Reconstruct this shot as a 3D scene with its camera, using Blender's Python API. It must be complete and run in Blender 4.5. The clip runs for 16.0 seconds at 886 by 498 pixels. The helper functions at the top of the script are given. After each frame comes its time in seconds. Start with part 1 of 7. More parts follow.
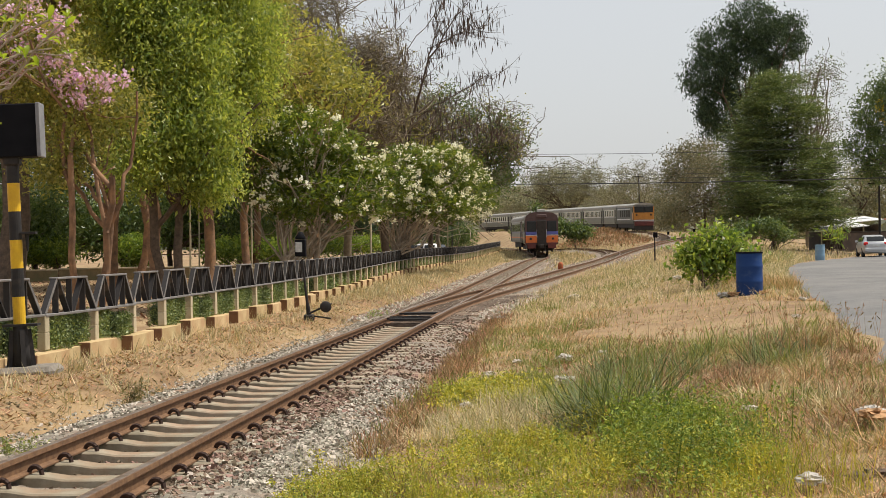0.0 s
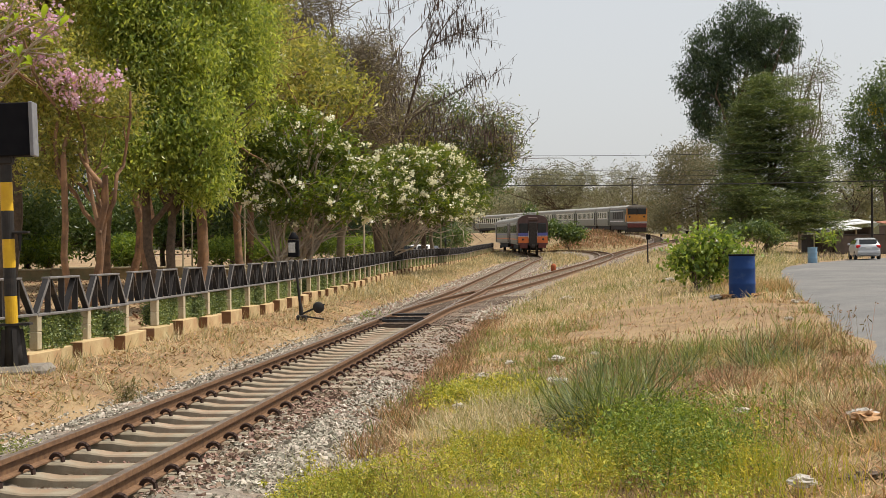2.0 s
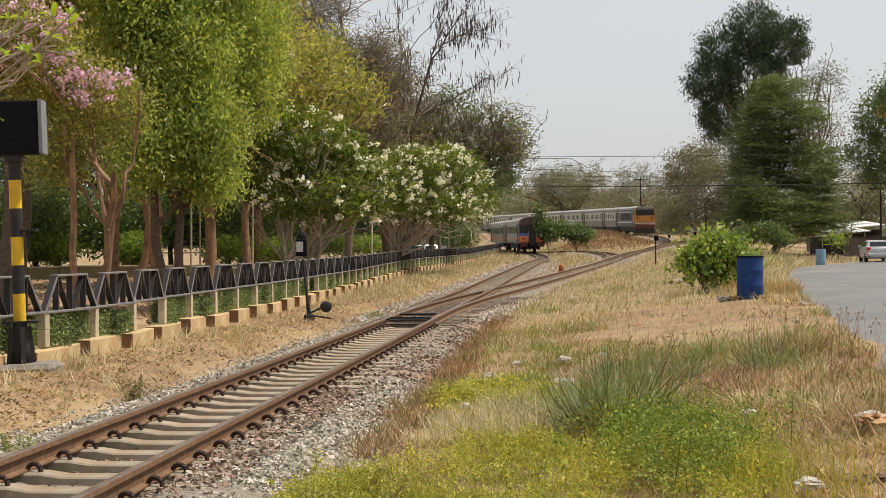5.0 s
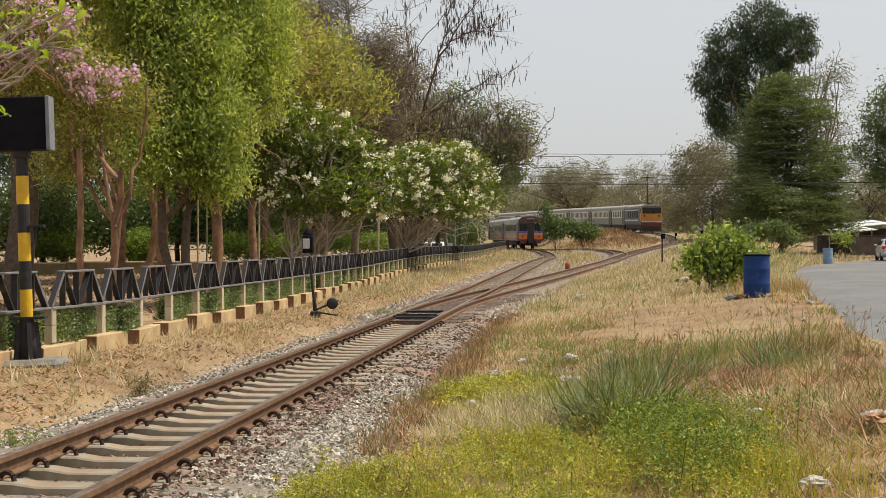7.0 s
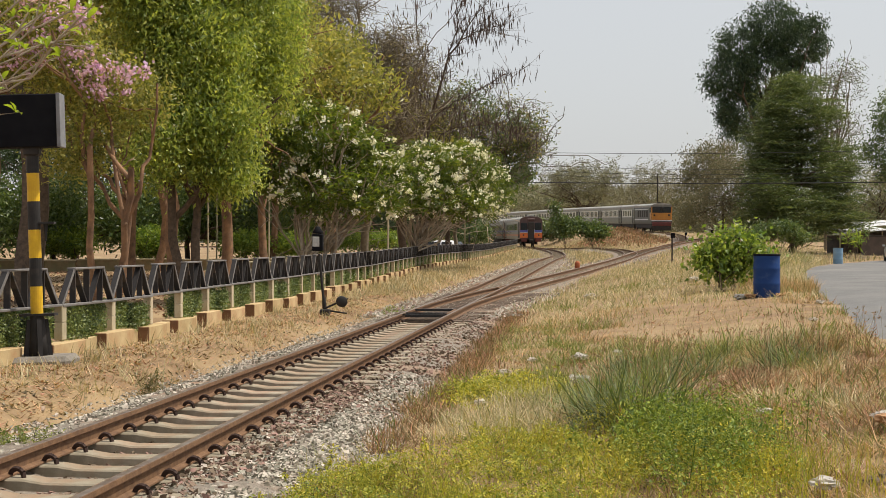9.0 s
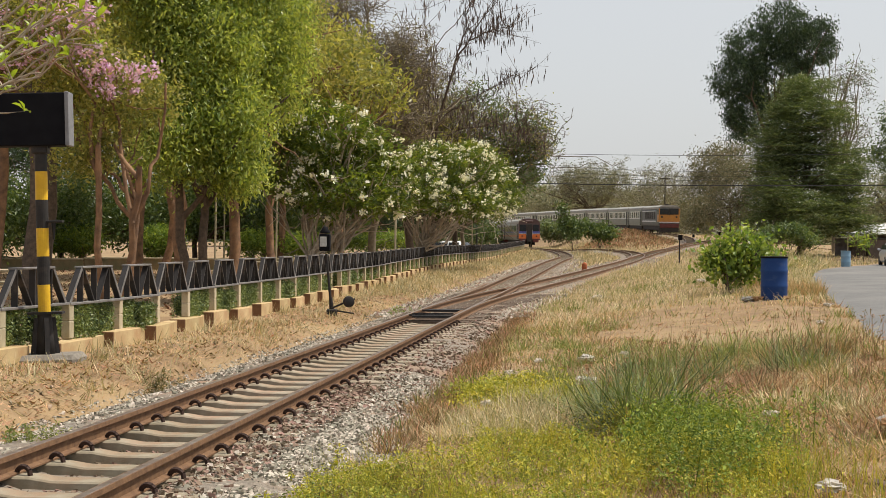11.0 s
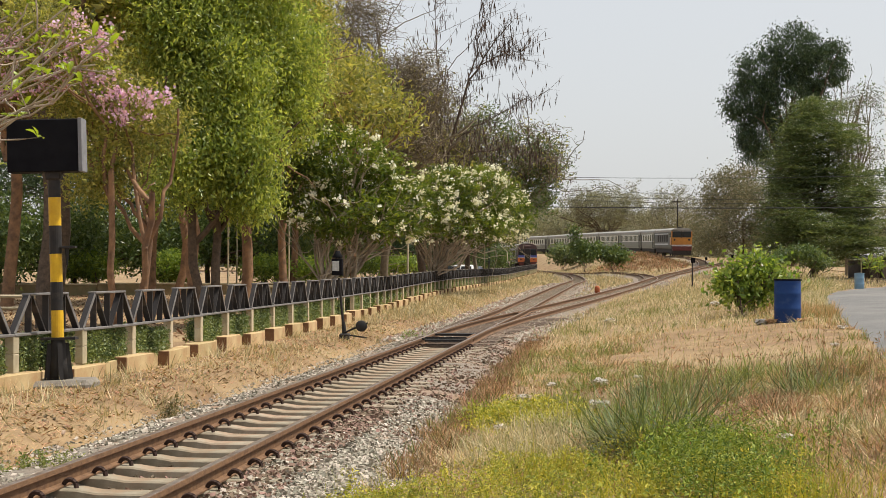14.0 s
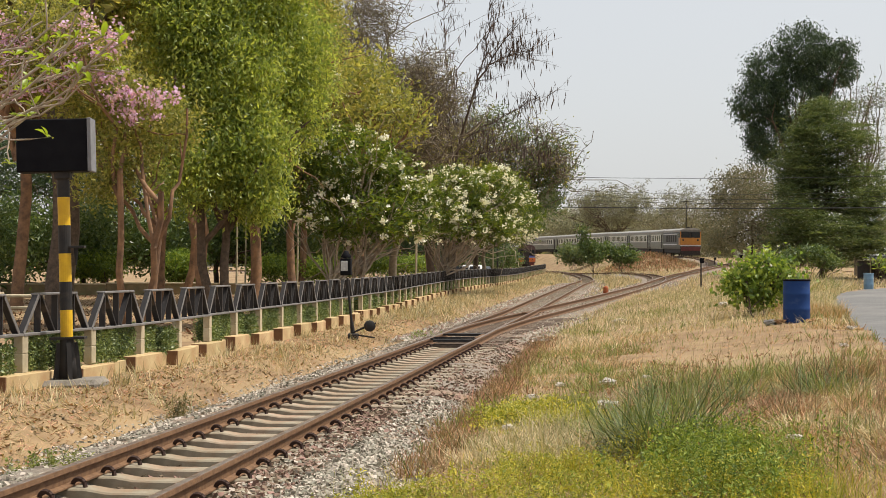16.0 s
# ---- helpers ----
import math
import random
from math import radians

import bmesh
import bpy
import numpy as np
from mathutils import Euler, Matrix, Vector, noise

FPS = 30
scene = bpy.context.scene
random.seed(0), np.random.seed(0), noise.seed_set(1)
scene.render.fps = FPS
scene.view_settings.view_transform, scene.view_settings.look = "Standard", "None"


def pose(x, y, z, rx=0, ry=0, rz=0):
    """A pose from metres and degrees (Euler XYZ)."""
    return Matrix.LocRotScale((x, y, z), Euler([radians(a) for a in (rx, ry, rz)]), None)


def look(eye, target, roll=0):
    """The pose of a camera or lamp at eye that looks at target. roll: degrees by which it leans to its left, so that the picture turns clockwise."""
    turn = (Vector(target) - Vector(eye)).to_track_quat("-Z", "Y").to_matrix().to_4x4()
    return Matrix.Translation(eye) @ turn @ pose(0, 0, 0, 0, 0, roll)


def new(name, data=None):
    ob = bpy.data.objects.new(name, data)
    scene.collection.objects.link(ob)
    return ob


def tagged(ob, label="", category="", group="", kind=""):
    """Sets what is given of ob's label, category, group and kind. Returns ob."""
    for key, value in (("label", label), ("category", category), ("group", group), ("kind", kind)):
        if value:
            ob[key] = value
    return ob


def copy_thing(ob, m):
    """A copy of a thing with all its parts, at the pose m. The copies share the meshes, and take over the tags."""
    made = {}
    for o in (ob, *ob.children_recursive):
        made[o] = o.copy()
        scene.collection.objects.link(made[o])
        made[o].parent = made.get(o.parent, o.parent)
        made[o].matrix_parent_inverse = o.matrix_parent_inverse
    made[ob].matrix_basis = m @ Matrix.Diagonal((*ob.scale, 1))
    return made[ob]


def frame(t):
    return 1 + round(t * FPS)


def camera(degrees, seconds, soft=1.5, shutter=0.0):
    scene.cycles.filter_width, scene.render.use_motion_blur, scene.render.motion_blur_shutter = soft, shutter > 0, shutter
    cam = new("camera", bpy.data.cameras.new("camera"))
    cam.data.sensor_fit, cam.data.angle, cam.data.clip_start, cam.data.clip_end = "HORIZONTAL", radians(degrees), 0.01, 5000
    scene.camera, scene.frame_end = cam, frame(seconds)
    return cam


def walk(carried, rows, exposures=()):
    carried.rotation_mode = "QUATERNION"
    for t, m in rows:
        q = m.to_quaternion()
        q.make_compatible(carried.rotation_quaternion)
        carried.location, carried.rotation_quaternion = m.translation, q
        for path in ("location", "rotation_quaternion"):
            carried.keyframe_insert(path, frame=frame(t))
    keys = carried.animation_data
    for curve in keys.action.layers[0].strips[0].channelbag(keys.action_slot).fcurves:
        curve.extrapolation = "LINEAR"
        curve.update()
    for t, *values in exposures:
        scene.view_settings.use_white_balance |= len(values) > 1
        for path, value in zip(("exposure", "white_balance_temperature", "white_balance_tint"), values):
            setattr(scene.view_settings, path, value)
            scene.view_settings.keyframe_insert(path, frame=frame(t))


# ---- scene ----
# A hand-held camera on one spot: it pans and tilts a little. Rows: seconds, turn to the right, tilt, lean (degrees).
EYE = Vector((0.0, 0.0, 1.41))
TURNS = (
    (0.0, 0.000, -0.069, -1.000),
    (0.5, 0.088, -0.069, -0.929),
    (1.0, 0.173, -0.063, -0.847),
    (1.5, 0.244, -0.069, -0.852),
    (2.0, 0.282, -0.029, -0.757),
    (2.5, 0.272, -0.013, -0.718),
    (3.0, 0.199, 0.015, -0.594),
    (3.5, 0.136, 0.025, -0.553),
    (4.0, 0.080, 0.019, -0.537),
    (6.5, -0.227, -0.108, -0.279),
    (7.0, -0.298, -0.133, -0.239),
    (7.5, -0.320, -0.170, -0.138),
    (8.0, -0.330, -0.161, -0.029),
    (8.5, -0.464, -0.169, 0.002),
    (9.0, -0.691, -0.192, -0.027),
    (11.5, -1.001, -0.142, 0.313),
    (12.0, -1.197, 0.059, 0.091),
    (12.5, -1.332, 0.159, -0.130),
    (13.0, -1.383, 0.588, -0.148),
    (13.5, -1.423, 0.707, -0.009),
    (14.0, -1.493, 0.806, 0.039),
    (14.5, -1.560, 0.800, 0.040),
    (15.0, -1.697, 0.823, 0.164),
    (15.5, -1.738, 0.849, 0.198),
    (16.0, -1.839, 0.807, 0.094),
)
cam = camera(35.0, 16.0, soft=0.45)


def view(turn, tilt, lean):
    a, b = radians(turn), radians(tilt)
    return look(EYE, EYE + Vector((math.sin(a) * math.cos(b), math.cos(a) * math.cos(b), math.sin(b))), lean)


walk(cam, [(t, view(a, b, c)) for t, a, b, c in TURNS], exposures=((0.0, -0.05), (4.0, -0.03), (6.5, -0.08), (9.0, -0.09), (11.5, -0.03), (12.5, 0.0), (16.0, 0.03)))

# ---- light: a hazy dry-season midday sun, ahead and to the right ----
SUN_AZ, SUN_EL = radians(80), radians(62)      # clockwise from the view's axis, above the horizon
world = bpy.data.worlds.new("sky")
scene.world = world
world.use_nodes = True
wn, wl = world.node_tree.nodes, world.node_tree.links
sky = wn.new("ShaderNodeTexSky")
sky.sky_type, sky.sun_disc = "NISHITA", False
sky.sun_elevation, sky.sun_rotation = SUN_EL, SUN_AZ
sky.air_density, sky.dust_density, sky.ozone_density = 1.0, 5.0, 1.0
wash = wn.new("ShaderNodeMixRGB")           # high thin haze takes the blue out of the sky
wash.inputs[0].default_value = 0.7
wash.inputs[2].default_value = (5.95, 6.05, 6.1, 1)
wl.new(sky.outputs[0], wash.inputs[1])
wl.new(wash.outputs[0], wn["Background"].inputs[0])
wn["Background"].inputs[1].default_value = 0.14
sun = new("sun", bpy.data.lights.new("sun", "SUN"))
sun.data.energy, sun.data.angle, sun.data.color = 5.0, radians(0.6), (1.0, 0.93, 0.82)
sun.matrix_world = look(Vector((math.sin(SUN_AZ) * math.cos(SUN_EL), math.cos(SUN_AZ) * math.cos(SUN_EL), math.sin(SUN_EL))) * 100, (0, 0, 0))


# ---- materials ----
def material(name, color, color2=None, scale=6.0, rough=0.8, metal=0.0, bump=0.0, bump_scale=40.0, detail=6.0,
             island=0.0, objrand=0.0, translucent=0.0, color3=None, scale3=0.6, mix3=0.5, spec=0.3):
    """Base colour with variation at two scales, grain as relief, and a change of tone from piece to piece."""
    m = bpy.data.materials.new(name)
    m.use_nodes = True
    n, k = m.node_tree.nodes, m.node_tree.links
    b = n["Principled BSDF"]
    b.inputs["Roughness"].default_value, b.inputs["Metallic"].default_value = rough, metal
    b.inputs["Specular IOR Level"].default_value = spec
    co = n.new("ShaderNodeTexCoord").outputs["Object"]
    out = None

    def noise_at(s, d=detail):
        t = n.new("ShaderNodeTexNoise")
        t.inputs["Scale"].default_value, t.inputs["Detail"].default_value, t.inputs["Roughness"].default_value = s, d, 0.62
        k.new(co, t.inputs["Vector"])
        return t.outputs["Fac"]

    def ramp(fac, lo, hi):
        r = n.new("ShaderNodeMapRange")
        r.inputs[1].default_value, r.inputs[2].default_value = lo, hi
        k.new(fac, r.inputs[0])
        return r.outputs[0]

    def mix(fac, a, c2, blend="MIX"):
        x = n.new("ShaderNodeMixRGB")
        x.blend_type = blend
        for sock, v in zip(x.inputs, (fac, a, c2)):
            if isinstance(v, (tuple, list)):
                sock.default_value = (*v, 1)
            elif isinstance(v, (int, float)):
                sock.default_value = v
            else:
                k.new(v, sock)
        return x.outputs[0]

    out = mix(ramp(noise_at(scale), 0.35, 0.65), color, color2 or tuple(c * 0.7 for c in color))
    if color3:
        out = mix(ramp(noise_at(scale3), 0.62 - mix3 * 0.3, 0.8 - mix3 * 0.3), out, color3)
    rnd = None
    if island:
        rnd, amount = n.new("ShaderNodeNewGeometry").outputs["Random Per Island"], island
    if objrand:
        rnd, amount = n.new("ShaderNodeObjectInfo").outputs["Random"], objrand
    if rnd:
        h = n.new("ShaderNodeHueSaturation")
        r = n.new("ShaderNodeMapRange")
        r.inputs[3].default_value, r.inputs[4].default_value = 1 - amount, 1 + amount
        k.new(rnd, r.inputs[0])
        k.new(r.outputs[0], h.inputs["Value"])
        k.new(out, h.inputs["Color"])
        r2 = n.new("ShaderNodeMapRange")
        r2.inputs[3].default_value, r2.inputs[4].default_value = 0.5 + amount * 0.06, 0.5 - amount * 0.06
        k.new(rnd, r2.inputs[0])
        k.new(r2.outputs[0], h.inputs["Hue"])
        out = h.outputs[0]
    k.new(out, b.inputs["Base Color"])
    if bump:
        p = n.new("ShaderNodeBump")
        p.inputs["Strength"].default_value, p.inputs["Distance"].default_value = bump, 0.02
        k.new(noise_at(bump_scale), p.inputs["Height"])
        k.new(p.outputs[0], b.inputs["Normal"])
    if translucent:
        tr = n.new("ShaderNodeBsdfTranslucent")
        k.new(mix(1.0, out, (1.35, 1.25, 0.6), "MULTIPLY"), tr.inputs["Color"])
        ms = n.new("ShaderNodeMixShader")
        ms.inputs[0].default_value = translucent
        k.new(b.outputs[0], ms.inputs[1])
        k.new(tr.outputs[0], ms.inputs[2])
        k.new(ms.outputs[0], n["Material Output"].inputs["Surface"])
    return m


def leaf_mat(name, color, color2, translucent=0.54, island=0.45):
    return material(name, color, color2, scale=0.7, rough=0.4, island=island, translucent=translucent, spec=0.5)


SOIL = material("dry soil", (0.295, 0.20, 0.105), (0.185, 0.115, 0.062), scale=1.3, bump=0.6, bump_scale=26, color3=(0.33, 0.24, 0.13), scale3=0.25, rough=0.95)
BALLAST = material("ballast bed", (0.26, 0.22, 0.175), (0.15, 0.125, 0.10), scale=22, bump=0.9, bump_scale=30, color3=(0.26, 0.17, 0.11), scale3=0.5, rough=0.95)
STONE = material("ballast stone", (0.42, 0.385, 0.315), (0.25, 0.22, 0.17), scale=9, island=0.5, rough=0.9)
STONE_TAN = material("dusty tan stone", (0.36, 0.29, 0.20), (0.26, 0.20, 0.13), scale=9, island=0.4, rough=0.95)
STONE_DARK = material("oily ballast stone", (0.22, 0.155, 0.11), (0.14, 0.092, 0.065), scale=9, island=0.5, rough=0.9)
ASPHALT = material("worn asphalt", (0.155, 0.152, 0.147), (0.125, 0.122, 0.118), scale=2.2, bump=0.35, bump_scale=90, color3=(0.19, 0.182, 0.17), scale3=0.22, rough=0.85)
RUST = material("rusty rail steel", (0.20, 0.112, 0.058), (0.115, 0.062, 0.034), scale=14, rough=0.75, bump=0.25, bump_scale=90)
POLISHED = material("worn rail head", (0.30, 0.25, 0.21), (0.17, 0.11, 0.075), scale=9, rough=0.42, metal=0.7)
CLIP = material("rusty clip", (0.055, 0.03, 0.022), (0.035, 0.02, 0.016), scale=30, rough=0.8)
SLEEPER = material("concrete sleeper", (0.32, 0.275, 0.205), (0.22, 0.18, 0.125), scale=5, bump=0.3, bump_scale=60, objrand=0.14, color3=(0.30, 0.19, 0.12), scale3=2.0, mix3=0.3, rough=0.9)
TIMBER = material("dark switch timber", (0.15, 0.11, 0.08), (0.09, 0.065, 0.05), scale=7, bump=0.5, bump_scale=50, rough=0.9)
BLACKPAINT = material("weathered black paint", (0.022, 0.021, 0.021), (0.036, 0.032, 0.03), scale=6, rough=0.6, bump=0.1, color3=(0.07, 0.055, 0.045), scale3=3, mix3=0.2, spec=0.2)
DEEPBLACK = material("matt black sheet", (0.006, 0.006, 0.008), (0.010, 0.010, 0.012), scale=5, rough=0.8, spec=0.1)
# Grey of the wheel rims; on the signal's visor it stands for sunlight.
GREYEDGE = material("grey metal edge", (0.22, 0.22, 0.23), (0.16, 0.16, 0.17), scale=9, rough=0.6)
YELLOW = material("yellow post paint", (0.68, 0.42, 0.02), (0.55, 0.32, 0.02), scale=7, rough=0.5, color3=(0.42, 0.25, 0.04), scale3=5, mix3=0.2)
FENCE = material("dark fence steel", (0.020, 0.018, 0.018), (0.034, 0.029, 0.027), scale=5, rough=0.5, color3=(0.10, 0.075, 0.06), scale3=2.5, mix3=0.15, spec=0.3)
# The fence steel again, its grey lightened to stand for sun on the edges.
FENCE_LIT = material("fence steel in sunlit grey", (0.20, 0.19, 0.18), (0.12, 0.11, 0.105), scale=6, rough=0.55)
POSTMAT = material("cream concrete post", (0.46, 0.40, 0.28), (0.36, 0.30, 0.20), scale=6, rough=0.9, bump=0.2, objrand=0.1)
PLINTH = material("cream plinth render", (0.52, 0.395, 0.215), (0.41, 0.295, 0.15), scale=3, rough=0.9, bump=0.25, objrand=0.1, color3=(0.40, 0.24, 0.12), scale3=2.2, mix3=0.25)
# Brown that stands for shade on the near ends of the cream piers.
PIER_SHADE = material("plinth render in shaded brown", (0.24, 0.13, 0.07), (0.17, 0.09, 0.05), scale=4, rough=0.9, bump=0.2)
BLUE = material("faded blue plastic", (0.006, 0.036, 0.15), (0.010, 0.046, 0.17), scale=3, rough=0.55, color3=(0.03, 0.065, 0.17), scale3=4, mix3=0.2, spec=0.25)
PALEBLUE = material("pale blue plastic", (0.16, 0.28, 0.40), (0.22, 0.33, 0.42), scale=3, rough=0.5)
BARK = material("grey brown bark", (0.14, 0.10, 0.07), (0.07, 0.052, 0.04), scale=9, bump=0.8, bump_scale=26, rough=0.95)
REDBARK = material("orange brown bark", (0.29, 0.165, 0.09), (0.13, 0.08, 0.052), scale=3.2, bump=0.8, bump_scale=20, rough=0.95)
DRYBARK = material("pale dry twig", (0.235, 0.195, 0.135), (0.13, 0.105, 0.075), scale=5, rough=0.95)
PALEBARK = material("pale smooth bark", (0.46, 0.39, 0.30), (0.28, 0.22, 0.17), scale=8, rough=0.8, bump=0.3)
PODS = material("dry seed pods", (0.13, 0.095, 0.075), (0.08, 0.06, 0.05), scale=5, rough=0.8, island=0.3)
LEAF_LIME = leaf_mat("lime hanging leaf", (0.36, 0.43, 0.11), (0.22, 0.29, 0.065))
LEAF_OLIVE = leaf_mat("olive leaf", (0.34, 0.345, 0.10), (0.215, 0.23, 0.068))
LEAF_FRANGI = leaf_mat("frangipani leaf", (0.15, 0.20, 0.032), (0.065, 0.10, 0.022))
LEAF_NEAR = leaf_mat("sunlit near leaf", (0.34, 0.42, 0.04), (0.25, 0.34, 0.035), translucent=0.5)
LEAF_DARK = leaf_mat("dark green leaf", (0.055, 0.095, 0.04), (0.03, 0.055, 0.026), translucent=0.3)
LEAF_MID = leaf_mat("mid green leaf", (0.12, 0.175, 0.05), (0.07, 0.11, 0.035), translucent=0.35)
LEAF_FEATHER = leaf_mat("feathery green leaf", (0.15, 0.195, 0.075), (0.085, 0.12, 0.05), translucent=0.35)
LEAF_BUSH = leaf_mat("bright bush leaf", (0.24, 0.33, 0.07), (0.13, 0.20, 0.045))
LEAF_DRY = leaf_mat("dry brown leaf", (0.185, 0.175, 0.10), (0.12, 0.115, 0.068), translucent=0.3)
LEAF_DRYOLIVE = leaf_mat("half-dry olive leaf", (0.27, 0.245, 0.10), (0.165, 0.15, 0.07), translucent=0.35)
# Leaf green for far trees, paled and greyed to paint in the distance haze.
LEAF_HAZED = leaf_mat("far leaf greyed by haze", (0.25, 0.255, 0.17), (0.18, 0.185, 0.125), translucent=0.3)
LEAF_HEDGE = leaf_mat("hedge leaf", (0.25, 0.31, 0.10), (0.11, 0.155, 0.05), translucent=0.22)
PETAL_WHITE = material("white blossom", (0.88, 0.88, 0.84), (0.82, 0.80, 0.70), scale=3, rough=0.6, translucent=0.25)
PETAL_PINK = material("pink blossom", (0.60, 0.33, 0.60), (0.76, 0.58, 0.76), scale=3, rough=0.6, translucent=0.3, island=0.2)
PETAL_YELLOW = material("yellow blossom", (0.80, 0.60, 0.04), (0.7, 0.5, 0.03), scale=3, rough=0.6, translucent=0.3)
STRAW = material("dry straw", (0.48, 0.36, 0.18), (0.35, 0.25, 0.125), scale=0.8, rough=0.8, island=0.6, translucent=0.18)
LITTER = material("brown leaf litter", (0.22, 0.13, 0.065), (0.13, 0.075, 0.04), scale=0.8, rough=0.9, island=0.5)
STRAW_PALE = material("pale dry grass", (0.51, 0.45, 0.275), (0.385, 0.335, 0.20), scale=0.5, rough=0.8, island=0.55, translucent=0.2)
STRAW_BROWN = material("brown dry grass", (0.34, 0.225, 0.12), (0.21, 0.13, 0.07), scale=0.8, rough=0.85, island=0.65, translucent=0.15)
GRASS_GREEN = material("green grass", (0.15, 0.20, 0.055), (0.23, 0.24, 0.08), scale=0.9, rough=0.6, island=0.4, translucent=0.35)
GRASS_TALL = material("tall green grass", (0.085, 0.125, 0.045), (0.17, 0.195, 0.08), scale=1.5, rough=0.5, island=0.65, translucent=0.22)
WEED_YELLOW = material("yellow green weed", (0.42, 0.40, 0.045), (0.28, 0.30, 0.045), scale=0.8, rough=0.6, island=0.5, translucent=0.28)
WEED_GREEN = material("bright green weed", (0.22, 0.29, 0.045), (0.13, 0.185, 0.03), scale=2.5, rough=0.55, island=0.5, translucent=0.25)
PLASTIC = material("dirty white plastic", (0.60, 0.57, 0.53), (0.40, 0.36, 0.32), scale=12, rough=0.5, translucent=0.25)
REDSTUMP = material("weathered orange paint", (0.42, 0.12, 0.045), (0.28, 0.08, 0.035), scale=8, rough=0.8)


# ---- small builders ----
def part(name, bm, mat, parent=None, label=""):
    me = bpy.data.meshes.new(name)
    bm.to_mesh(me)
    bm.free()
    me.materials.append(mat)
    ob = new(name, me)
    ob.parent = parent
    return tagged(ob, label)


def arrays(name, verts, faces, mat, parent=None, label="", smooth=False):
    """One mesh object from numpy arrays: verts (n, 3), faces (m, 3 or 4)."""
    verts, faces = np.asarray(verts, np.float32), np.asarray(faces, np.int32)
    me = bpy.data.meshes.new(name)
    m, w = faces.shape
    me.vertices.add(len(verts))
    me.vertices.foreach_set("co", verts.ravel())
    me.loops.add(m * w)
    me.loops.foreach_set("vertex_index", faces.ravel())
    me.polygons.add(m)
    me.polygons.foreach_set("loop_start", np.arange(0, m * w, w, dtype=np.int32))
    me.polygons.foreach_set("use_smooth", np.full(m, smooth))
    me.update(calc_edges=True)
    me.materials.append(mat)
    ob = new(name, me)
    ob.parent = parent
    return tagged(ob, label)


def same(name, mesh_ob, parent, m):
    """Another object on the mesh of mesh_ob."""
    ob = new(name, mesh_ob.data)
    ob.parent = parent
    ob.matrix_basis = m
    return ob


def empty(name, m=None):
    ob = new(name)
    ob.empty_display_size = 0.2
    if m:
        ob.matrix_basis = m
    return ob


def box(bm, c, s, m=None, bevel=0.0):
    """A box of size s about c, with its edges taken off."""
    got = bmesh.ops.create_cube(bm, size=1.0)["verts"]
    bmesh.ops.scale(bm, vec=s, verts=got)
    if bevel:
        edges = list({e for v in got for e in v.link_edges})
        res = bmesh.ops.bevel(bm, geom=edges, offset=bevel, segments=1, affect="EDGES")
        got = [v for v in {v for f in res["faces"] for v in f.verts} | {v for v in got if v.is_valid}]
    bmesh.ops.translate(bm, vec=c, verts=got)
    if m:
        bmesh.ops.transform(bm, matrix=m, verts=got)
    return got


def rod(bm, a, b, ra, rb=None, n=8):
    """A tapered rod from a to b."""
    a, b = Vector(a), Vector(b)
    rb = ra if rb is None else rb
    q = (b - a).to_track_quat("Z", "Y").to_matrix().to_4x4()
    m = Matrix.Translation((a + b) / 2) @ q
    return bmesh.ops.create_cone(bm, cap_ends=True, segments=n, radius1=ra, radius2=rb, depth=(b - a).length, matrix=m)["verts"]


def bar(bm, a, b, w, h):
    """A square bar from a to b: w across, h in its upright plane."""
    a, b = Vector(a), Vector(b)
    q = (b - a).to_track_quat("Y", "Z").to_matrix().to_4x4()
    m = Matrix.Translation((a + b) / 2) @ q
    got = bmesh.ops.create_cube(bm, size=1.0)["verts"]
    bmesh.ops.scale(bm, vec=(w, (b - a).length, h), verts=got)
    bmesh.ops.transform(bm, matrix=m, verts=got)
    return got


def lathe(bm, profile, n=24, m=None):
    """A turned body from (radius, height) pairs."""
    rings = []
    for r, z in profile:
        rings.append([bm.verts.new((r * math.cos(6.2832 * i / n), r * math.sin(6.2832 * i / n), z)) for i in range(n)])
    for lo, hi in zip(rings, rings[1:]):
        for i in range(n):
            f = bm.faces.new((lo[i], lo[(i + 1) % n], hi[(i + 1) % n], hi[i]))
            f.smooth = True
    if m:
        bmesh.ops.transform(bm, matrix=m, verts=[v for r in rings for v in r])
    return rings


def smooth01(a, b, t):
    t = np.clip((t - a) / (b - a), 0, 1)
    return t * t * (3 - 2 * t)


# ---- the lie of the land ----
def near_line(y):
    """x of the straight track's centre line."""
    return -3.414 + 0.0866 * y


def rail_level(x, y):
    """Height of the rail heads: level at first, then a gentle climb, steeper towards the main line on its bank."""
    left = np.interp(y, (-50, 0, 30, 50, 61, 90, 120, 150, 180, 260, 400, 900), (0.1, 0, -0.11, -0.07, 0.03, 0.26, 0.50, 0.85, 1.10, 1.6, 2.2, 3))
    main = np.interp(y, (-50, 0, 30, 50, 61, 90, 115, 140, 160, 182, 262, 400, 900), (0.1, 0, -0.11, -0.07, 0.03, 0.34, 0.72, 1.15, 1.9, 2.98, 4.4, 5.0, 5.5))
    side = smooth01(0, 1, (x - np.interp(y, (100, 190, 232, 262, 300), (9.5, 12.2, 6.0, -3.0, -20))) / 7.0) * (1 - smooth01(32, 48, x))
    return left + (main - left) * side


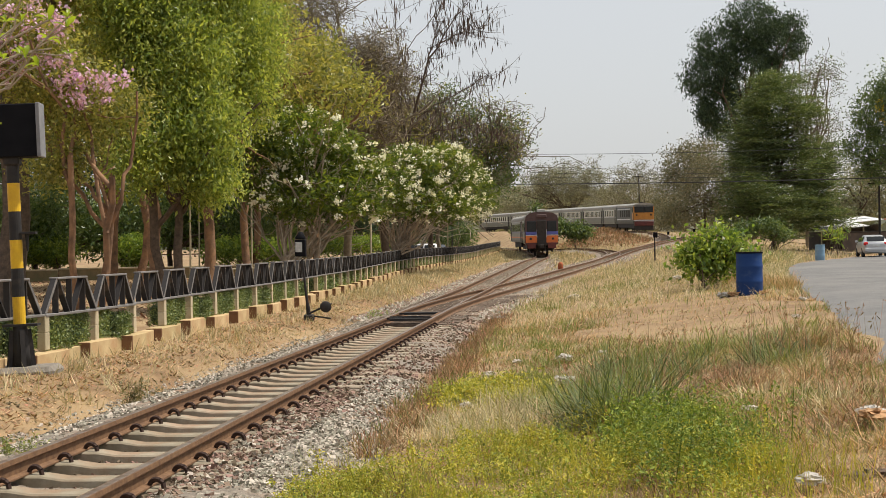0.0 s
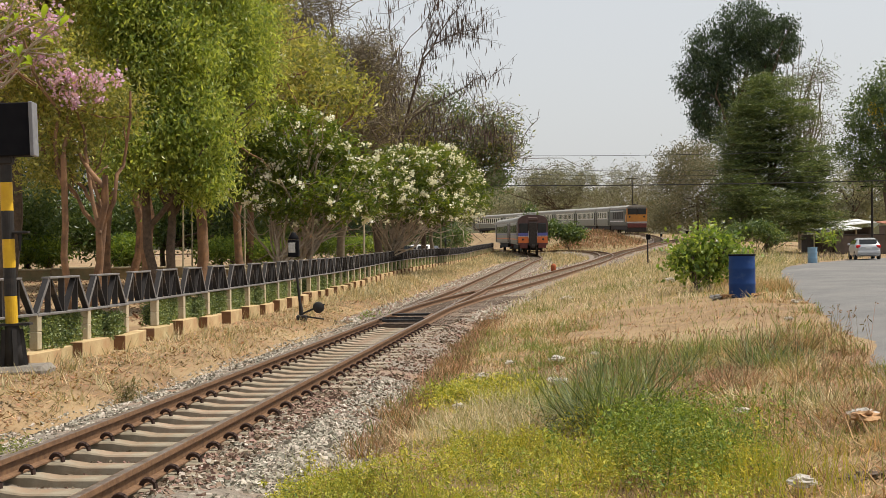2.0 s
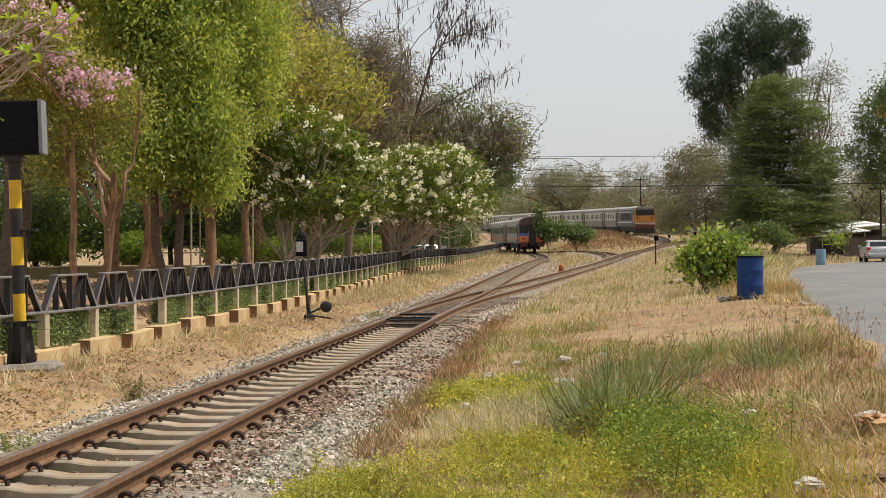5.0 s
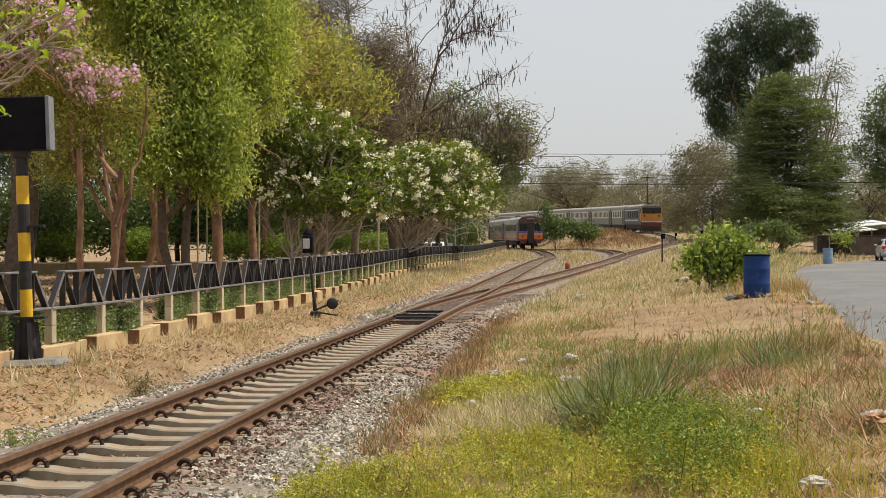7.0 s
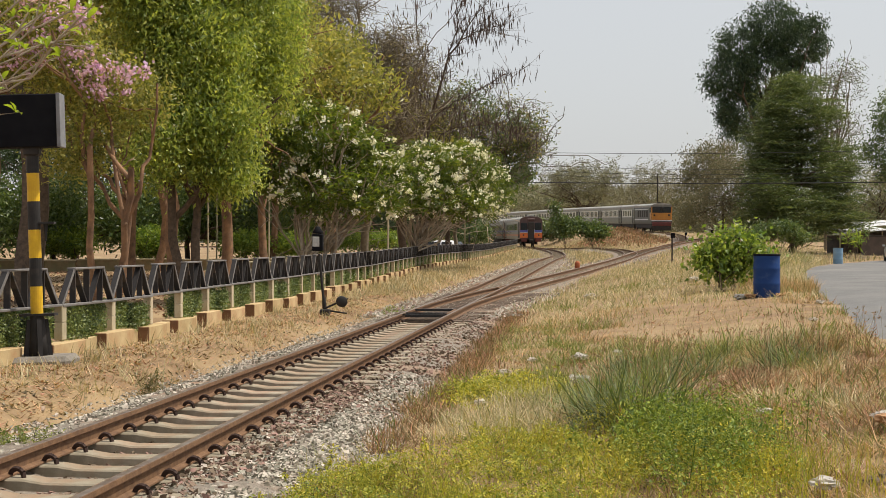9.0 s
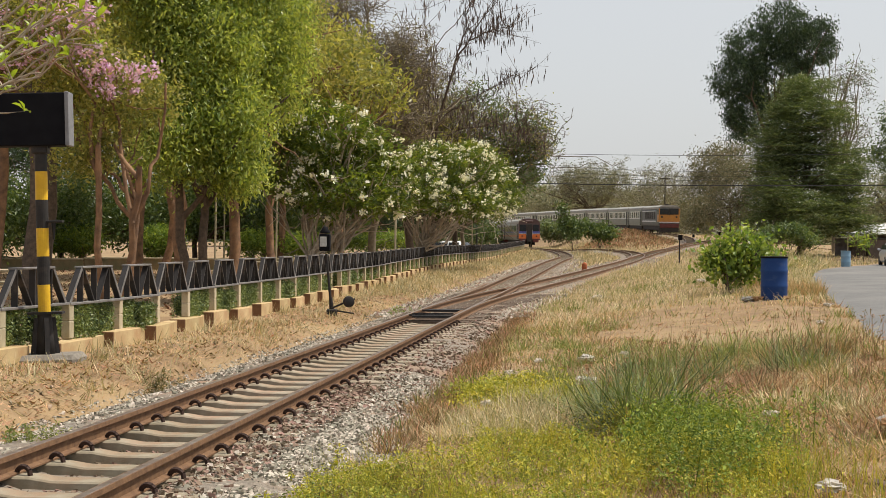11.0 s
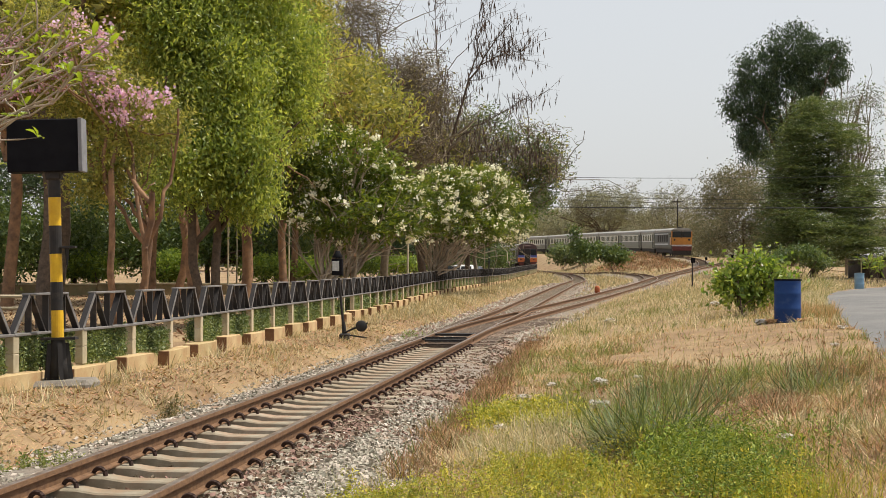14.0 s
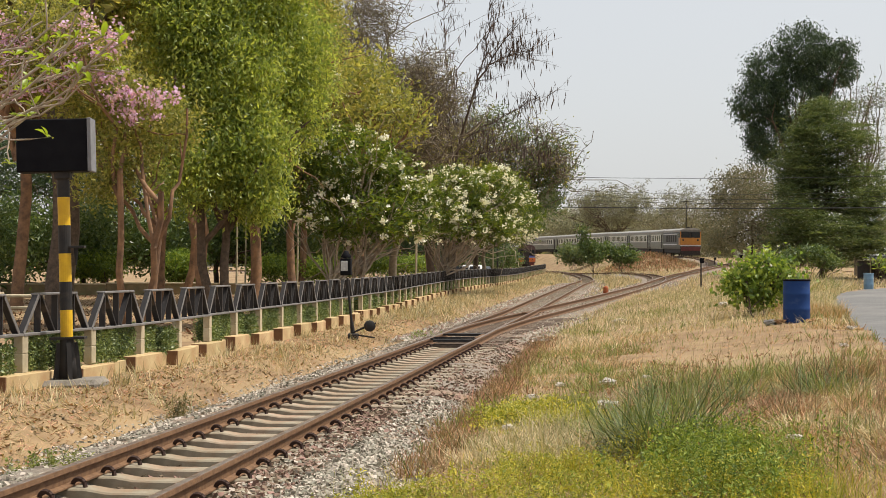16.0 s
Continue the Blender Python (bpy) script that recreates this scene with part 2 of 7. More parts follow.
def ground(x, y):
    x, y = np.asarray(x, float), np.asarray(y, float)
    off = x - near_line(y)
    rise = np.where(off > 0, 0.60 * smooth01(1.6, 8.5, off) * (1 - smooth01(45, 105, y)), 0.22 * smooth01(1.5, 2.4, -off) * (1 - smooth01(70, 120, y)))
    dip = 0.09 * (1 - smooth01(1.3, 2.1, np.abs(off)))
    rough = 0.03 * np.sin(x * 1.7 + 0.6 * y) * np.sin(y * 1.1 - 0.5 * x) * smooth01(1.8, 4, np.abs(off))
    return rail_level(x, y) - 0.25 + rise + rough - dip + 1.35 * np.exp(-((x - 18.6) / 3.4) ** 2 - ((y - 163) / 9.0) ** 2)


def gz(x, y):
    return float(ground(x, y))


rng = np.random.default_rng(7)
xs = np.unique(np.concatenate([np.linspace(-2500, -120, 14), np.linspace(-120, -16, 27), np.linspace(-16, 24, 101), np.linspace(24, 140, 34), np.linspace(140, 2500, 14)]))
ys = np.unique(np.concatenate([np.linspace(-2500, -40, 12), np.linspace(-40, 4, 12), np.linspace(4, 60, 141), np.linspace(60, 300, 121), np.linspace(300, 3500, 22)]))
gx, gy = np.meshgrid(xs, ys)
gv = np.stack([gx, gy, ground(gx, gy)], -1).reshape(-1, 3)
idx = np.arange(gv.shape[0]).reshape(gx.shape)
gf = np.stack([idx[:-1, :-1], idx[:-1, 1:], idx[1:, 1:], idx[1:, :-1]], -1).reshape(-1, 4)
tagged(arrays("ground", gv, gf, SOIL, smooth=True), "dry tan soil with trodden patches", "ground", kind="structure")


def curve_through(points, step):
    """Points at even steps along a smooth line through the given ones, with headings."""
    p = np.array(points, float)
    t = np.concatenate([[0], np.cumsum(np.linalg.norm(np.diff(p, axis=0), axis=1))])
    m = np.gradient(p, t, axis=0)
    out = []
    for i in range(len(p) - 1):
        h = t[i + 1] - t[i]
        u = np.linspace(0, 1, max(2, int(h / 0.25)), endpoint=False)[:, None]
        out.append((2 * u**3 - 3 * u**2 + 1) * p[i] + (u**3 - 2 * u**2 + u) * h * m[i] + (-2 * u**3 + 3 * u**2) * p[i + 1] + (u**3 - u**2) * h * m[i + 1])
    q = np.concatenate(out + [p[-1:]])
    s = np.concatenate([[0], np.cumsum(np.linalg.norm(np.diff(q, axis=0), axis=1))])
    e = np.arange(0, s[-1], step)
    q = np.stack([np.interp(e, s, q[:, 0]), np.interp(e, s, q[:, 1])], 1)
    d = np.gradient(q, axis=0)
    return q, d / np.linalg.norm(d, axis=1)[:, None]


# ---- railway ----
STRAIGHT = [(near_line(y), y) for y in (-12, 0, 20, 40, 60, 80, 100, 112)]
LEFT_LINE = STRAIGHT[:3] + [(near_line(30), 30), (near_line(38) + 0.05, 38), (near_line(46) + 0.15, 46), (near_line(63) + 0.40, 63), (near_line(80) + 0.66, 80), (near_line(100) + 1.0, 100), (8.45, 120), (9.1, 132), (9.38, 144), (9.3, 158), (8.75, 173), (7.95, 188), (6.9, 202), (5.2, 220), (2.5, 240), (-3, 265), (-12, 290)]
RIGHT_LINE = [(near_line(30.5), 30.5), (near_line(36) + 0.08, 36), (near_line(42) + 0.42, 42), (near_line(50) + 1.12, 50), (4.2, 61), (9.6, 90), (14.4, 115), (20.2, 140), (25.0, 158), (26.75, 172), (26.3, 186), (25.75, 204), (24.9, 224), (23.2, 244), (20.6, 264), (16.6, 284), (10, 306), (-1, 330)]
CROSS_LINE = [(12.2, 104), (14.3, 118), (15.0, 134), (13.2, 152), (9.0, 166), (0.0, 176), (-16, 183), (-40, 190)]
YARD_LINE = [(21.8, 146), (27.5, 162), (33, 172), (42, 181), (60, 192)]

HEAD = [(-0.034, 0.0), (0.034, 0.0), (0.036, -0.035), (0.009, -0.048), (0.009, -0.118), (0.062, -0.128), (0.062, -0.14), (-0.062, -0.14), (-0.062, -0.128), (-0.009, -0.118), (-0.009, -0.048), (-0.036, -0.035)]


def sweep(name, q, d, off, profile, mat, parent, lift=0.0, y0=-99, y1=999):
    keep = (q[:, 1] >= y0) & (q[:, 1] <= y1)
    q, d = q[keep], d[keep]
    nrm = np.stack([d[:, 1], -d[:, 0]], 1)
    c = q + nrm * np.asarray(off).reshape(-1, 1) if np.ndim(off) == 0 else q + nrm * np.asarray(off)[keep][:, None]
    z = rail_level(q[:, 0], q[:, 1]) + lift
    pr = np.array(profile)
    v = np.zeros((len(q), len(pr), 3))
    v[:, :, :2] = c[:, None] + nrm[:, None] * pr[None, :, :1]
    v[:, :, 2] = z[:, None] + pr[None, :, 1]
    k, n = len(pr), len(q)
    i = np.arange(n - 1)[:, None] * k + np.arange(k)[None]
    j = np.arange(n - 1)[:, None] * k + (np.arange(k)[None] + 1) % k
    f = np.stack([i, j, j + k, i + k], -1).reshape(-1, 4)[:, ::-1]
    if k == 12:     # close the rail's ends
        cap = np.array([(0, 1, 2, 11), (2, 3, 10, 11), (3, 4, 9, 10), (4, 5, 8, 9), (5, 6, 7, 8)])
        f = np.concatenate([f, cap, cap[:, ::-1] + (n - 1) * k])
    return arrays(name, v.reshape(-1, 3), f, mat, parent)


HEAD_TOP = [(-0.024, 0.003), (0.024, 0.003), (0.026, 0.0005), (-0.026, 0.0005)]
track = tagged(empty("railway_track"), "metre-gauge railway track with rusty rails on concrete sleepers", "railway track", kind="structure")
for line, y0, y1 in ((LEFT_LINE, -12, 999), (RIGHT_LINE, 31, 999), (CROSS_LINE, 0, 999), (YARD_LINE, 0, 999)):
    q, d = curve_through(line, 0.5)
    for side in (-0.535, 0.535):
        rail = sweep("rail", q, d, side, HEAD, RUST, track, y0=y0, y1=y1)
        sweep("rail_head", q, d, side, HEAD_TOP, POLISHED, rail, y0=y0, y1=y1)
# check rails and wing rails at the crossing
q, d = curve_through(STRAIGHT, 0.5)
for off, y0, y1 in ((-0.45, 45, 53), (0.60, 47.5, 51), (0.47, 30.5, 33)):
    sweep("check_rail", q, d, off, HEAD, RUST, track, lift=0.0, y0=y0, y1=y1)


def sleeper_mesh():
    """A concrete sleeper whose top dips between the rails."""
    bm = bmesh.new()
    rings = []
    for x, z in ((-1.0, -0.15), (-0.78, -0.142), (-0.36, -0.142), (-0.2, -0.165), (0.2, -0.165), (0.36, -0.142), (0.78, -0.142), (1.0, -0.15)):
        rings.append([bm.verts.new(p) for p in ((x, -0.135, -0.36), (x, -0.105, z - 0.012), (x, -0.09, z), (x, 0.09, z), (x, 0.105, z - 0.012), (x, 0.135, -0.36))])
    for a, b in zip(rings, rings[1:]):
        for i in range(5):
            bm.faces.new((a[i], b[i], b[i + 1], a[i + 1]))
    bm.faces.new(rings[0])
    bm.faces.new(rings[-1][::-1])
    return bm


def clip_mesh():
    """A bent spring clip that grips the rail's foot."""
    bm = bmesh.new()
    arc = [(-0.015, 0.02, 0.015), (-0.008, 0.018, 0.034), (0.012, 0.012, 0.054), (0.04, 0.0, 0.062), (0.068, -0.012, 0.054), (0.088, -0.018, 0.034), (0.095, -0.02, -0.01)]
    for a, b in zip(arc, arc[1:]):
        rod(bm, (a[0], a[1], a[2] * 0.82), (b[0], b[1], b[2] * 0.82), 0.019, n=6)
    return bm


HEADING = math.atan2(0.0866, 1)
first = None
s = 9.858 - 0.6 * 17
k = 0
while s < 30.0:
    y = s * math.cos(HEADING) + 0.29
    z = float(rail_level(near_line(y), y))
    m = Matrix.Translation((near_line(y), y, z)) @ Matrix.Rotation(-HEADING + 0.012 * math.sin(k * 2.4), 4, "Z")
    if first is None:
        first = part("sleeper", sleeper_mesh(), SLEEPER, track)
        first.matrix_basis = m
        sl, clip_ob = first, None
    else:
        sl = same("sleeper", first, track, m)
    for side in (-1, 1):
        for inner in (-1, 1):
            cm = Matrix.Translation((side * 0.535 + inner * 0.062, 0, -0.135)) @ Matrix.Rotation(0 if inner > 0 else math.pi, 4, "Z")
            if clip_ob is None:
                clip_ob = part("rail_clip", clip_mesh(), CLIP, sl)
                clip_ob.matrix_basis = cm
            else:
                same("rail_clip", clip_ob, sl, cm)
    s += 0.6
    k += 1

# long timbers under the points, laid square to the straight track
timber = None
for i in range(27):
    y = 30.6 + 0.62 * i
    width = 2.1 + 1.3 * smooth01(33, 50, y)
    bmw = 0.24
    m = Matrix.Translation((near_line(y) + (width - 2.1) / 2, y, float(rail_level(near_line(y), y)) - 0.20)) @ Matrix.Rotation(-HEADING, 4, "Z")
    bm = bmesh.new()
    box(bm, (0, 0, 0), (width, bmw, 0.13), bevel=0.012)
    part("switch_timber", bm, TIMBER, track).matrix_basis = m
# switch rods and a cover plate between the rails near the toe of the points
bm = bmesh.new()
for dy in (0.0, 0.55, 2.2):
    y = 30.7 + dy
    bar(bm, (near_line(y) - 0.5, y, -0.125), (near_line(y) + 0.5, y - 0.05, -0.125), 0.07, 0.04)
for dy in (0.25, 3.0):
    y = 30.4 + dy
    box(bm, (near_line(y), y, -0.15), (0.86, 0.34, 0.05))
part("stretcher_bar", bm, BLACKPAINT, track)

# sleepers further along, one joined mesh
V, F = [], []
q0 = [(x, y, a, b) for line, y0 in ((LEFT_LINE, 51), (RIGHT_LINE, 52), (CROSS_LINE, 0), (YARD_LINE, 0)) for (x, y), (a, b) in zip(*curve_through(line, 0.62)) if y > y0]
for x, y, a, b in q0:
    z = float(rail_level(x, y))
    base = len(V)
    for lx, ly, lz in ((-1, -.11, -.3), (1, -.11, -.3), (1, .11, -.3), (-1, .11, -.3), (-1, -.11, -.15), (1, -.11, -.15), (1, .11, -.15), (-1, .11, -.15)):
        V.append((x + b * lx + a * ly, y - a * lx + b * ly, z + lz))
    F += [[base + i for i in f] for f in ((4, 5, 6, 7), (0, 1, 5, 4), (1, 2, 6, 5), (2, 3, 7, 6), (3, 0, 4, 7))]
tagged(arrays("far_sleepers", V, F, SLEEPER, track), kind="stuff")


# ballast: a low bed with loose stones on it
def bed(line, half, y0, y1, lift):
    q, d = curve_through(line, 0.5)
    keep = (q[:, 1] > y0) & (q[:, 1] < y1)
    q, d = q[keep], d[keep]
    n = np.stack([d[:, 1], -d[:, 0]], 1)
    u = np.array([-half - 0.5, -half * 0.82, -0.68, -0.42, 0.42, 0.68, half * 0.82, half + 0.5])
    h = np.array([-0.37, -0.165, -0.15, -0.235, -0.235, -0.15, -0.165, -0.37]) + lift
    v = np.zeros((len(q), len(u), 3))
    v[:, :, :2] = q[:, None] + n[:, None] * u[None, :, None]
    v[:, :, 2] = rail_level(q[:, :1], q[:, 1:]) + h[None] + rng.normal(0, 0.012, (len(q), len(u)))
    k = len(u)
    i = np.arange(len(q) - 1)[:, None] * k + np.arange(k - 1)[None]
    return v.reshape(-1, 3), np.stack([i, i + 1, i + k + 1, i + k], -1).reshape(-1, 4)


for line, half, y0, y1, lift in ((LEFT_LINE, 1.45, -12, 300, 0.0), (RIGHT_LINE, 1.45, 34, 330, 0.006), (CROSS_LINE, 1.2, 0, 300, -0.004), (YARD_LINE, 1.2, 0, 300, -0.008)):
    tagged(arrays("ballast_bed", *bed(line, half, y0, y1, lift), BALLAST, smooth=True), "grey brown ballast bed under the rails", "ballast", kind="structure")


def stones(n, xs_, ys_, size, mat, name, label):
    """Loose broken stones, one joined mesh."""
    base = np.array([(x, y, z) for z in (-1, 1) for y in (-1, 1) for x in (-1, 1)], float) * np.array([0.75, 0.6, 0.62])
    f = np.array([(0, 2, 3, 1), (4, 5, 7, 6), (0, 1, 5, 4), (1, 3, 7, 5), (3, 2, 6, 7), (2, 0, 4, 6)])
    r = rng.uniform(0.55, 1.3, (n, 8, 1)) * base[None] * (size * rng.uniform(0.5, 1.3, (n, 1, 1))) * np.array([1, 1, 0.8])
    a = rng.uniform(0, 6.28, n)
    c, s_ = np.cos(a), np.sin(a)
    t = rng.uniform(-0.8, 0.8, n)
    r = np.stack([r[..., 0] * c[:, None] - r[..., 1] * s_[:, None], r[..., 0] * s_[:, None] + r[..., 1] * c[:, None], r[..., 2] + r[..., 0] * t[:, None]], -1)
    z = np.maximum(ground(xs_, ys_), np.where(np.abs(xs_ - near_line(ys_)) < 1.9, rail_level(xs_, ys_) + np.interp(np.abs(xs_ - near_line(ys_)), (0, 0.42, 0.68, 1.2, 1.95), (-0.24, -0.235, -0.16, -0.175, -0.37)), -9))
    v = r + np.stack([xs_, ys_, z + size * 0.3], -1)[:, None]
    return tagged(arrays(name, v.reshape(-1, 3), (f[None] + 8 * np.arange(n)[:, None, None]).reshape(-1, 4), mat), label, "ballast stones", kind="stuff")


def strip(n, lo, hi, y0, y1, power=1.6):
    y = y0 + (y1 - y0) * rng.uniform(0, 1, n) ** power
    return near_line(y) + rng.uniform(lo, hi, n), y


x, y = strip(14000, -1.78, -0.66, 6, 50, 1.7)
stones(len(x), x, y, 0.0225, STONE, "ballast_stones", "pale grey broken ballast stones beside the rail")
x, y = (np.concatenate(p) for p in zip(strip(1300, 0.66, 1.05, 5, 14, 1.0), strip(7500, 1.0, 1.9, 6, 12.2, 1.0), strip(3400, 1.05, 1.75, 12, 18, 1.0)))
stones(len(x), x, y, 0.0225, STONE, "ballast_stones", "pale grey broken ballast stones beside the rail")
x, y = strip(4800, -0.5, 0.5, 6, 36)
stones(len(x), x, y, 0.025, STONE_DARK, "dark_ballast_stones", "brown oily ballast stones between the sleepers")
x, y = (np.concatenate(p) for p in zip(strip(5000, 0.64, 1.6, 14, 60, 1.2), strip(2600, 0.62, 1.1, 6, 16, 1.0)))
stones(len(x), x, y, 0.027, STONE_DARK, "dark_ballast_stones", "brown oily ballast stones beside the points")
x, y = strip(420, -3.4, -1.8, 7, 40)
stones(len(x), x, y, 0.02, STONE_TAN, "strewn_stones", "pale stones strewn over dry soil")

q = np.concatenate([curve_through(l, 0.5)[0] for l in (LEFT_LINE[:10], RIGHT_LINE[:9])])
q = q[(q[:, 1] > 33) & (q[:, 1] < 112)]
p = q[rng.integers(0, len(q), 15000)]
x, y = p[:, 0] + rng.uniform(-1.9, 1.9, 15000), p[:, 1] + rng.uniform(-0.4, 0.4, 15000)


def loose(n, x, y, size, mat, label):
    """Stones along the diverging lines, lying at the height of the bed."""
    base = np.array([(1, 0, 0), (-0.5, 0.9, 0), (-0.5, -0.9, 0), (0, 0, 0.8)])
    v = base[None] * rng.uniform(0.6, 1.3, (n, 4, 1)) * size + np.stack([x, y, rail_level(x, y) - 0.19 + 0 * x], -1)[:, None]
    f = np.array([(0, 1, 3), (1, 2, 3), (2, 0, 3)])[None] + 4 * np.arange(n)[:, None, None]
    return tagged(arrays("ballast_stones", v.reshape(-1, 3), f.reshape(-1, 3), mat), label, "ballast stones", kind="stuff")


loose(8000, x[:8000], y[:8000], 0.07, STONE, "grey ballast stones about the diverging tracks")
loose(7000, x[8000:], y[8000:], 0.07, STONE_DARK, "brown ballast stones about the diverging tracks")

# ---- road ----
ROAD_EDGE = [(0.8, -12), (2.0, 2), (3.15, 9), (4.15, 13.4), (5.46, 19.5), (7.0, 27), (8.67, 35), (11.6, 48), (14.6, 60), (18.5, 74), (23.5, 88), (29.0, 99), (40, 110), (70, 124)]
ROAD_FAR = [(9, -14), (10.2, 0), (11.4, 8), (12.4, 13.4), (13.7, 19), (15.5, 26), (17.5, 33), (21, 45), (24.5, 56), (29, 68), (34.5, 79), (41, 88), (53, 98), (80, 108)]
a, _ = curve_through(ROAD_EDGE, 0.4)
b, _ = curve_through(ROAD_FAR, 0.4)
n = 300
pa = np.stack([np.interp(np.linspace(0, 1, n), np.linspace(0, 1, len(a)), a[:, i]) for i in (0, 1)], 1)
pb = np.stack([np.interp(np.linspace(0, 1, n), np.linspace(0, 1, len(b)), b[:, i]) for i in (0, 1)], 1)
pa += (0.16 * np.sin(np.arange(n) * 0.5) * np.sin(np.arange(n) * 0.13 + 1))[:, None] * np.array([1, -0.3])
us = np.linspace(0, 1, 9)
rv = pa[:, None] * (1 - us)[None, :, None] + pb[:, None] * us[None, :, None]
rz = ground(rv[..., 0], rv[..., 1]) + 0.05
rz[:, 0] -= 0.06
rv = np.concatenate([rv, rz[..., None]], -1)
i = np.arange(n - 1)[:, None] * 9 + np.arange(8)[None]
tagged(arrays("road", rv.reshape(-1, 3), np.stack([i, i + 1, i + 10, i + 9], -1).reshape(-1, 4), ASPHALT, smooth=True), "grey worn asphalt road with a crumbling edge", "road", kind="structure")

# ---- fence of black steel trusses on cream posts and a cream plinth ----
FENCE_LINE = [(-6.98, 9.77), (-6.25, 14.6), (-5.83, 17.2), (-5.48, 19.2), (-5.15, 22.5), (-4.92, 26), (-4.40, 32.2), (-3.5, 47.6), (-2.0, 71), (0.7, 100), (3.9, 135), (6.4, 162), (7.0, 172)]
fq, fd = curve_through(FENCE_LINE, 1.9)
fence = tagged(empty("fence"), "low black steel truss fence on cream posts and plinth", "fence")


BARS = (((0, 0.03, 0), (0, 0.42, 0.47)), ((0, 0.46, 0), (0, 0.46, 0.47)), ((0, 0.50, 0.47), (0, 0.86, 0)), ((0, 0.935, 0), (0, 0.935, 0.47)), ((0, 1.02, 0), (0, 1.36, 0.47)), ((0, 1.41, 0), (0, 1.41, 0.47)), ((0, 1.45, 0.47), (0, 1.82, 0)))


def truss_mesh(bars=BARS, wide=0.085):
    """Upright and slanting flat bars of one trapezium."""
    bm = bmesh.new()
    for a, b in bars:
        bar(bm, a, b, wide, 0.026)
    return bm


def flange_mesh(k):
    """Front edge of an outer slanting bar, with sunlight put into its grey."""
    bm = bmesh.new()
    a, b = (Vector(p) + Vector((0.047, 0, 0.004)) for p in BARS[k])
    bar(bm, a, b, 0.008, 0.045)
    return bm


def truss_rails():
    bm = bmesh.new()
    box(bm, (0, 0.935, 0.485), (0.13, 1.06, 0.03), bevel=0.006)
    box(bm, (0, 0.95, -0.015), (0.14, 1.9, 0.035), bevel=0.006)
    return bm


def post_mesh():
    bm = bmesh.new()
    box(bm, (0, 0, 0.12), (0.12, 0.15, 0.24), bevel=0.008)
    box(bm, (0, 0, 0.36), (0.12, 0.15, 0.235), bevel=0.008)
    return bm


def plinth_mesh():
    bm = bmesh.new()
    box(bm, (-0.05, 0.95, 0.01), (0.16, 1.895, 0.47), bevel=0.01)
    return bm


def pier_mesh():
    bm = bmesh.new()
    box(bm, (0.065, 0.0, 0.03), (0.29, 1.1, 0.48), bevel=0.008)
    return bm


# Thin cap over the pier's near face; its brown paints in the shade there.
def pier_shade_cap_mesh():
    bm = bmesh.new()
    box(bm, (0.065, -0.553, 0.03), (0.276, 0.016, 0.47), bevel=0.004)
    return bm


def fence_z(x, y):
    """The fence keeps an even line over the uneven ground."""
    return float(rail_level(near_line(y), y)) - 0.25 + 0.22 * float(1 - smooth01(70, 120, y)) - 0.07 * float(1 - smooth01(18, 32, y))


def pier_at(m, i):
    return m @ pose(0.01 * math.sin(i * 1.3), -0.1, 0.02 * math.sin(i * 2.3), 0, 0, 1.5 * math.sin(i * 2.9))


protos = {}
for i, ((x, y), (a, b)) in enumerate(zip(fq, fd)):
    m = Matrix.Translation((x, y, fence_z(x, y))) @ Matrix.Rotation(-math.atan2(a, b), 4, "Z")
    wob = 0.003 * math.sin(i * 1.9)
    if i < 24:
        tops = [(f"edge_flange_{k}", (lambda k=k: flange_mesh(k)), FENCE_LIT, m @ pose(0, 0, 0.755 + wob)) for k in (0, 6)]
    else:
        tops = []
    tops += [(f"truss_bar_{k}", (lambda k=k: truss_mesh(BARS[k:k + 1])), FENCE, m @ pose(0, 0, 0.755 + wob)) for k in range(7)] if i < 30 else [("truss_panel", lambda: truss_mesh(BARS, 0.085), FENCE, m @ pose(0, 0, 0.755 + wob))]
    for name, make, mat, mm in (*tops, ("truss_rail", truss_rails, FENCE_LIT, m @ pose(0, 0, 0.755 + wob)),
                                ("post", post_mesh, POSTMAT, m @ pose(0, 0.05, 0.27, 0, 0, 2 * math.sin(i * 3.1))), ("plinth", plinth_mesh, PLINTH, m @ pose(0, 0, 0)),
                                ("pier", pier_mesh, PLINTH, pier_at(m, i)), ("pier_end", pier_shade_cap_mesh, PIER_SHADE, pier_at(m, i))):
        plain = name.rstrip("_0123456789")
        if name not in protos:
            protos[name] = ob = part(plain, make(), mat, fence)
            ob.matrix_basis = mm
        else:
            ob = same(plain, protos[name], fence, mm)
        if name == "truss_panel":
            tagged(ob, kind="stuff")


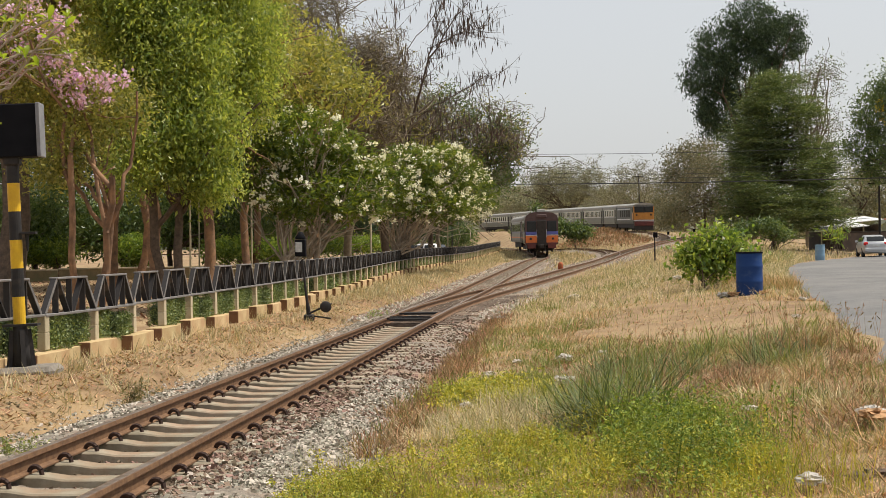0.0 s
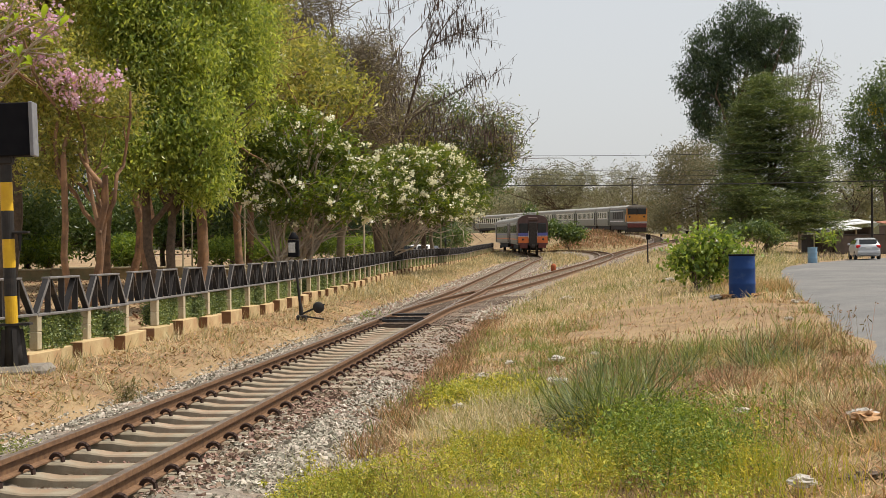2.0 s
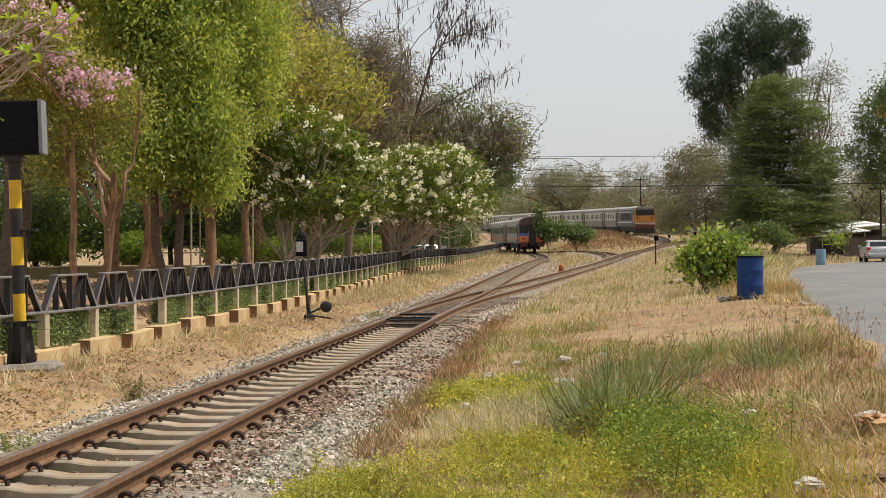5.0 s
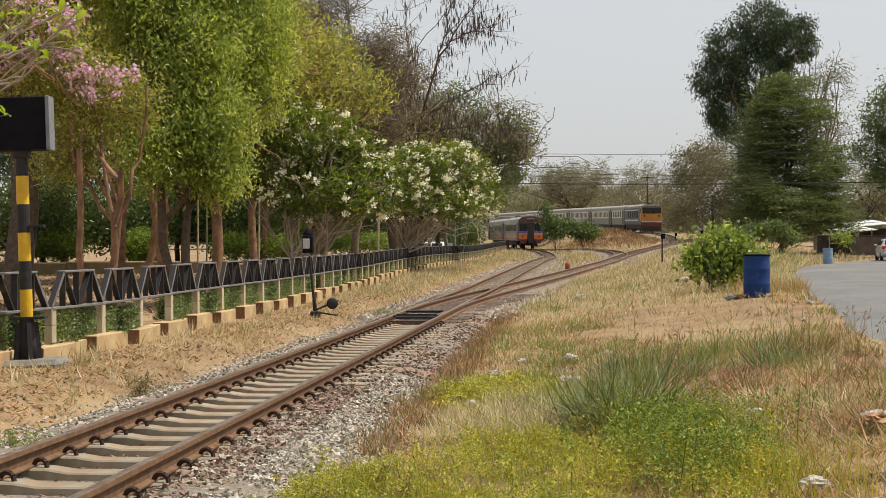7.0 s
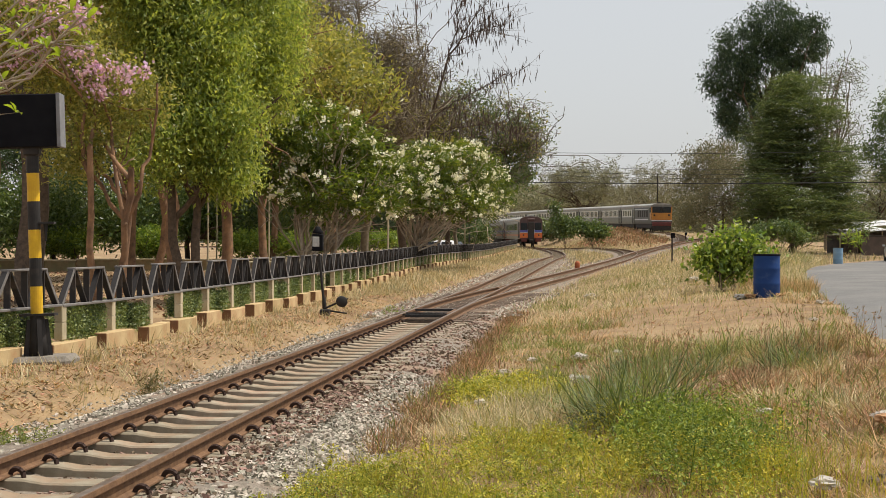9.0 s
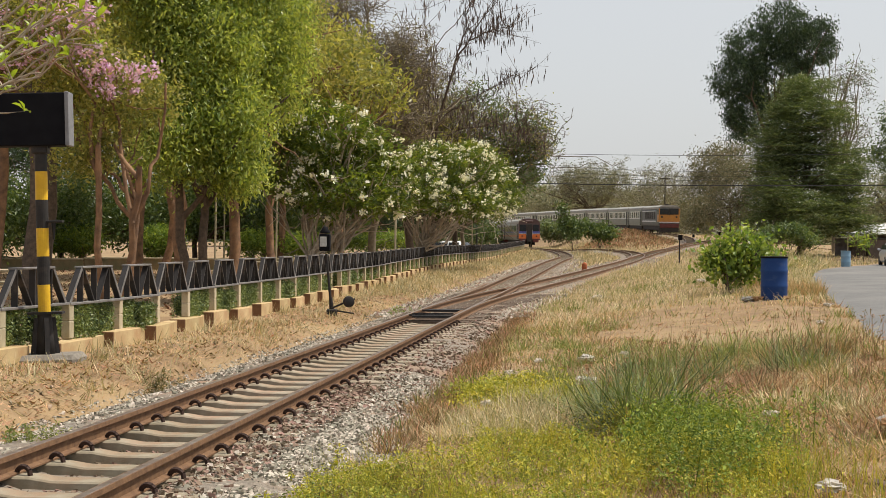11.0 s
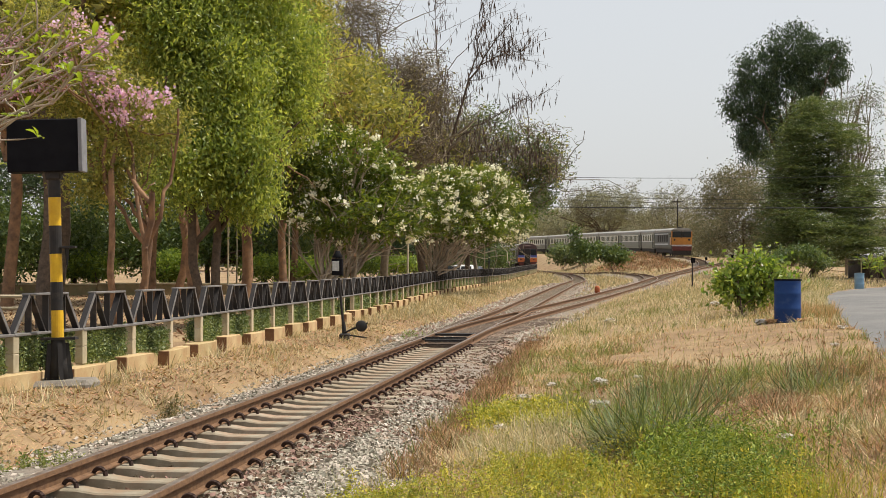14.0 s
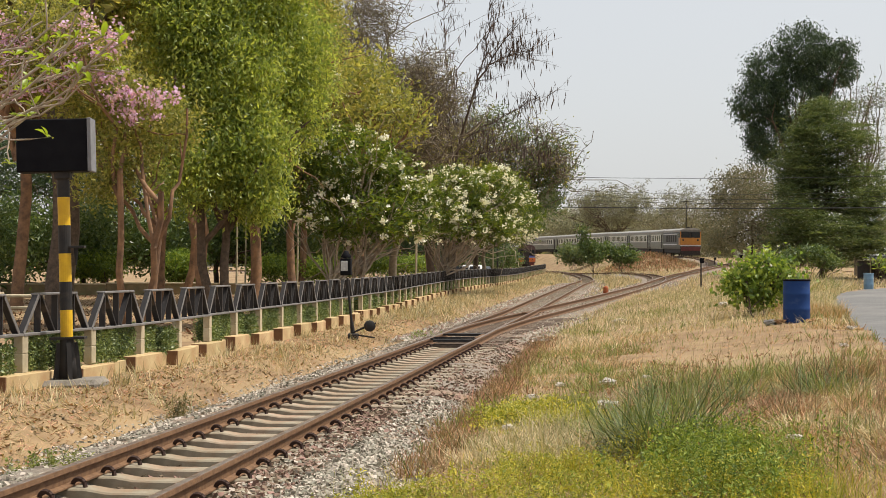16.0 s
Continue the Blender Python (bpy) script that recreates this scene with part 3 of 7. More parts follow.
# ---- plants: leaves and twigs as joined arrays ----
def leaf_arrays(c, size, aspect=2.4, droop=0.0, flat=0.0, seed=1):
    """A bent leaf of two quads at each point of c."""
    r = np.random.default_rng(seed)
    n = len(c)
    d = r.normal(size=(n, 3))
    d[:, 2] = d[:, 2] * (1 - flat) - droop * 1.5
    d /= np.linalg.norm(d, axis=1)[:, None]
    w = np.cross(d, r.normal(size=(n, 3)))
    if flat:
        w = np.cross(d, np.array([0, 0, 1.0]) + r.normal(size=(n, 3)) * 0.35)
    w /= np.linalg.norm(w, axis=1)[:, None] + 1e-9
    u = np.cross(w, d)
    ln = (size * r.uniform(0.6, 1.3, n))[:, None]
    wd = ln / aspect / 2
    a = c
    mid = c + d * ln * 0.5 + u * ln * 0.10
    tip = c + d * ln - u * ln * 0.03
    v = np.stack([a, mid + w * wd, tip, mid - w * wd], 1)
    f = np.arange(n)[:, None] * 4 + np.array([0, 1, 2, 3])[None]
    return v.reshape(-1, 3), f


def crown_points(lumps, clumps, per, spread, seed, shell=0.55, layer=0.8):
    """Points in clumps spread through ellipsoids (centre, radii), thicker near their skins."""
    r = np.random.default_rng(seed)
    vol = np.array([rx * ry * rz for _, (rx, ry, rz) in lumps]) ** 0.75
    out = []
    for (c, rad), share in zip(lumps, vol / vol.sum()):
        n = max(4, int(clumps * share))
        d = r.normal(size=(n, 3))
        d /= np.linalg.norm(d, axis=1)[:, None]
        q = np.array(c) + d * np.array(rad) * (shell + (1 - shell) * r.uniform(0, 1, (n, 1)) ** 0.7) * r.uniform(0.85, 1.08, (n, 1))
        cnt = np.maximum(3, (per * r.uniform(0.4, 1.6, n)).astype(int))
        rep = np.repeat(q, cnt, axis=0)
        sp = np.repeat(spread * r.uniform(0.6, 1.4, n), cnt)[:, None]
        out.append(rep + r.normal(size=rep.shape) * sp * np.array([1, 1, layer]))
    return np.concatenate(out)


def tube_arrays(paths, sides=6):
    """Tapered tubes: paths of (points (k, 3), radii (k))."""
    V, F, base = [], [], 0
    ang = np.arange(sides) * 2 * math.pi / sides
    for pts, rad in paths:
        pts, rad = np.asarray(pts, float), np.asarray(rad, float)
        d = np.gradient(pts, axis=0)
        d /= np.linalg.norm(d, axis=1)[:, None] + 1e-9
        ref = np.array([1.0, 0.2, 0.1])
        u = np.cross(d, ref)
        u /= np.linalg.norm(u, axis=1)[:, None] + 1e-9
        w = np.cross(d, u)
        ring = pts[:, None] + rad[:, None, None] * (u[:, None] * np.cos(ang)[None, :, None] + w[:, None] * np.sin(ang)[None, :, None])
        k = len(pts)
        V.append(ring.reshape(-1, 3))
        i = np.arange(k - 1)[:, None] * sides + np.arange(sides)[None]
        j = np.arange(k - 1)[:, None] * sides + (np.arange(sides)[None] + 1) % sides
        F.append(np.stack([i, j, j + sides, i + sides], -1).reshape(-1, 4) + base)
        base += k * sides
    return np.concatenate(V), np.concatenate(F)


def wander(a, b, r0, r1, seed, k=7, bend=0.08):
    """A crooked way from a to b, tapering from r0 to r1."""
    r = np.random.default_rng(seed)
    a, b = np.array(a, float), np.array(b, float)
    t = np.linspace(0, 1, k)[:, None]
    n = np.cumsum(r.normal(size=(k, 3)), axis=0) * np.linalg.norm(b - a) * bend / 2
    n -= n[0] * (1 - t) + n[-1] * t
    return a + (b - a) * t + n, np.linspace(r0, r1, k)


def limbs(base, fork, targets, r_trunk, r_tip, seed, bend=0.07, twigs=2):
    """A trunk to the fork, limbs from it to the targets, twigs near their ends."""
    r = np.random.default_rng(seed)
    paths = [wander(base, fork, r_trunk, r_trunk * 0.72, seed, bend=bend * 0.5)]
    for i, t in enumerate(targets):
        start = paths[0][0][-1] + (np.array(base) - np.array(fork)) * r.uniform(0, 0.35)
        p, q = wander(start, t, r_trunk * 0.55, r_tip * 2, seed + 11 * i + 1, bend=bend)
        paths.append((p, q))
        for j in range(twigs):
            k = r.integers(2, len(p) - 1)
            ln = np.linalg.norm(p[-1] - p[0]) * r.uniform(0.25, 0.5)
            d = (p[-1] - p[0]) / (np.linalg.norm(p[-1] - p[0]) + 1e-6) + r.normal(size=3) * 0.7
            paths.append(wander(p[k], p[k] + d / np.linalg.norm(d) * ln, q[k] * 0.6, r_tip, seed + 97 * i + j, bend=bend))
    return paths


def tree(name, label, base, lumps, leaf, bark, r_trunk, clumps, per, spread, size, seed, fork=0.45, trunk_lean=(0, 0), aspect=2.4, droop=0.0, flat=0.0,
         shell=0.55, twigs=2, category="tree", group="", stems=1, n_limbs=14, layer=0.8):
    x, y = base
    z = gz(x, y) - 0.1
    top = max(c[2] + r[2] for c, r in lumps)
    th = empty(name, Matrix.Translation((x, y, z)))
    tagged(th, label, category, group)
    o = np.array([x, y, z])
    r = np.random.default_rng(seed)
    paths = []
    for s in range(stems):
        tg = []
        for i in range(max(3, n_limbs // stems)):
            c, rad = lumps[r.integers(len(lumps))]
            tg.append(np.array(c) + r.normal(size=3) * np.array(rad) * 0.5 - o)
        off = np.array([*(r.normal(size=2) * (0.16 * (stems > 1))), 0])
        fk = np.array([trunk_lean[0] + off[0] * 3, trunk_lean[1] + off[1] * 3, (top - z) * fork * r.uniform(0.8, 1.15)])
        paths += limbs(off, fk, tg, r_trunk, 0.012, seed + 31 * s, twigs=twigs)
    arrays("trunk", *tube_arrays(paths), bark, th, smooth=True)
    pts = crown_points(lumps, clumps, per, spread, seed + 5, shell, layer) - o
    arrays("crown", *leaf_arrays(pts, size, aspect, droop, flat, seed + 6), leaf, th)
    return th


# ---- trees and shrubs ----
tree("willowy_tree", "tall tree with lime green hanging leaves behind the fence", (-7.01, 36.00),
     [((-6.92, 36.00, 6.57), (1.59, 1.60, 1.88)), ((-7.77, 36.00, 7.60), (1.45, 1.60, 1.59)), ((-6.37, 36.00, 4.53), (1.23, 1.40, 1.59)), ((-7.61, 35.00, 4.05), (0.84, 1.00, 1.27)), ((-5.96, 36.00, 3.37), (0.72, 1.00, 0.87)), ((-5.46, 38.00, 7.28), (1.15, 1.40, 1.68)), ((-7.07, 37.00, 9.09), (2.53, 2.00, 1.34)), ((-5.03, 38.00, 5.75), (0.53, 0.90, 1.07))],
     LEAF_LIME, BARK, 0.15, 2600, 36, 0.27, 0.14, 11, fork=0.3, droop=0.7, aspect=2.5, stems=2, shell=0.5)
tree("yellowish_tree", "large tree with fine yellowish green leaves behind the fence", (-9.96, 48.00),
     [((-6.57, 50.00, 9.53), (1.21, 2.00, 2.41)), ((-7.56, 50.00, 10.75), (2.41, 2.50, 1.61)), ((-5.87, 49.00, 7.98), (0.63, 1.20, 1.38)), ((-13.12, 52.00, 9.54), (2.72, 2.50, 2.09)), ((-14.43, 50.00, 8.86), (2.21, 2.50, 2.41)), ((-12.45, 52.00, 11.62), (3.14, 3.00, 1.88))],
     LEAF_OLIVE, REDBARK, 0.27, 2200, 32, 0.32, 0.15, 21, fork=0.4, droop=0.2)
tree("pink_flowering_tree", "small tree with orange-brown stems and pink blossom", (-6.83, 27.00),
     [((-6.83, 27.00, 4.44), (0.81, 0.90, 0.65)), ((-7.80, 27.00, 5.11), (0.87, 1.00, 0.98)), ((-7.06, 27.00, 3.68), (0.65, 0.80, 0.54)), ((-8.66, 27.00, 5.67), (0.98, 1.00, 1.09)), ((-5.97, 27.00, 4.10), (0.33, 0.50, 0.43)), ((-7.40, 27.00, 3.04), (0.65, 0.70, 0.38))],
     LEAF_OLIVE, REDBARK, 0.085, 1300, 16, 0.19, 0.105, 31, fork=0.5, stems=3, n_limbs=9)
pts = crown_points([((-6.49, 26.30, 4.57), (0.63, 0.40, 0.23)), ((-6.76, 26.30, 4.31), (0.53, 0.40, 0.15)), ((-7.64, 26.50, 5.78), (0.75, 0.60, 0.53)), ((-8.08, 26.50, 5.05), (0.53, 0.60, 0.53)), ((-7.12, 26.50, 4.92), (0.53, 0.50, 0.43)), ((-6.01, 26.30, 4.67), (0.23, 0.25, 0.13)), ((-8.92, 26.50, 5.38), (0.75, 0.60, 0.85))], 230, 15, 0.06, 35, shell=0.3)
ob = arrays("pink_blossom", *leaf_arrays(pts, 0.075, 1.2, seed=36), PETAL_PINK, bpy.data.objects["pink_flowering_tree"], "clusters of pink and mauve blossom")
ob.matrix_parent_inverse = bpy.data.objects["pink_flowering_tree"].matrix_basis.inverted()


def frangipani(base, lumps, seed, clumps, flowers):
    th = tree("frangipani", "spreading frangipani with many bare stems, dark leaves and white blossom", base, lumps, LEAF_FRANGI, PALEBARK, 0.085, clumps, 17, 0.17, 0.27, seed,
              fork=0.22, aspect=3.0, flat=0.35, stems=5, n_limbs=40, twigs=3, shell=0.6, group="frangipani trees along the fence")
    pts = crown_points(lumps, flowers, 20, 0.075, seed + 3, shell=0.97)
    ob = arrays("blossom", *leaf_arrays(pts, 0.105, 1.1, seed=seed + 4), PETAL_WHITE, th, "clusters of white blossom")
    ob.matrix_parent_inverse = th.matrix_basis.inverted()
    return th


frangipani((-5.31, 50.00), [((-5.04, 50.00, 5.28), (1.81, 1.80, 1.31)), ((-6.26, 50.00, 4.29), (1.31, 1.60, 1.51)), ((-3.52, 51.00, 4.30), (1.44, 1.60, 1.33)), ((-4.38, 49.00, 3.22), (1.97, 1.50, 0.99)), ((-2.92, 51.00, 3.47), (1.03, 1.40, 1.03))], 41, 640, 190)
frangipani((-2.36, 70.00), [((-1.74, 70.00, 5.04), (1.83, 2.00, 1.55)), ((0.24, 72.00, 5.11), (1.74, 2.20, 1.59)), ((1.59, 75.00, 4.19), (1.21, 1.80, 1.51)), ((-2.52, 68.00, 4.13), (1.50, 1.80, 1.37)), ((-0.36, 70.00, 3.47), (2.25, 1.80, 0.84))], 51, 700, 380)


def bare_tree(base, lumps, seed, n, r_trunk, label, pods=0, leafy=0, mat=DRYBARK, twig_len=1.2, leafmat=LEAF_OLIVE, leaf=0.22):
    """A nearly leafless crown: limbs, then many fine twigs."""
    x, y = base
    z = gz(x, y) - 0.1
    o = np.array([x, y, z])
    th = tagged(empty("bare_tree", Matrix.Translation(o)), label, "tree")
    r = np.random.default_rng(seed)
    top = max(c[2] + q[2] for c, q in lumps) - z
    tg = [np.array(c) + r.normal(size=3) * np.array(q) * 0.55 - o for c, q in lumps for _ in range(5)]
    paths = limbs((0, 0, 0), (0.2, 0, top * 0.35), tg, r_trunk, 0.02, seed, twigs=4)
    arrays("trunk", *tube_arrays(paths), mat, th, smooth=True)
    pts = crown_points(lumps, n, 7, twig_len * 0.4, seed + 1, 0.3) - o
    fine = []
    up = r.normal(size=(len(pts), 3)) * np.array([1, 1, 0.6]) + np.array([0, 0, 0.35])
    for p, d in zip(pts, up):
        d = d / np.linalg.norm(d) * twig_len * r.uniform(0.5, 1.2)
        fine.append((np.stack([p - d * 0.5, p + r.normal(size=3) * 0.1 * twig_len, p + d * 0.5]), (0.022, 0.014, 0.006)))
    tagged(arrays("twig_spray", *tube_arrays(fine, 3), mat, th), kind="stuff")
    if pods:
        pp = pts[r.integers(0, len(pts), pods)]
        arrays("pod_spray", *leaf_arrays(pp, 0.55, 7, droop=2.5, seed=seed + 2), PODS, th, "hanging dark seed pods")["kind"] = "stuff"
    if leafy:
        pp = pts[r.integers(0, len(pts), leafy)] + r.normal(size=(leafy, 3)) * 0.4
        arrays("crown", *leaf_arrays(pp, leaf, 2.2, seed=seed + 3), leafmat, th)
    return th


bare_tree((-5.54, 84.00), [((-6.05, 84.00, 10.91), (3.72, 3.50, 3.04)), ((-8.03, 84.00, 13.31), (2.70, 3.00, 2.70)), ((-4.00, 84.00, 12.22), (2.36, 3.00, 2.70)), ((-7.48, 86.00, 16.69), (2.08, 3.00, 2.08)), ((-4.61, 82.00, 9.01), (2.97, 3.00, 1.65))], 61, 1000, 0.28, "half-dry tree with brown twigs and sparse olive leaves", leafy=5500, leafmat=LEAF_DRYOLIVE, leaf=0.17)
def pod_tree():
    """A leafless tree whose sweeping limbs are hung with rows of dark pods."""
    x, y = -2.2, 88.0
    o = np.array([x, y, gz(x, y) - 0.1])
    th = tagged(empty("pod_tree", Matrix.Translation(o)), "tall bare tree with sweeping limbs hung with dark seed pods", "tree")
    r = np.random.default_rng(71)
    ways = [[(-2.2, 0.2), (-2.2, 6.1), (-1.96, 9.15), (-0.7, 13.0), (0.64, 15.15), (2.2, 17.1)], [(-2.1, 7.6), (-2.5, 11.1), (-2.65, 14.6), (-2.85, 18.9)], [(-1.96, 8.8), (-1.1, 10.0), (0.5, 10.8), (2.3, 11.9), (3.8, 12.4)],
            [(-2.2, 6.1), (-1.0, 8.4), (1.5, 9.1), (3.6, 8.3)], [(-0.7, 13.0), (-0.25, 14.6), (0.1, 16.7), (0.3, 18.9)], [(0.0, 14.2), (1.4, 14.9), (2.7, 15.2)], [(-2.4, 10.0), (-3.6, 11.8), (-4.3, 14.2)], [(-2.2, 5.5), (-3.4, 8.2), (-4.4, 10.5)]]
    paths, spots = [], []
    for i, way in enumerate(ways):
        way = np.array(way)
        t = np.linspace(0, 1, 14)
        u = np.linspace(0, 1, len(way))
        p = np.stack([np.interp(t, u, way[:, 0]), np.full(14, y) + r.uniform(-1.4, 1.4) * t * (i > 0), np.interp(t, u, way[:, 1])], -1)
        p[1:-1] += r.normal(size=(12, 3)) * 0.10
        paths.append((p - o, np.linspace(0.15 if i == 0 else 0.055, 0.015, 14)))
        for k in range(3 if i else 7, 14):
            for _ in range(5):
                d = r.normal(size=3) * np.array([0.8, 0.8, 0.5]) + np.array([0.35, 0, 0.45])
                d *= r.uniform(0.5, 1.9)
                q = p[k] + d
                paths.append((np.stack([p[k], (p[k] + q) / 2 + r.normal(size=3) * 0.08, q]) - o, (0.014, 0.011, 0.006)))
                spots += [p[k] + d * r.uniform(0.2, 1.0) - o for _ in range(4)]
    arrays("trunk", *tube_arrays(paths, 5), BARK, th, smooth=True)
    spots = np.array(spots)
    spots = spots + r.normal(size=(len(spots), 3)) * np.array([0.25, 0.25, 0.3])
    arrays("pod_spray", *leaf_arrays(spots, 0.62, 9, droop=6.0, seed=73), PODS, th, "hanging dark seed pods")["kind"] = "stuff"


pod_tree()
bare_tree((-2.6, 93.0), [((-2.8, 93.0, 10.6), (2.6, 2.6, 2.9)), ((-0.6, 94.0, 9.2), (2.4, 2.4, 2.4)), ((-4.8, 93.0, 12.5), (2.2, 2.4, 2.4))], 77, 330, 0.2, "half-dry tree with a dense tangle of brown twigs", leafy=3500, leafmat=LEAF_OLIVE, leaf=0.18)
tree("green_tree", "green tree with drooping sprays beside the railway", (-0.98, 102.00),
     [((0.39, 96.00, 10.21), (2.12, 2.50, 2.32)), ((2.68, 96.00, 9.01), (2.32, 2.50, 2.32)), ((3.81, 96.00, 7.06), (1.74, 2.20, 2.12)), ((1.85, 96.00, 5.55), (2.32, 2.50, 1.93)), ((4.66, 97.00, 9.05), (1.37, 1.80, 1.95))], LEAF_MID, BARK, 0.22, 520, 26, 0.4, 0.24, 81, aspect=3)
bare_tree((-0.34, 106.00), [((3.04, 95.00, 9.30), (2.29, 2.50, 2.29)), ((4.75, 95.00, 8.51), (1.34, 2.00, 2.29)), ((1.86, 95.00, 7.03), (2.29, 2.00, 1.53))], 86, 160, 0.18, "half-bare tree with grey brown twigs", pods=200, leafy=900)
# park trees whose trunks show under the canopy; the last five added for shade
for i, (b, r, l) in enumerate((((-13.57, 58.00), 0.20, 0.3), ((-13.97, 58.50), 0.17, -0.3), ((-9.41, 56.00), 0.26, 0.1), ((-11.06, 36.00), 0.42, 0.2), ((-16.97, 50.00), 0.25, 0.0), ((-8.30, 60.00), 0.2, 0.2), ((-3.85, 92.00), 0.30, 0.1), ((-2.55, 96.00), 0.3, 0.1), ((-19.5, 64.0), 0.22, 0.2), ((-10.4, 77.0), 0.22, 0.1), ((-15.2, 70.0), 0.24, -0.2), ((-6.6, 74.0), 0.2, 0.2), ((-22.0, 80.0), 0.25, 0.3))):
    x, y = b
    zt = gz(x, y) + (7.5 if i in (6, 7) else 9.5)
    tree("park_tree", "orange-brown trunk of a tall park tree under the canopy", b, [((x + l, y + 1, zt), (3.6, 3.6, 1.7)), ((x - 1, y + 2, zt + 2), (2.8, 2.8, 1.6))], LEAF_OLIVE, REDBARK if i not in (3, 6, 7) else BARK, r, 300, 26, 0.45, 0.32, 100 + 7 * i, fork=0.62, group="park trees")
# dim undergrowth and trees far behind the park
for i, (px_lumps, mat) in enumerate((
        ([((-21.81, 75.00, 3.24), (3.62, 4.00, 2.11)), ((-18.29, 78.00, 2.92), (2.82, 4.00, 1.57)), ((-24.30, 70.00, 2.90), (2.82, 4.00, 2.25))], LEAF_MID), ([((-16.51, 85.00, 3.68), (3.76, 4.00, 2.05)), ((-12.07, 85.00, 2.92), (2.39, 4.00, 1.71))], LEAF_MID),
        ([((-26.03, 95.00, 7.14), (5.73, 5.00, 3.06)), ((-19.91, 95.00, 7.79), (4.58, 5.00, 2.67)), ((-32.13, 95.00, 8.01), (4.97, 5.00, 3.44))], LEAF_DARK), ([((-14.54, 100.00, 7.21), (5.23, 5.00, 3.22)), ((-9.38, 105.00, 6.13), (4.65, 5.00, 2.96))], LEAF_DARK),
        ([((-8.19, 125.00, 4.47), (4.52, 5.00, 2.51)), ((-2.24, 130.00, 5.00), (4.71, 5.00, 3.14))], LEAF_DARK), ([((-12.55, 110.00, 2.43), (5.31, 5.00, 1.77)), ((-5.83, 140.00, 2.53), (5.63, 5.00, 1.69))], LEAF_MID))):
    c = px_lumps[0][0]
    tree("thicket", "dense green thicket behind the park", (c[0], c[1]), px_lumps, mat, BARK, 0.2, 720, 28, 0.5, 0.30, 200 + 9 * i, fork=0.4, category="shrubs", shell=0.3)

# the far side: dry trees behind the train, tall trees by the road
bare_tree((29.99, 330.00), [((28.93, 330.00, 15.90), (7.30, 9.00, 5.31)), ((22.28, 330.00, 15.36), (3.98, 6.00, 3.32)), ((34.89, 330.00, 15.14), (3.98, 7.00, 4.65))], 301, 200, 0.4, "far grey brown half-dry tree", mat=BARK, leafy=16000, leafmat=LEAF_HAZED, twig_len=3.0, leaf=0.42)
bare_tree((43.13, 310.00), [((43.37, 310.00, 14.12), (6.23, 9.00, 4.99)), ((38.34, 310.00, 11.71), (4.99, 7.00, 3.74))], 311, 200, 0.35, "far half-dry tree with thin leaves", mat=BARK, leafy=8000, leafmat=LEAF_HAZED, twig_len=3.0, leaf=0.38)
tree("far_tree", "far green trees behind the train", (26.89, 380.00), [((22.52, 380.00, 12.94), (6.11, 10.00, 3.36)), ((28.62, 380.00, 12.07), (4.58, 10.00, 3.06)), ((16.40, 380.00, 12.28), (6.11, 10.00, 4.58))], LEAF_HAZED, BARK, 0.3, 260, 24, 1.2, 0.8, 321)
tree("brown_tree", "broad dry brown tree behind the locomotive", (39.86, 230.00), [((40.09, 230.00, 13.94), (4.16, 7.00, 4.16)), ((42.43, 230.00, 15.29), (3.70, 6.00, 3.24)), ((38.63, 230.00, 9.80), (3.70, 6.00, 3.70))], LEAF_DRY, DRYBARK, 0.35, 420, 26, 0.7, 0.42, 331)
for i, (c, r, n) in enumerate((((37.53, 235.00, 6.71), (3.78, 5.00, 2.65), 110), ((34.23, 260.00, 8.97), (7.32, 6.00, 3.14), 150), ((32.83, 330.00, 11.19), (9.29, 8.00, 3.98), 170), ((40.45, 225.00, 5.95), (3.62, 5.00, 2.26), 90), ((33.6, 217.00, 4.3), (3.4, 4.00, 1.7), 60), ((15.52, 330.00, 8.17), (5.31, 8.00, 3.32), 110))):
    tree("dry_thicket", "dry tan thicket behind the train", (c[0], c[1]), [(c, r)], LEAF_DRY, DRYBARK, 0.12, n, 26, 0.8, 0.34, 341 + 3 * i, category="shrubs", twigs=0)
tree("dark_thicket", "dim brown-green trees behind the yard track", (38.0, 203.0), [((37.5, 203.0, 7.5), (4.6, 4.0, 4.6)), ((33.4, 207.0, 6.2), (3.0, 4.0, 3.2)), ((41.6, 200.0, 10.0), (3.8, 4.0, 5.0)), ((44.0, 196.0, 6.0), (4.0, 4.0, 4.0)), ((38.5, 204.0, 12.0), (2.6, 3.0, 2.6))], LEAF_DRY, BARK, 0.2, 800, 28, 0.6, 0.34, 345, category="shrubs", shell=0.3)
tree("tall_dark_tree", "very tall dark green tree with hanging leaves", (36.23, 165.00),
     [((36.68, 165.00, 27.18), (3.65, 3.60, 2.99)), ((32.66, 165.00, 24.60), (2.99, 3.20, 2.65)), ((39.30, 165.00, 24.81), (3.65, 3.40, 2.99)), ((31.27, 165.00, 20.97), (2.99, 3.20, 2.99)), ((35.92, 165.00, 21.22), (4.65, 4.00, 3.98)), ((32.86, 165.00, 16.96), (2.99, 3.00, 3.32)), ((41.32, 165.00, 26.43), (1.66, 2.00, 1.99)), ((31.51, 165.00, 15.99), (1.33, 1.50, 1.99))],
     LEAF_DARK, BARK, 0.5, 1250, 36, 0.42, 0.36, 351, fork=0.5, droop=1.0, aspect=3.0, shell=0.5, twigs=0)
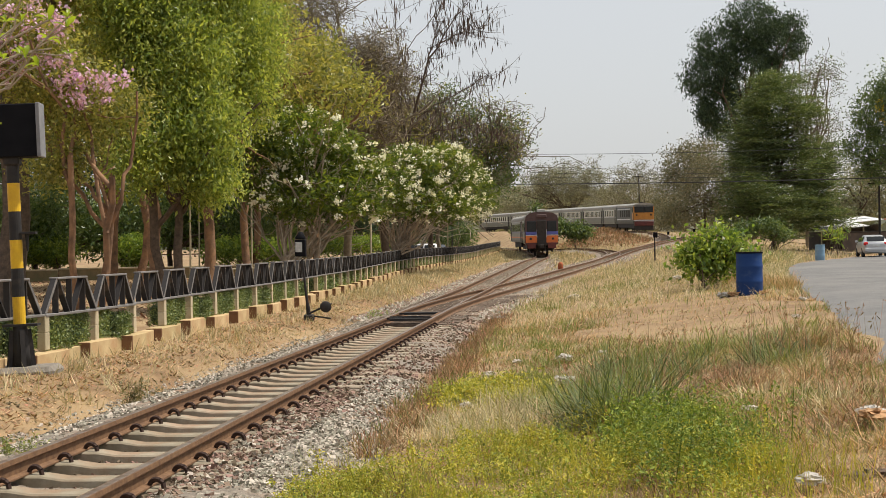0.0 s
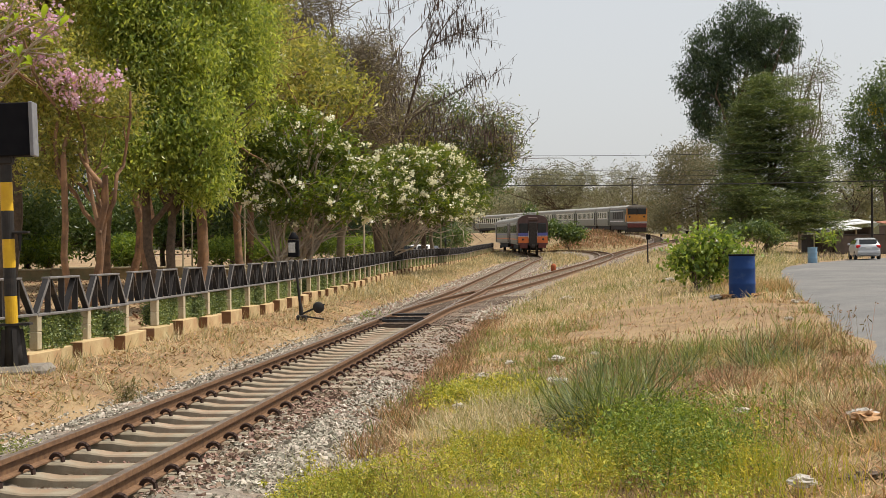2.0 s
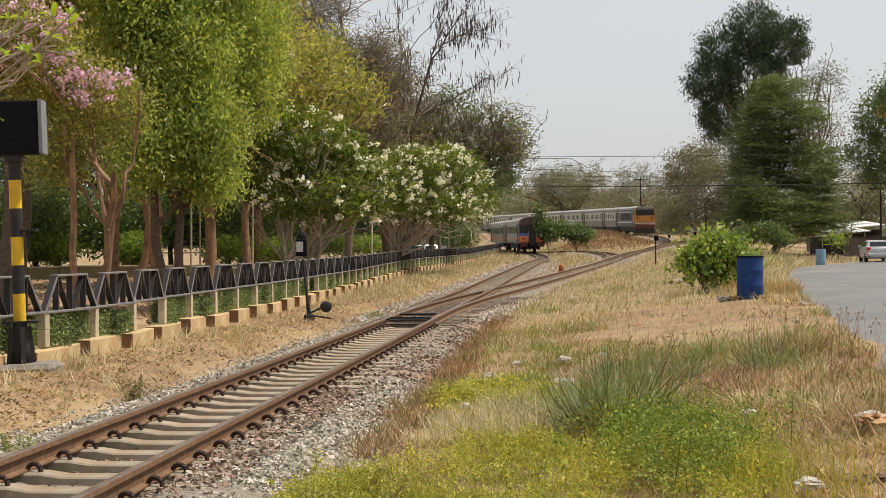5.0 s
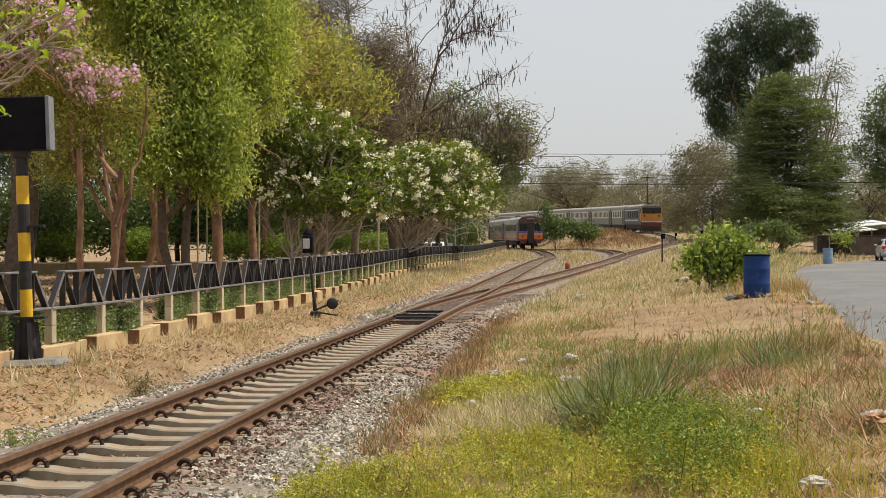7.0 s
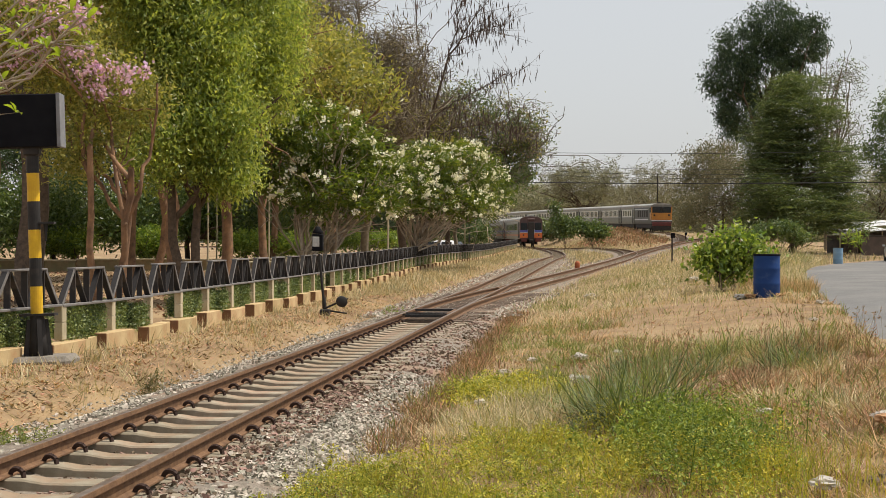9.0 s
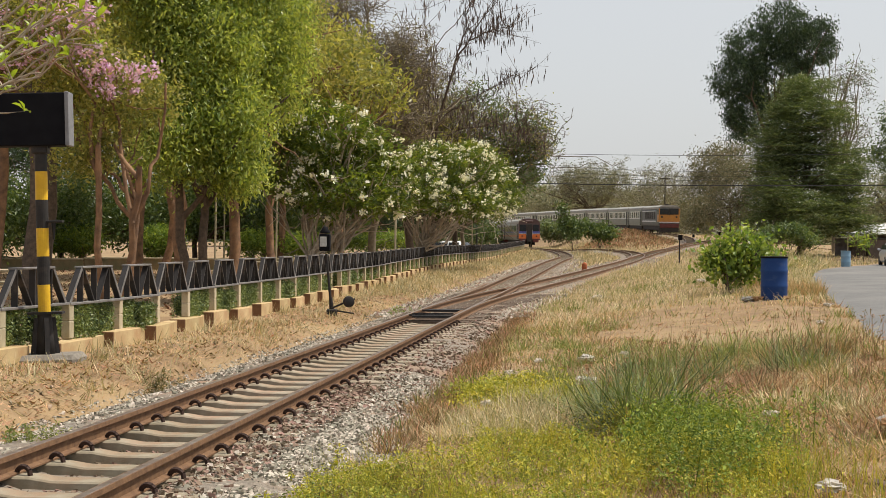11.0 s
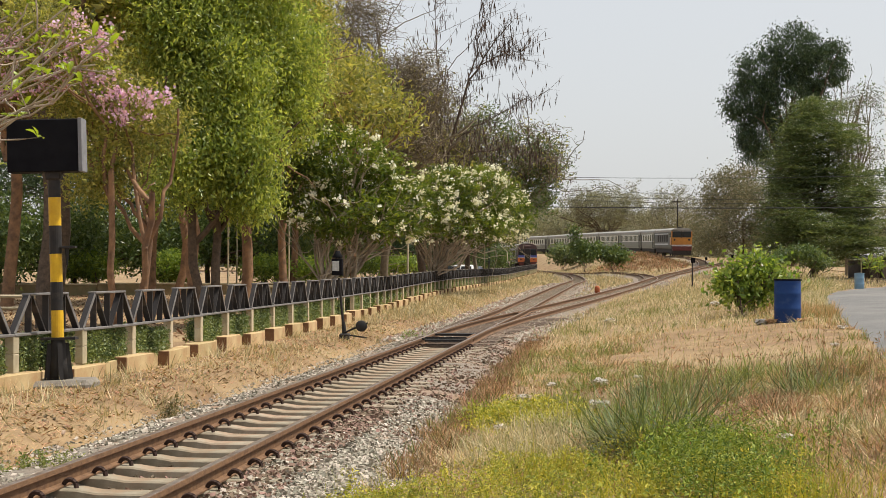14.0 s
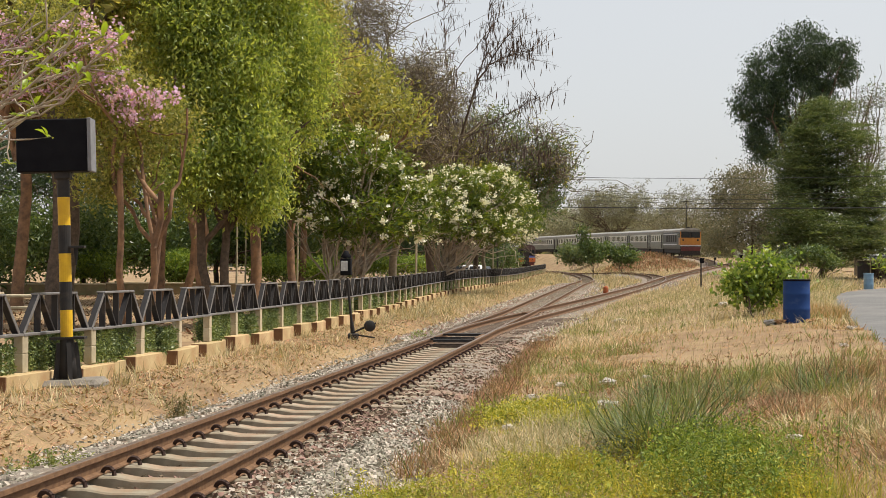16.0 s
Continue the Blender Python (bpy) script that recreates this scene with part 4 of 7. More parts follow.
tree("feathery_tree", "tall feathery green tree beside the road", (29.45, 125.00),
     [((29.9, 125.00, 12.9), (3.3, 3.6, 2.7)), ((27.6, 125.00, 10.0), (2.5, 3.5, 2.7)), ((30.9, 125.00, 8.4), (3.7, 3.8, 3.2)), ((26.7, 122.00, 5.6), (2.5, 3.4, 2.7)), ((29.5, 120.00, 3.9), (3.9, 3.6, 2.2)), ((32.4, 122.00, 6.0), (2.0, 3.2, 3.4)), ((29.7, 126.00, 15.4), (2.1, 2.3, 1.4)), ((26.2, 123.00, 8.3), (1.1, 1.8, 0.9)), ((34.1, 123.00, 8.8), (0.9, 1.6, 1.6)), ((32.9, 126.00, 13.0), (1.3, 1.7, 1.3)), ((24.9, 121.00, 3.4), (1.1, 1.8, 1.1)), ((28.0, 125.00, 13.4), (1.1, 1.7, 1.0)), ((31.9, 127.00, 16.0), (0.8, 1.2, 0.8)), ((33.5, 120.00, 3.3), (1.1, 1.8, 1.1))],
     LEAF_FEATHER, BARK, 0.35, 2000, 48, 0.62, 0.30, 361, fork=0.35, flat=0.75, aspect=3.4, shell=0.35, layer=0.16)
bare_tree((34.55, 133.00), [((34.28, 131.00, 15.46), (1.84, 2.50, 3.16)), ((36.15, 131.00, 17.01), (1.58, 2.00, 2.37)), ((35.27, 131.00, 11.75), (2.11, 2.50, 3.16))], 371, 90, 0.2, "half-bare tree rising out of the green crown", leafy=1500, leafmat=LEAF_FEATHER)
tree("roadside_tree", "green roadside tree with a few yellow blossoms", (35.65, 110.00),
     [((34.51, 110.00, 11.34), (2.21, 3.00, 2.21)), ((33.58, 110.00, 8.70), (2.21, 2.50, 1.55)), ((36.31, 110.00, 13.07), (2.65, 3.00, 2.65)), ((34.43, 110.00, 6.91), (1.77, 2.00, 1.33))], LEAF_MID, BARK, 0.3, 620, 26, 0.4, 0.26, 381)
pts = crown_points([((34.29, 109.00, 11.68), (0.61, 0.60, 0.53)), ((34.44, 109.00, 10.58), (0.44, 0.50, 0.35))], 24, 18, 0.12, 387)
ob = arrays("yellow_blossom", *leaf_arrays(pts, 0.16, 1.2, seed=388), PETAL_YELLOW, bpy.data.objects["roadside_tree"], "hanging yellow blossom")
ob.matrix_parent_inverse = bpy.data.objects["roadside_tree"].matrix_basis.inverted()
tree("hill_trees", "hazy green trees beyond the houses", (56.23, 190.00), [((56.36, 190.00, 7.92), (3.06, 6.00, 3.82)), ((60.20, 190.00, 8.61), (3.82, 6.00, 4.58)), ((53.25, 190.00, 4.91), (3.82, 5.00, 1.91))], LEAF_HAZED, BARK, 0.3, 420, 24, 0.7, 0.45, 391)


def shrub(name, label, base, lumps, mat, n, seed, size, per=16, spread=0.1, **kw):
    return tree(name, label, base, lumps, mat, BARK, 0.02, n, per, spread, size, seed, fork=0.12, stems=3, n_limbs=12, twigs=0, category="shrub", shell=0.25, **kw)


shrub("broadleaf_shrub", "bright green broad-leaved shrub beside the blue drum", (7.11, 37.00), [((7.11, 37.00, 1.22), (0.76, 0.60, 0.42)), ((7.11, 37.00, 0.82), (0.66, 0.55, 0.30)), ((6.56, 37.00, 1.12), (0.42, 0.50, 0.37)), ((7.68, 37.00, 1.17), (0.42, 0.50, 0.37)), ((7.24, 37.00, 1.63), (0.37, 0.40, 0.21))], LEAF_BUSH, 190, 401, 0.16, aspect=1.7, spread=0.2, droop=0.4)
shrub("broadleaf_shrub", "green shrub on the bank below the coaches", (14.11, 150.00), [((14.15, 150.00, 2.97), (1.21, 1.30, 0.84)), ((12.59, 150.00, 3.30), (0.60, 0.80, 0.97)), ((15.17, 150.00, 2.71), (0.72, 0.80, 0.60))], LEAF_MID, 170, 411, 0.36, spread=0.3, aspect=1.9)
shrub("broadleaf_shrub", "tall green shrub on the bank beside the siding", (11.1, 149.00), [((11.2, 149.00, 3.1), (1.35, 1.2, 1.0)), ((10.3, 149.00, 3.9), (0.7, 0.8, 0.9)), ((10.0, 149.0, 5.2), (0.3, 0.4, 0.9))], LEAF_MID, 190, 415, 0.30, spread=0.28, aspect=1.9)
shrub("broadleaf_shrub", "low green shrub under the feathery tree", (21.62, 95.00), [((21.65, 95.00, 2.41), (1.45, 1.50, 0.53)), ((20.11, 95.00, 2.13), (0.96, 1.20, 0.53)), ((22.98, 95.00, 1.89), (0.96, 1.00, 0.38))], LEAF_MID, 220, 421, 0.25, spread=0.25)
shrub("banana_plant", "clump of long-leaved green plants beside the shed", (29.02, 104.00), [((29.04, 104.00, 1.74), (0.92, 0.90, 0.67))], LEAF_BUSH, 34, 441, 0.6, spread=0.2, per=4, aspect=5, droop=-0.5)
shrub("scrub", "pale green scrub below the siding", (12.0, 200.00), [((11.6, 200.00, 3.6), (2.0, 3.00, 1.4)), ((13.6, 200.00, 3.3), (1.8, 2.50, 1.1))], LEAF_FEATHER, 150, 451, 0.5, spread=0.4)
shrub("scrub", "dense green scrub on the inside of the curve", (2.6, 198.0), [((2.4, 198.0, 3.2), (2.0, 3.0, 2.0)), ((0.2, 202.0, 3.0), (1.8, 3.0, 1.8)), ((4.0, 203.0, 2.6), (0.9, 1.5, 1.4))], LEAF_MID, 220, 457, 0.42, spread=0.4)
for i, lumps in enumerate(([((-11.72, 76.00, 1.5), (1.3, 1.50, 0.6)), ((-9.60, 78.00, 1.4), (1.3, 1.50, 0.55))], [((-20.5, 73.00, 1.5), (1.4, 1.50, 0.65))], [((-16.2, 74.0, 1.5), (1.2, 1.4, 0.8))], [((-8.55, 95.00, 1.67), (2.29, 2.00, 0.61)), ((-6.07, 105.00, 1.77), (2.11, 2.00, 0.59))])):
    c = lumps[0][0]
    shrub("undergrowth", "low green undergrowth among the park trees", (c[0], c[1]), lumps, LEAF_BUSH, 330, 460 + 7 * i, 0.22, spread=0.22, per=18)
tree("roadside_tree", "green tree on the far side of the road", (33.0, 73.0), [((33.0, 73, 8.5), (3.4, 3.4, 2.4)), ((31, 74, 7.5), (2.4, 2.4, 1.8))], LEAF_MID, BARK, 0.25, 260, 26, 0.4, 0.26, 489)
# foreground frangipani twigs that hang in from the side
near = tagged(empty("near_branch"), "near frangipani branch with pale stems and sunlit leaves", "tree branch")
paths, tips = [], []
for i, (a, b) in enumerate((
        ((-4.25, 9.50, 1.90), (-2.50, 9.00, 2.91)), ((-4.25, 9.50, 1.90), (-2.43, 9.20, 2.96)), ((-4.25, 9.50, 1.90), (-2.67, 9.00, 2.64)), ((-4.25, 9.50, 1.90), (-2.87, 9.40, 2.55)), ((-4.25, 9.50, 1.90), (-2.71, 8.80, 2.87)),
        ((-4.25, 9.50, 1.90), (-2.97, 8.60, 2.29)), ((-4.25, 9.50, 1.90), (-3.13, 9.20, 3.05)), ((-4.25, 9.50, 1.90), (-2.72, 9.20, 3.15)), ((-4.25, 9.50, 1.90), (-3.10, 9.20, 2.60)), ((-4.25, 9.50, 1.90), (-3.26, 9.00, 2.27)),
        ((-4.3, 9.6, 2.1), (-2.78, 9.3, 2.74)), ((-4.3, 9.6, 2.1), (-2.62, 9.5, 2.80)), ((-4.3, 9.6, 2.1), (-2.95, 9.1, 2.80)), ((-4.3, 9.6, 2.1), (-3.02, 9.3, 2.45)), ((-4.3, 9.6, 2.1), (-2.85, 9.6, 3.0)), ((-4.3, 9.6, 2.3), (-3.2, 9.4, 2.85)), ((-4.3, 9.6, 2.3), (-3.05, 9.5, 3.1)), ((-4.3, 9.6, 1.8), (-3.12, 9.0, 2.20)))):
    paths.append(wander(a, b, 0.013, 0.006, 500 + i, k=9, bend=0.06))
    tips.append(b)
    p = paths[-1][0]
    for j in (5, 6, 7):
        d = np.random.default_rng(520 + 9 * i + j).normal(size=3) * 0.12 + (p[-1] - p[0]) * 0.09
        paths.append(wander(p[j], p[j] + d, 0.006, 0.0045, 540 + 3 * i + j, k=4))
        tips.append(tuple(p[j] + d))
arrays("stem", *tube_arrays(paths, 7), PALEBARK, near, smooth=True)
bm = bmesh.new()
prof = ((0.0, 0.004), (0.15, 0.03), (0.45, 0.062), (0.75, 0.045), (1.0, 0.0))
rows_ = [[bm.verts.new((sx * w * 0.52, t * 0.17, 0.02 * math.sin(t * 3) + abs(sx) * w * 0.25)) for sx in (-1, 0, 1)] for t, w in prof]
for a_, b_ in zip(rows_, rows_[1:]):
    for i in (0, 1):
        f = bm.faces.new((a_[i], a_[i + 1], b_[i + 1], b_[i]))
        f.smooth = True
r_ = np.random.default_rng(570)
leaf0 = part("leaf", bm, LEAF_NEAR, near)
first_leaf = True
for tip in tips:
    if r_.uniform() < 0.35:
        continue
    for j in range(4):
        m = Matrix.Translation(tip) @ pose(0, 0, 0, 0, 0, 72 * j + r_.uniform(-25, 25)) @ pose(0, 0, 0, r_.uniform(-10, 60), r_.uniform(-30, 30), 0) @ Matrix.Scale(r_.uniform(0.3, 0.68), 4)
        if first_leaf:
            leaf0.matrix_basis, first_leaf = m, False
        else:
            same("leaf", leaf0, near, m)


FOOTING = material("grimy concrete", (0.25, 0.225, 0.19), (0.17, 0.15, 0.125), scale=6, rough=0.95, bump=0.6, bump_scale=24)


# ---- signal with a black indicator box on a banded post ----
def signal_post():
    th = tagged(empty("signal_post", Matrix.Translation((-5.36, 17.8, gz(-5.36, 17.8))) @ pose(0, 0, 0, 0, -1.6, 4)), "black and yellow banded signal post with a black indicator box", "railway signal")
    bm = bmesh.new()
    box(bm, (0.04, 0, 0.0), (0.85, 0.7, 0.2), bevel=0.06)
    part("footing", bm, FOOTING, th, "cracked concrete footing")
    bm = bmesh.new()
    lathe(bm, [(0.0, 0.08), (0.13, 0.08), (0.11, 0.3), (0.095, 0.55), (0.085, 0.62)], 16)
    for a in range(4):
        bar(bm, (0.15 * math.cos(a * 1.571 + 0.4), 0.15 * math.sin(a * 1.571 + 0.4), 0.08), (0.10 * math.cos(a * 1.571 + 0.4), 0.10 * math.sin(a * 1.571 + 0.4), 0.56), 0.06, 0.06)
    box(bm, (0.02, 0, 0.62), (0.44, 0.2, 0.03))
    part("base_casting", bm, BLACKPAINT, th)
    for i in range(7):
        z0 = 0.62 + 0.36 * i
        bm = bmesh.new()
        rod(bm, (0, 0, z0), (0, 0, z0 + 0.36), 0.078, n=20)
        part("band", bm, YELLOW if i in (0, 2, 4) else BLACKPAINT, th, "yellow painted band" if i in (0, 2, 4) else "black painted band")
    bm = bmesh.new()
    box(bm, (0.16, 0, 1.78), (0.2, 0.12, 0.03), bevel=0.004)
    rod(bm, (0.14, 0, 1.78), (0.14, 0, 1.55), 0.03, 0.012, n=8)
    part("step_bracket", bm, BLACKPAINT, th)
    bm = bmesh.new()
    for dx in (-0.1, 0.0, 0.1):
        rod(bm, (dx, 0, 2.72), (dx, 0, 2.9), 0.014, n=6)
    box(bm, (0, 0, 2.70), (0.2, 0.2, 0.12), bevel=0.02)
    part("neck", bm, BLACKPAINT, th)
    bm = bmesh.new()
    box(bm, (-0.10, 0, 3.075), (0.90, 0.30, 0.67), bevel=0.012)
    part("indicator_box", bm, DEEPBLACK, th, "matt black indicator box")
    # The visor's grey paints sunlight on the right edge of the black box.
    bm = bmesh.new()
    box(bm, (0.375, -0.03, 3.075), (0.05, 0.3, 0.68), bevel=0.006)
    part("visor", bm, GREYEDGE, th, "grey sheet-metal visor edge")


signal_post()


def points_lever():
    x, y = -3.0, 31.2
    th = tagged(empty("points_lever", Matrix.Translation((x, y, gz(x, y)))), "black points indicator with a lantern and a weighted lever", "points lever")
    bm = bmesh.new()
    rod(bm, (0, 0, 0), (-0.13, 0, 1.35), 0.032, 0.026, n=10)
    box(bm, (0, 0, 0.05), (0.22, 0.3, 0.14), bevel=0.02)
    rod(bm, (0, 0, 0.06), (-0.03, 0, 0.38), 0.055, 0.04, n=10)
    part("stand", bm, BLACKPAINT, th)
    bm = bmesh.new()
    box(bm, (-0.16, 0, 1.60), (0.24, 0.22, 0.38), pose(0, 0, 0), bevel=0.02)
    lathe(bm, [(0.11, 1.80), (0.12, 1.83), (0.07, 1.9), (0.05, 1.95), (0.0, 1.96)], 12, pose(-0.16, 0, 0))
    lantern = part("lantern", bm, DEEPBLACK, th)
    bm = bmesh.new()
    box(bm, (-0.19, -0.125, 1.62), (0.15, 0.012, 0.22), bevel=0.003)
    part("lens_panel", bm, material("milky lens", (0.5, 0.5, 0.48), (0.36, 0.36, 0.35), scale=20, rough=0.4), lantern, "milky white lens panel")
    bm = bmesh.new()
    rod(bm, (0.0, -0.05, 0.14), (0.36, -0.1, 0.30), 0.022, n=8)
    rod(bm, (0.0, -0.05, 0.10), (0.50, -0.1, 0.03), 0.018, n=8)
    rod(bm, (0.40, -0.06, 0.30), (0.52, -0.12, 0.36), 0.016, n=8)
    part("lever_arm", bm, BLACKPAINT, th)
    bm = bmesh.new()
    lathe(bm, [(0.0, -0.06), (0.10, -0.06), (0.125, -0.04), (0.125, 0.04), (0.10, 0.06), (0.0, 0.06)], 20, pose(0.38, -0.1, 0.29, 90, 0, 12))
    part("weight", bm, BLACKPAINT, th, "round black counterweight")


points_lever()


def drum(name, label, x, y, mat, h=0.98, r=0.292):
    th = tagged(empty(name, Matrix.Translation((x, y, gz(x, y) - 0.01))), label, "drum")
    bm = bmesh.new()
    pr = [(0.0, 0.01), (r * 0.9, 0.0), (r * 0.97, 0.02), (r, 0.05)]
    for z, b in ((0.28, 0.0), (0.30, 0.006), (0.34, 0.006), (0.36, 0.0), (0.62, 0.0), (0.64, 0.006), (0.68, 0.006), (0.70, 0.0), (0.88, -0.002)):
        pr.append((r + b, z * h / 0.98))
    pr += [(r, h - 0.04), (r - 0.01, h - 0.02)]
    lathe(bm, pr, 36)
    lathe(bm, [(r - 0.01, h - 0.02), (r - 0.025, h - 0.05), (r - 0.03, 0.1), (0, 0.08)], 36)
    part("barrel", bm, mat, th)
    bm = bmesh.new()
    lathe(bm, [(r - 0.012, h - 0.02), (r + 0.016, h - 0.03), (r + 0.018, h), (r - 0.006, h + 0.006), (r - 0.018, h - 0.012)], 36)
    part("rim", bm, DEEPBLACK if mat is BLUE else mat, th, "dark rim band")
    return th


drum("blue_drum", "open blue plastic drum standing on bare soil", 6.88, 31.6, BLUE)
dx, dy, _ = (23.06, 86.00, 0.77)
drum("pale_drum", "pale blue plastic drum at the road's edge", dx, dy, PALEBLUE)


def marker_stump():
    x, y, _ = (6.34, 76.00, 0.32)
    th = tagged(empty("marker_post", Matrix.Translation((x, y, gz(x, y)))), "short round-topped orange marker post beside the track", "marker post")
    bm = bmesh.new()
    lathe(bm, [(0.0, 0), (0.14, 0), (0.14, 0.42), (0.12, 0.5), (0.07, 0.55), (0, 0.57)], 14)
    part("post", bm, REDSTUMP, th)
    bm = bmesh.new()
    box(bm, (-0.25, -0.1, 0.06), (0.34, 0.26, 0.14), bevel=0.04)
    part("stone_block", bm, POSTMAT, th, "whitewashed stone block")


marker_stump()


def small_signal(px):
    x, y, h = px
    th = tagged(empty("ground_signal", Matrix.Translation((x, y, gz(x, y)))), "slim black points indicator on a post", "railway signal", "points indicators")
    bm = bmesh.new()
    rod(bm, (0, 0, 0), (0, 0, h - 0.2), 0.05, 0.04, n=8)
    part("post", bm, BLACKPAINT, th)
    bm = bmesh.new()
    box(bm, (0.05, 0, h - 0.2), (0.26, 0.2, 0.34), bevel=0.03)
    part("head", bm, DEEPBLACK, th)


(x, y, z) = (13.26, 88.00, 0.68)
small_signal((x, y, 2.0))
(x, y, z) = (26.81, 150.00, 2.39)
small_signal((x, y, 1.7))
(x, y, z) = (26.44, 165.00, 2.67)
small_signal((x, y, 0.9))


# ---- trains ----
COACH = material("pale green grey coach paint", (0.26, 0.265, 0.215), (0.19, 0.195, 0.16), scale=1.5, rough=0.5, color3=(0.25, 0.23, 0.18), scale3=0.8, mix3=0.25)
CREAMBAND = material("cream coach band", (0.62, 0.60, 0.52), (0.52, 0.50, 0.42), scale=2, rough=0.5)
COACH_LOW = material("grey coach lower paint", (0.20, 0.20, 0.16), (0.15, 0.15, 0.12), scale=1.5, rough=0.5)
ROOF = material("dusty grey roof", (0.34, 0.33, 0.30), (0.24, 0.23, 0.21), scale=2, rough=0.7)
LOCOYELLOW = material("yellow locomotive paint", (0.46, 0.20, 0.03), (0.36, 0.15, 0.025), scale=2, rough=0.45, spec=0.5)
LOCORED = material("dull red locomotive paint", (0.13, 0.034, 0.028), (0.085, 0.026, 0.024), scale=3, rough=0.5)
LOCOBLUE = material("dark blue grey locomotive paint", (0.085, 0.088, 0.078), (0.055, 0.058, 0.052), scale=2, rough=0.5)
UNDER = material("sooty underframe", (0.05, 0.042, 0.037), (0.03, 0.026, 0.024), scale=5, rough=0.85)
DARKGLASS = material("dark window glass", (0.02, 0.023, 0.026), (0.03, 0.033, 0.036), scale=2, rough=0.15, spec=0.25)
ORANGE = material("orange railcar paint", (0.66, 0.17, 0.035), (0.54, 0.13, 0.03), scale=2, rough=0.42, spec=0.5)
PURPLE = material("blue violet railcar band", (0.11, 0.13, 0.40), (0.09, 0.10, 0.32), scale=2, rough=0.42)
SILVER = material("ribbed stainless side", (0.25, 0.245, 0.225), (0.18, 0.175, 0.16), scale=2, rough=0.4, metal=0.5)
MAROON = material("dull dark railcar end", (0.11, 0.065, 0.06), (0.075, 0.045, 0.042), scale=3, rough=0.5)
WHITELINE = material("white line paint", (0.62, 0.62, 0.62), (0.5, 0.5, 0.5), scale=3, rough=0.5)


def body_shell(w, l, z0, z1, crown):
    """A coach body: upright sides, curved roof; its end at y = 0."""
    bm = bmesh.new()
    h = w / 2
    pr = [(-h * 0.98, z0), (-h, z0 + 0.2), (-h, z1 - crown), (-h * 0.93, z1 - crown * 0.5), (-h * 0.7, z1 - crown * 0.16), (-h * 0.35, z1 - 0.02), (0, z1)]
    pr = pr + [(-x, z) for x, z in pr[-2::-1]]
    a = [bm.verts.new((x, 0, z)) for x, z in pr]
    b = [bm.verts.new((x, l, z)) for x, z in pr]
    for i in range(len(pr)):
        j = (i + 1) % len(pr)
        bm.faces.new((a[i], b[i], b[j], a[j]))
    bm.faces.new(a[::-1])
    bm.faces.new(b)
    bmesh.ops.recalc_face_normals(bm, faces=bm.faces)
    return bm


def bogie(parent, y):
    bm = bmesh.new()
    box(bm, (-0.95, y, 0.5), (0.12, 2.6, 0.35), bevel=0.05)
    box(bm, (0.95, y, 0.5), (0.12, 2.6, 0.35), bevel=0.05)
    box(bm, (0, y, 0.55), (1.8, 0.5, 0.25))
    ob = part("bogie", bm, UNDER, parent)
    for dy in (-0.9, 0.9):
        for sx in (-0.535, 0.535):
            bm = bmesh.new()
            lathe(bm, [(0, -0.06), (0.42, -0.06), (0.42, 0.04), (0.38, 0.06), (0, 0.06)], 20, pose(sx, y + dy, 0.42, 0, 90, 0))
            part("wheel", bm, UNDER, ob)


def slots(parent, side, ys_, z, w, h, mat, name="window", proud=0.012, depth=0.05):
    bm0 = None
    for y in ys_:
        m = pose(side, y, z)
        if bm0 is None:
            bm = bmesh.new()
            box(bm, (0, 0, 0), (depth, w, h), bevel=0.01)
            bm0 = part(name, bm, mat, parent)
            bm0.matrix_basis = m
        else:
            same(name, bm0, parent, m)


def coach(m, l, label, mats, n_win, roof=ROOF, w=2.75):
    th = tagged(empty("coach", m), label, "train coach", "coaches of the standing train")
    part("body", body_shell(w, l, 1.0, 3.75, 0.62), mats[0], th)
    bm = body_shell(w + 0.05, l + 0.04, 3.2, 3.79, 0.56)
    bmesh.ops.translate(bm, vec=(0, -0.02, 0), verts=bm.verts)
    part("roof", bm, roof, th, "dusty grey rounded roof")
    for s in (-1, 1):
        bm = bmesh.new()
        box(bm, (s * (w / 2 + 0.008), l / 2, 1.55), (0.03, l - 0.2, 0.75), bevel=0.005)
        part("lower_panel", bm, mats[1], th)
        bm = bmesh.new()
        box(bm, (s * (w / 2 + 0.012), l / 2, 1.98), (0.03, l - 0.2, 0.07))
        part("waist_line", bm, WHITELINE, th)
        bm = bmesh.new()
        box(bm, (s * (w / 2 + 0.004), l / 2, 2.52), (0.03, l - 3.4, 1.0), bevel=0.005)
        part("window_band", bm, CREAMBAND, th, "cream window band")
        pitch = (l - 4.0) / n_win
        slots(th, s * (w / 2 + 0.012), [2.0 + pitch * (i + 0.5) for i in range(n_win)], 2.5, pitch * 0.55, 0.8, DARKGLASS)
        slots(th, s * (w / 2 + 0.004), [0.8, l - 0.8], 2.0, 0.75, 1.9, UNDER, "doorway")
    bm = bmesh.new()
    box(bm, (0, l / 2, 0.82), (2.45, l - 1.0, 0.56), bevel=0.04)
    part("underframe", bm, UNDER, th)
    bogie(th, 3.2)
    bogie(th, l - 3.2)
    bm = bmesh.new()
    box(bm, (0, -0.2, 2.0), (0.9, 0.4, 2.0), bevel=0.03)
    part("gangway", bm, UNDER, th)
    return th


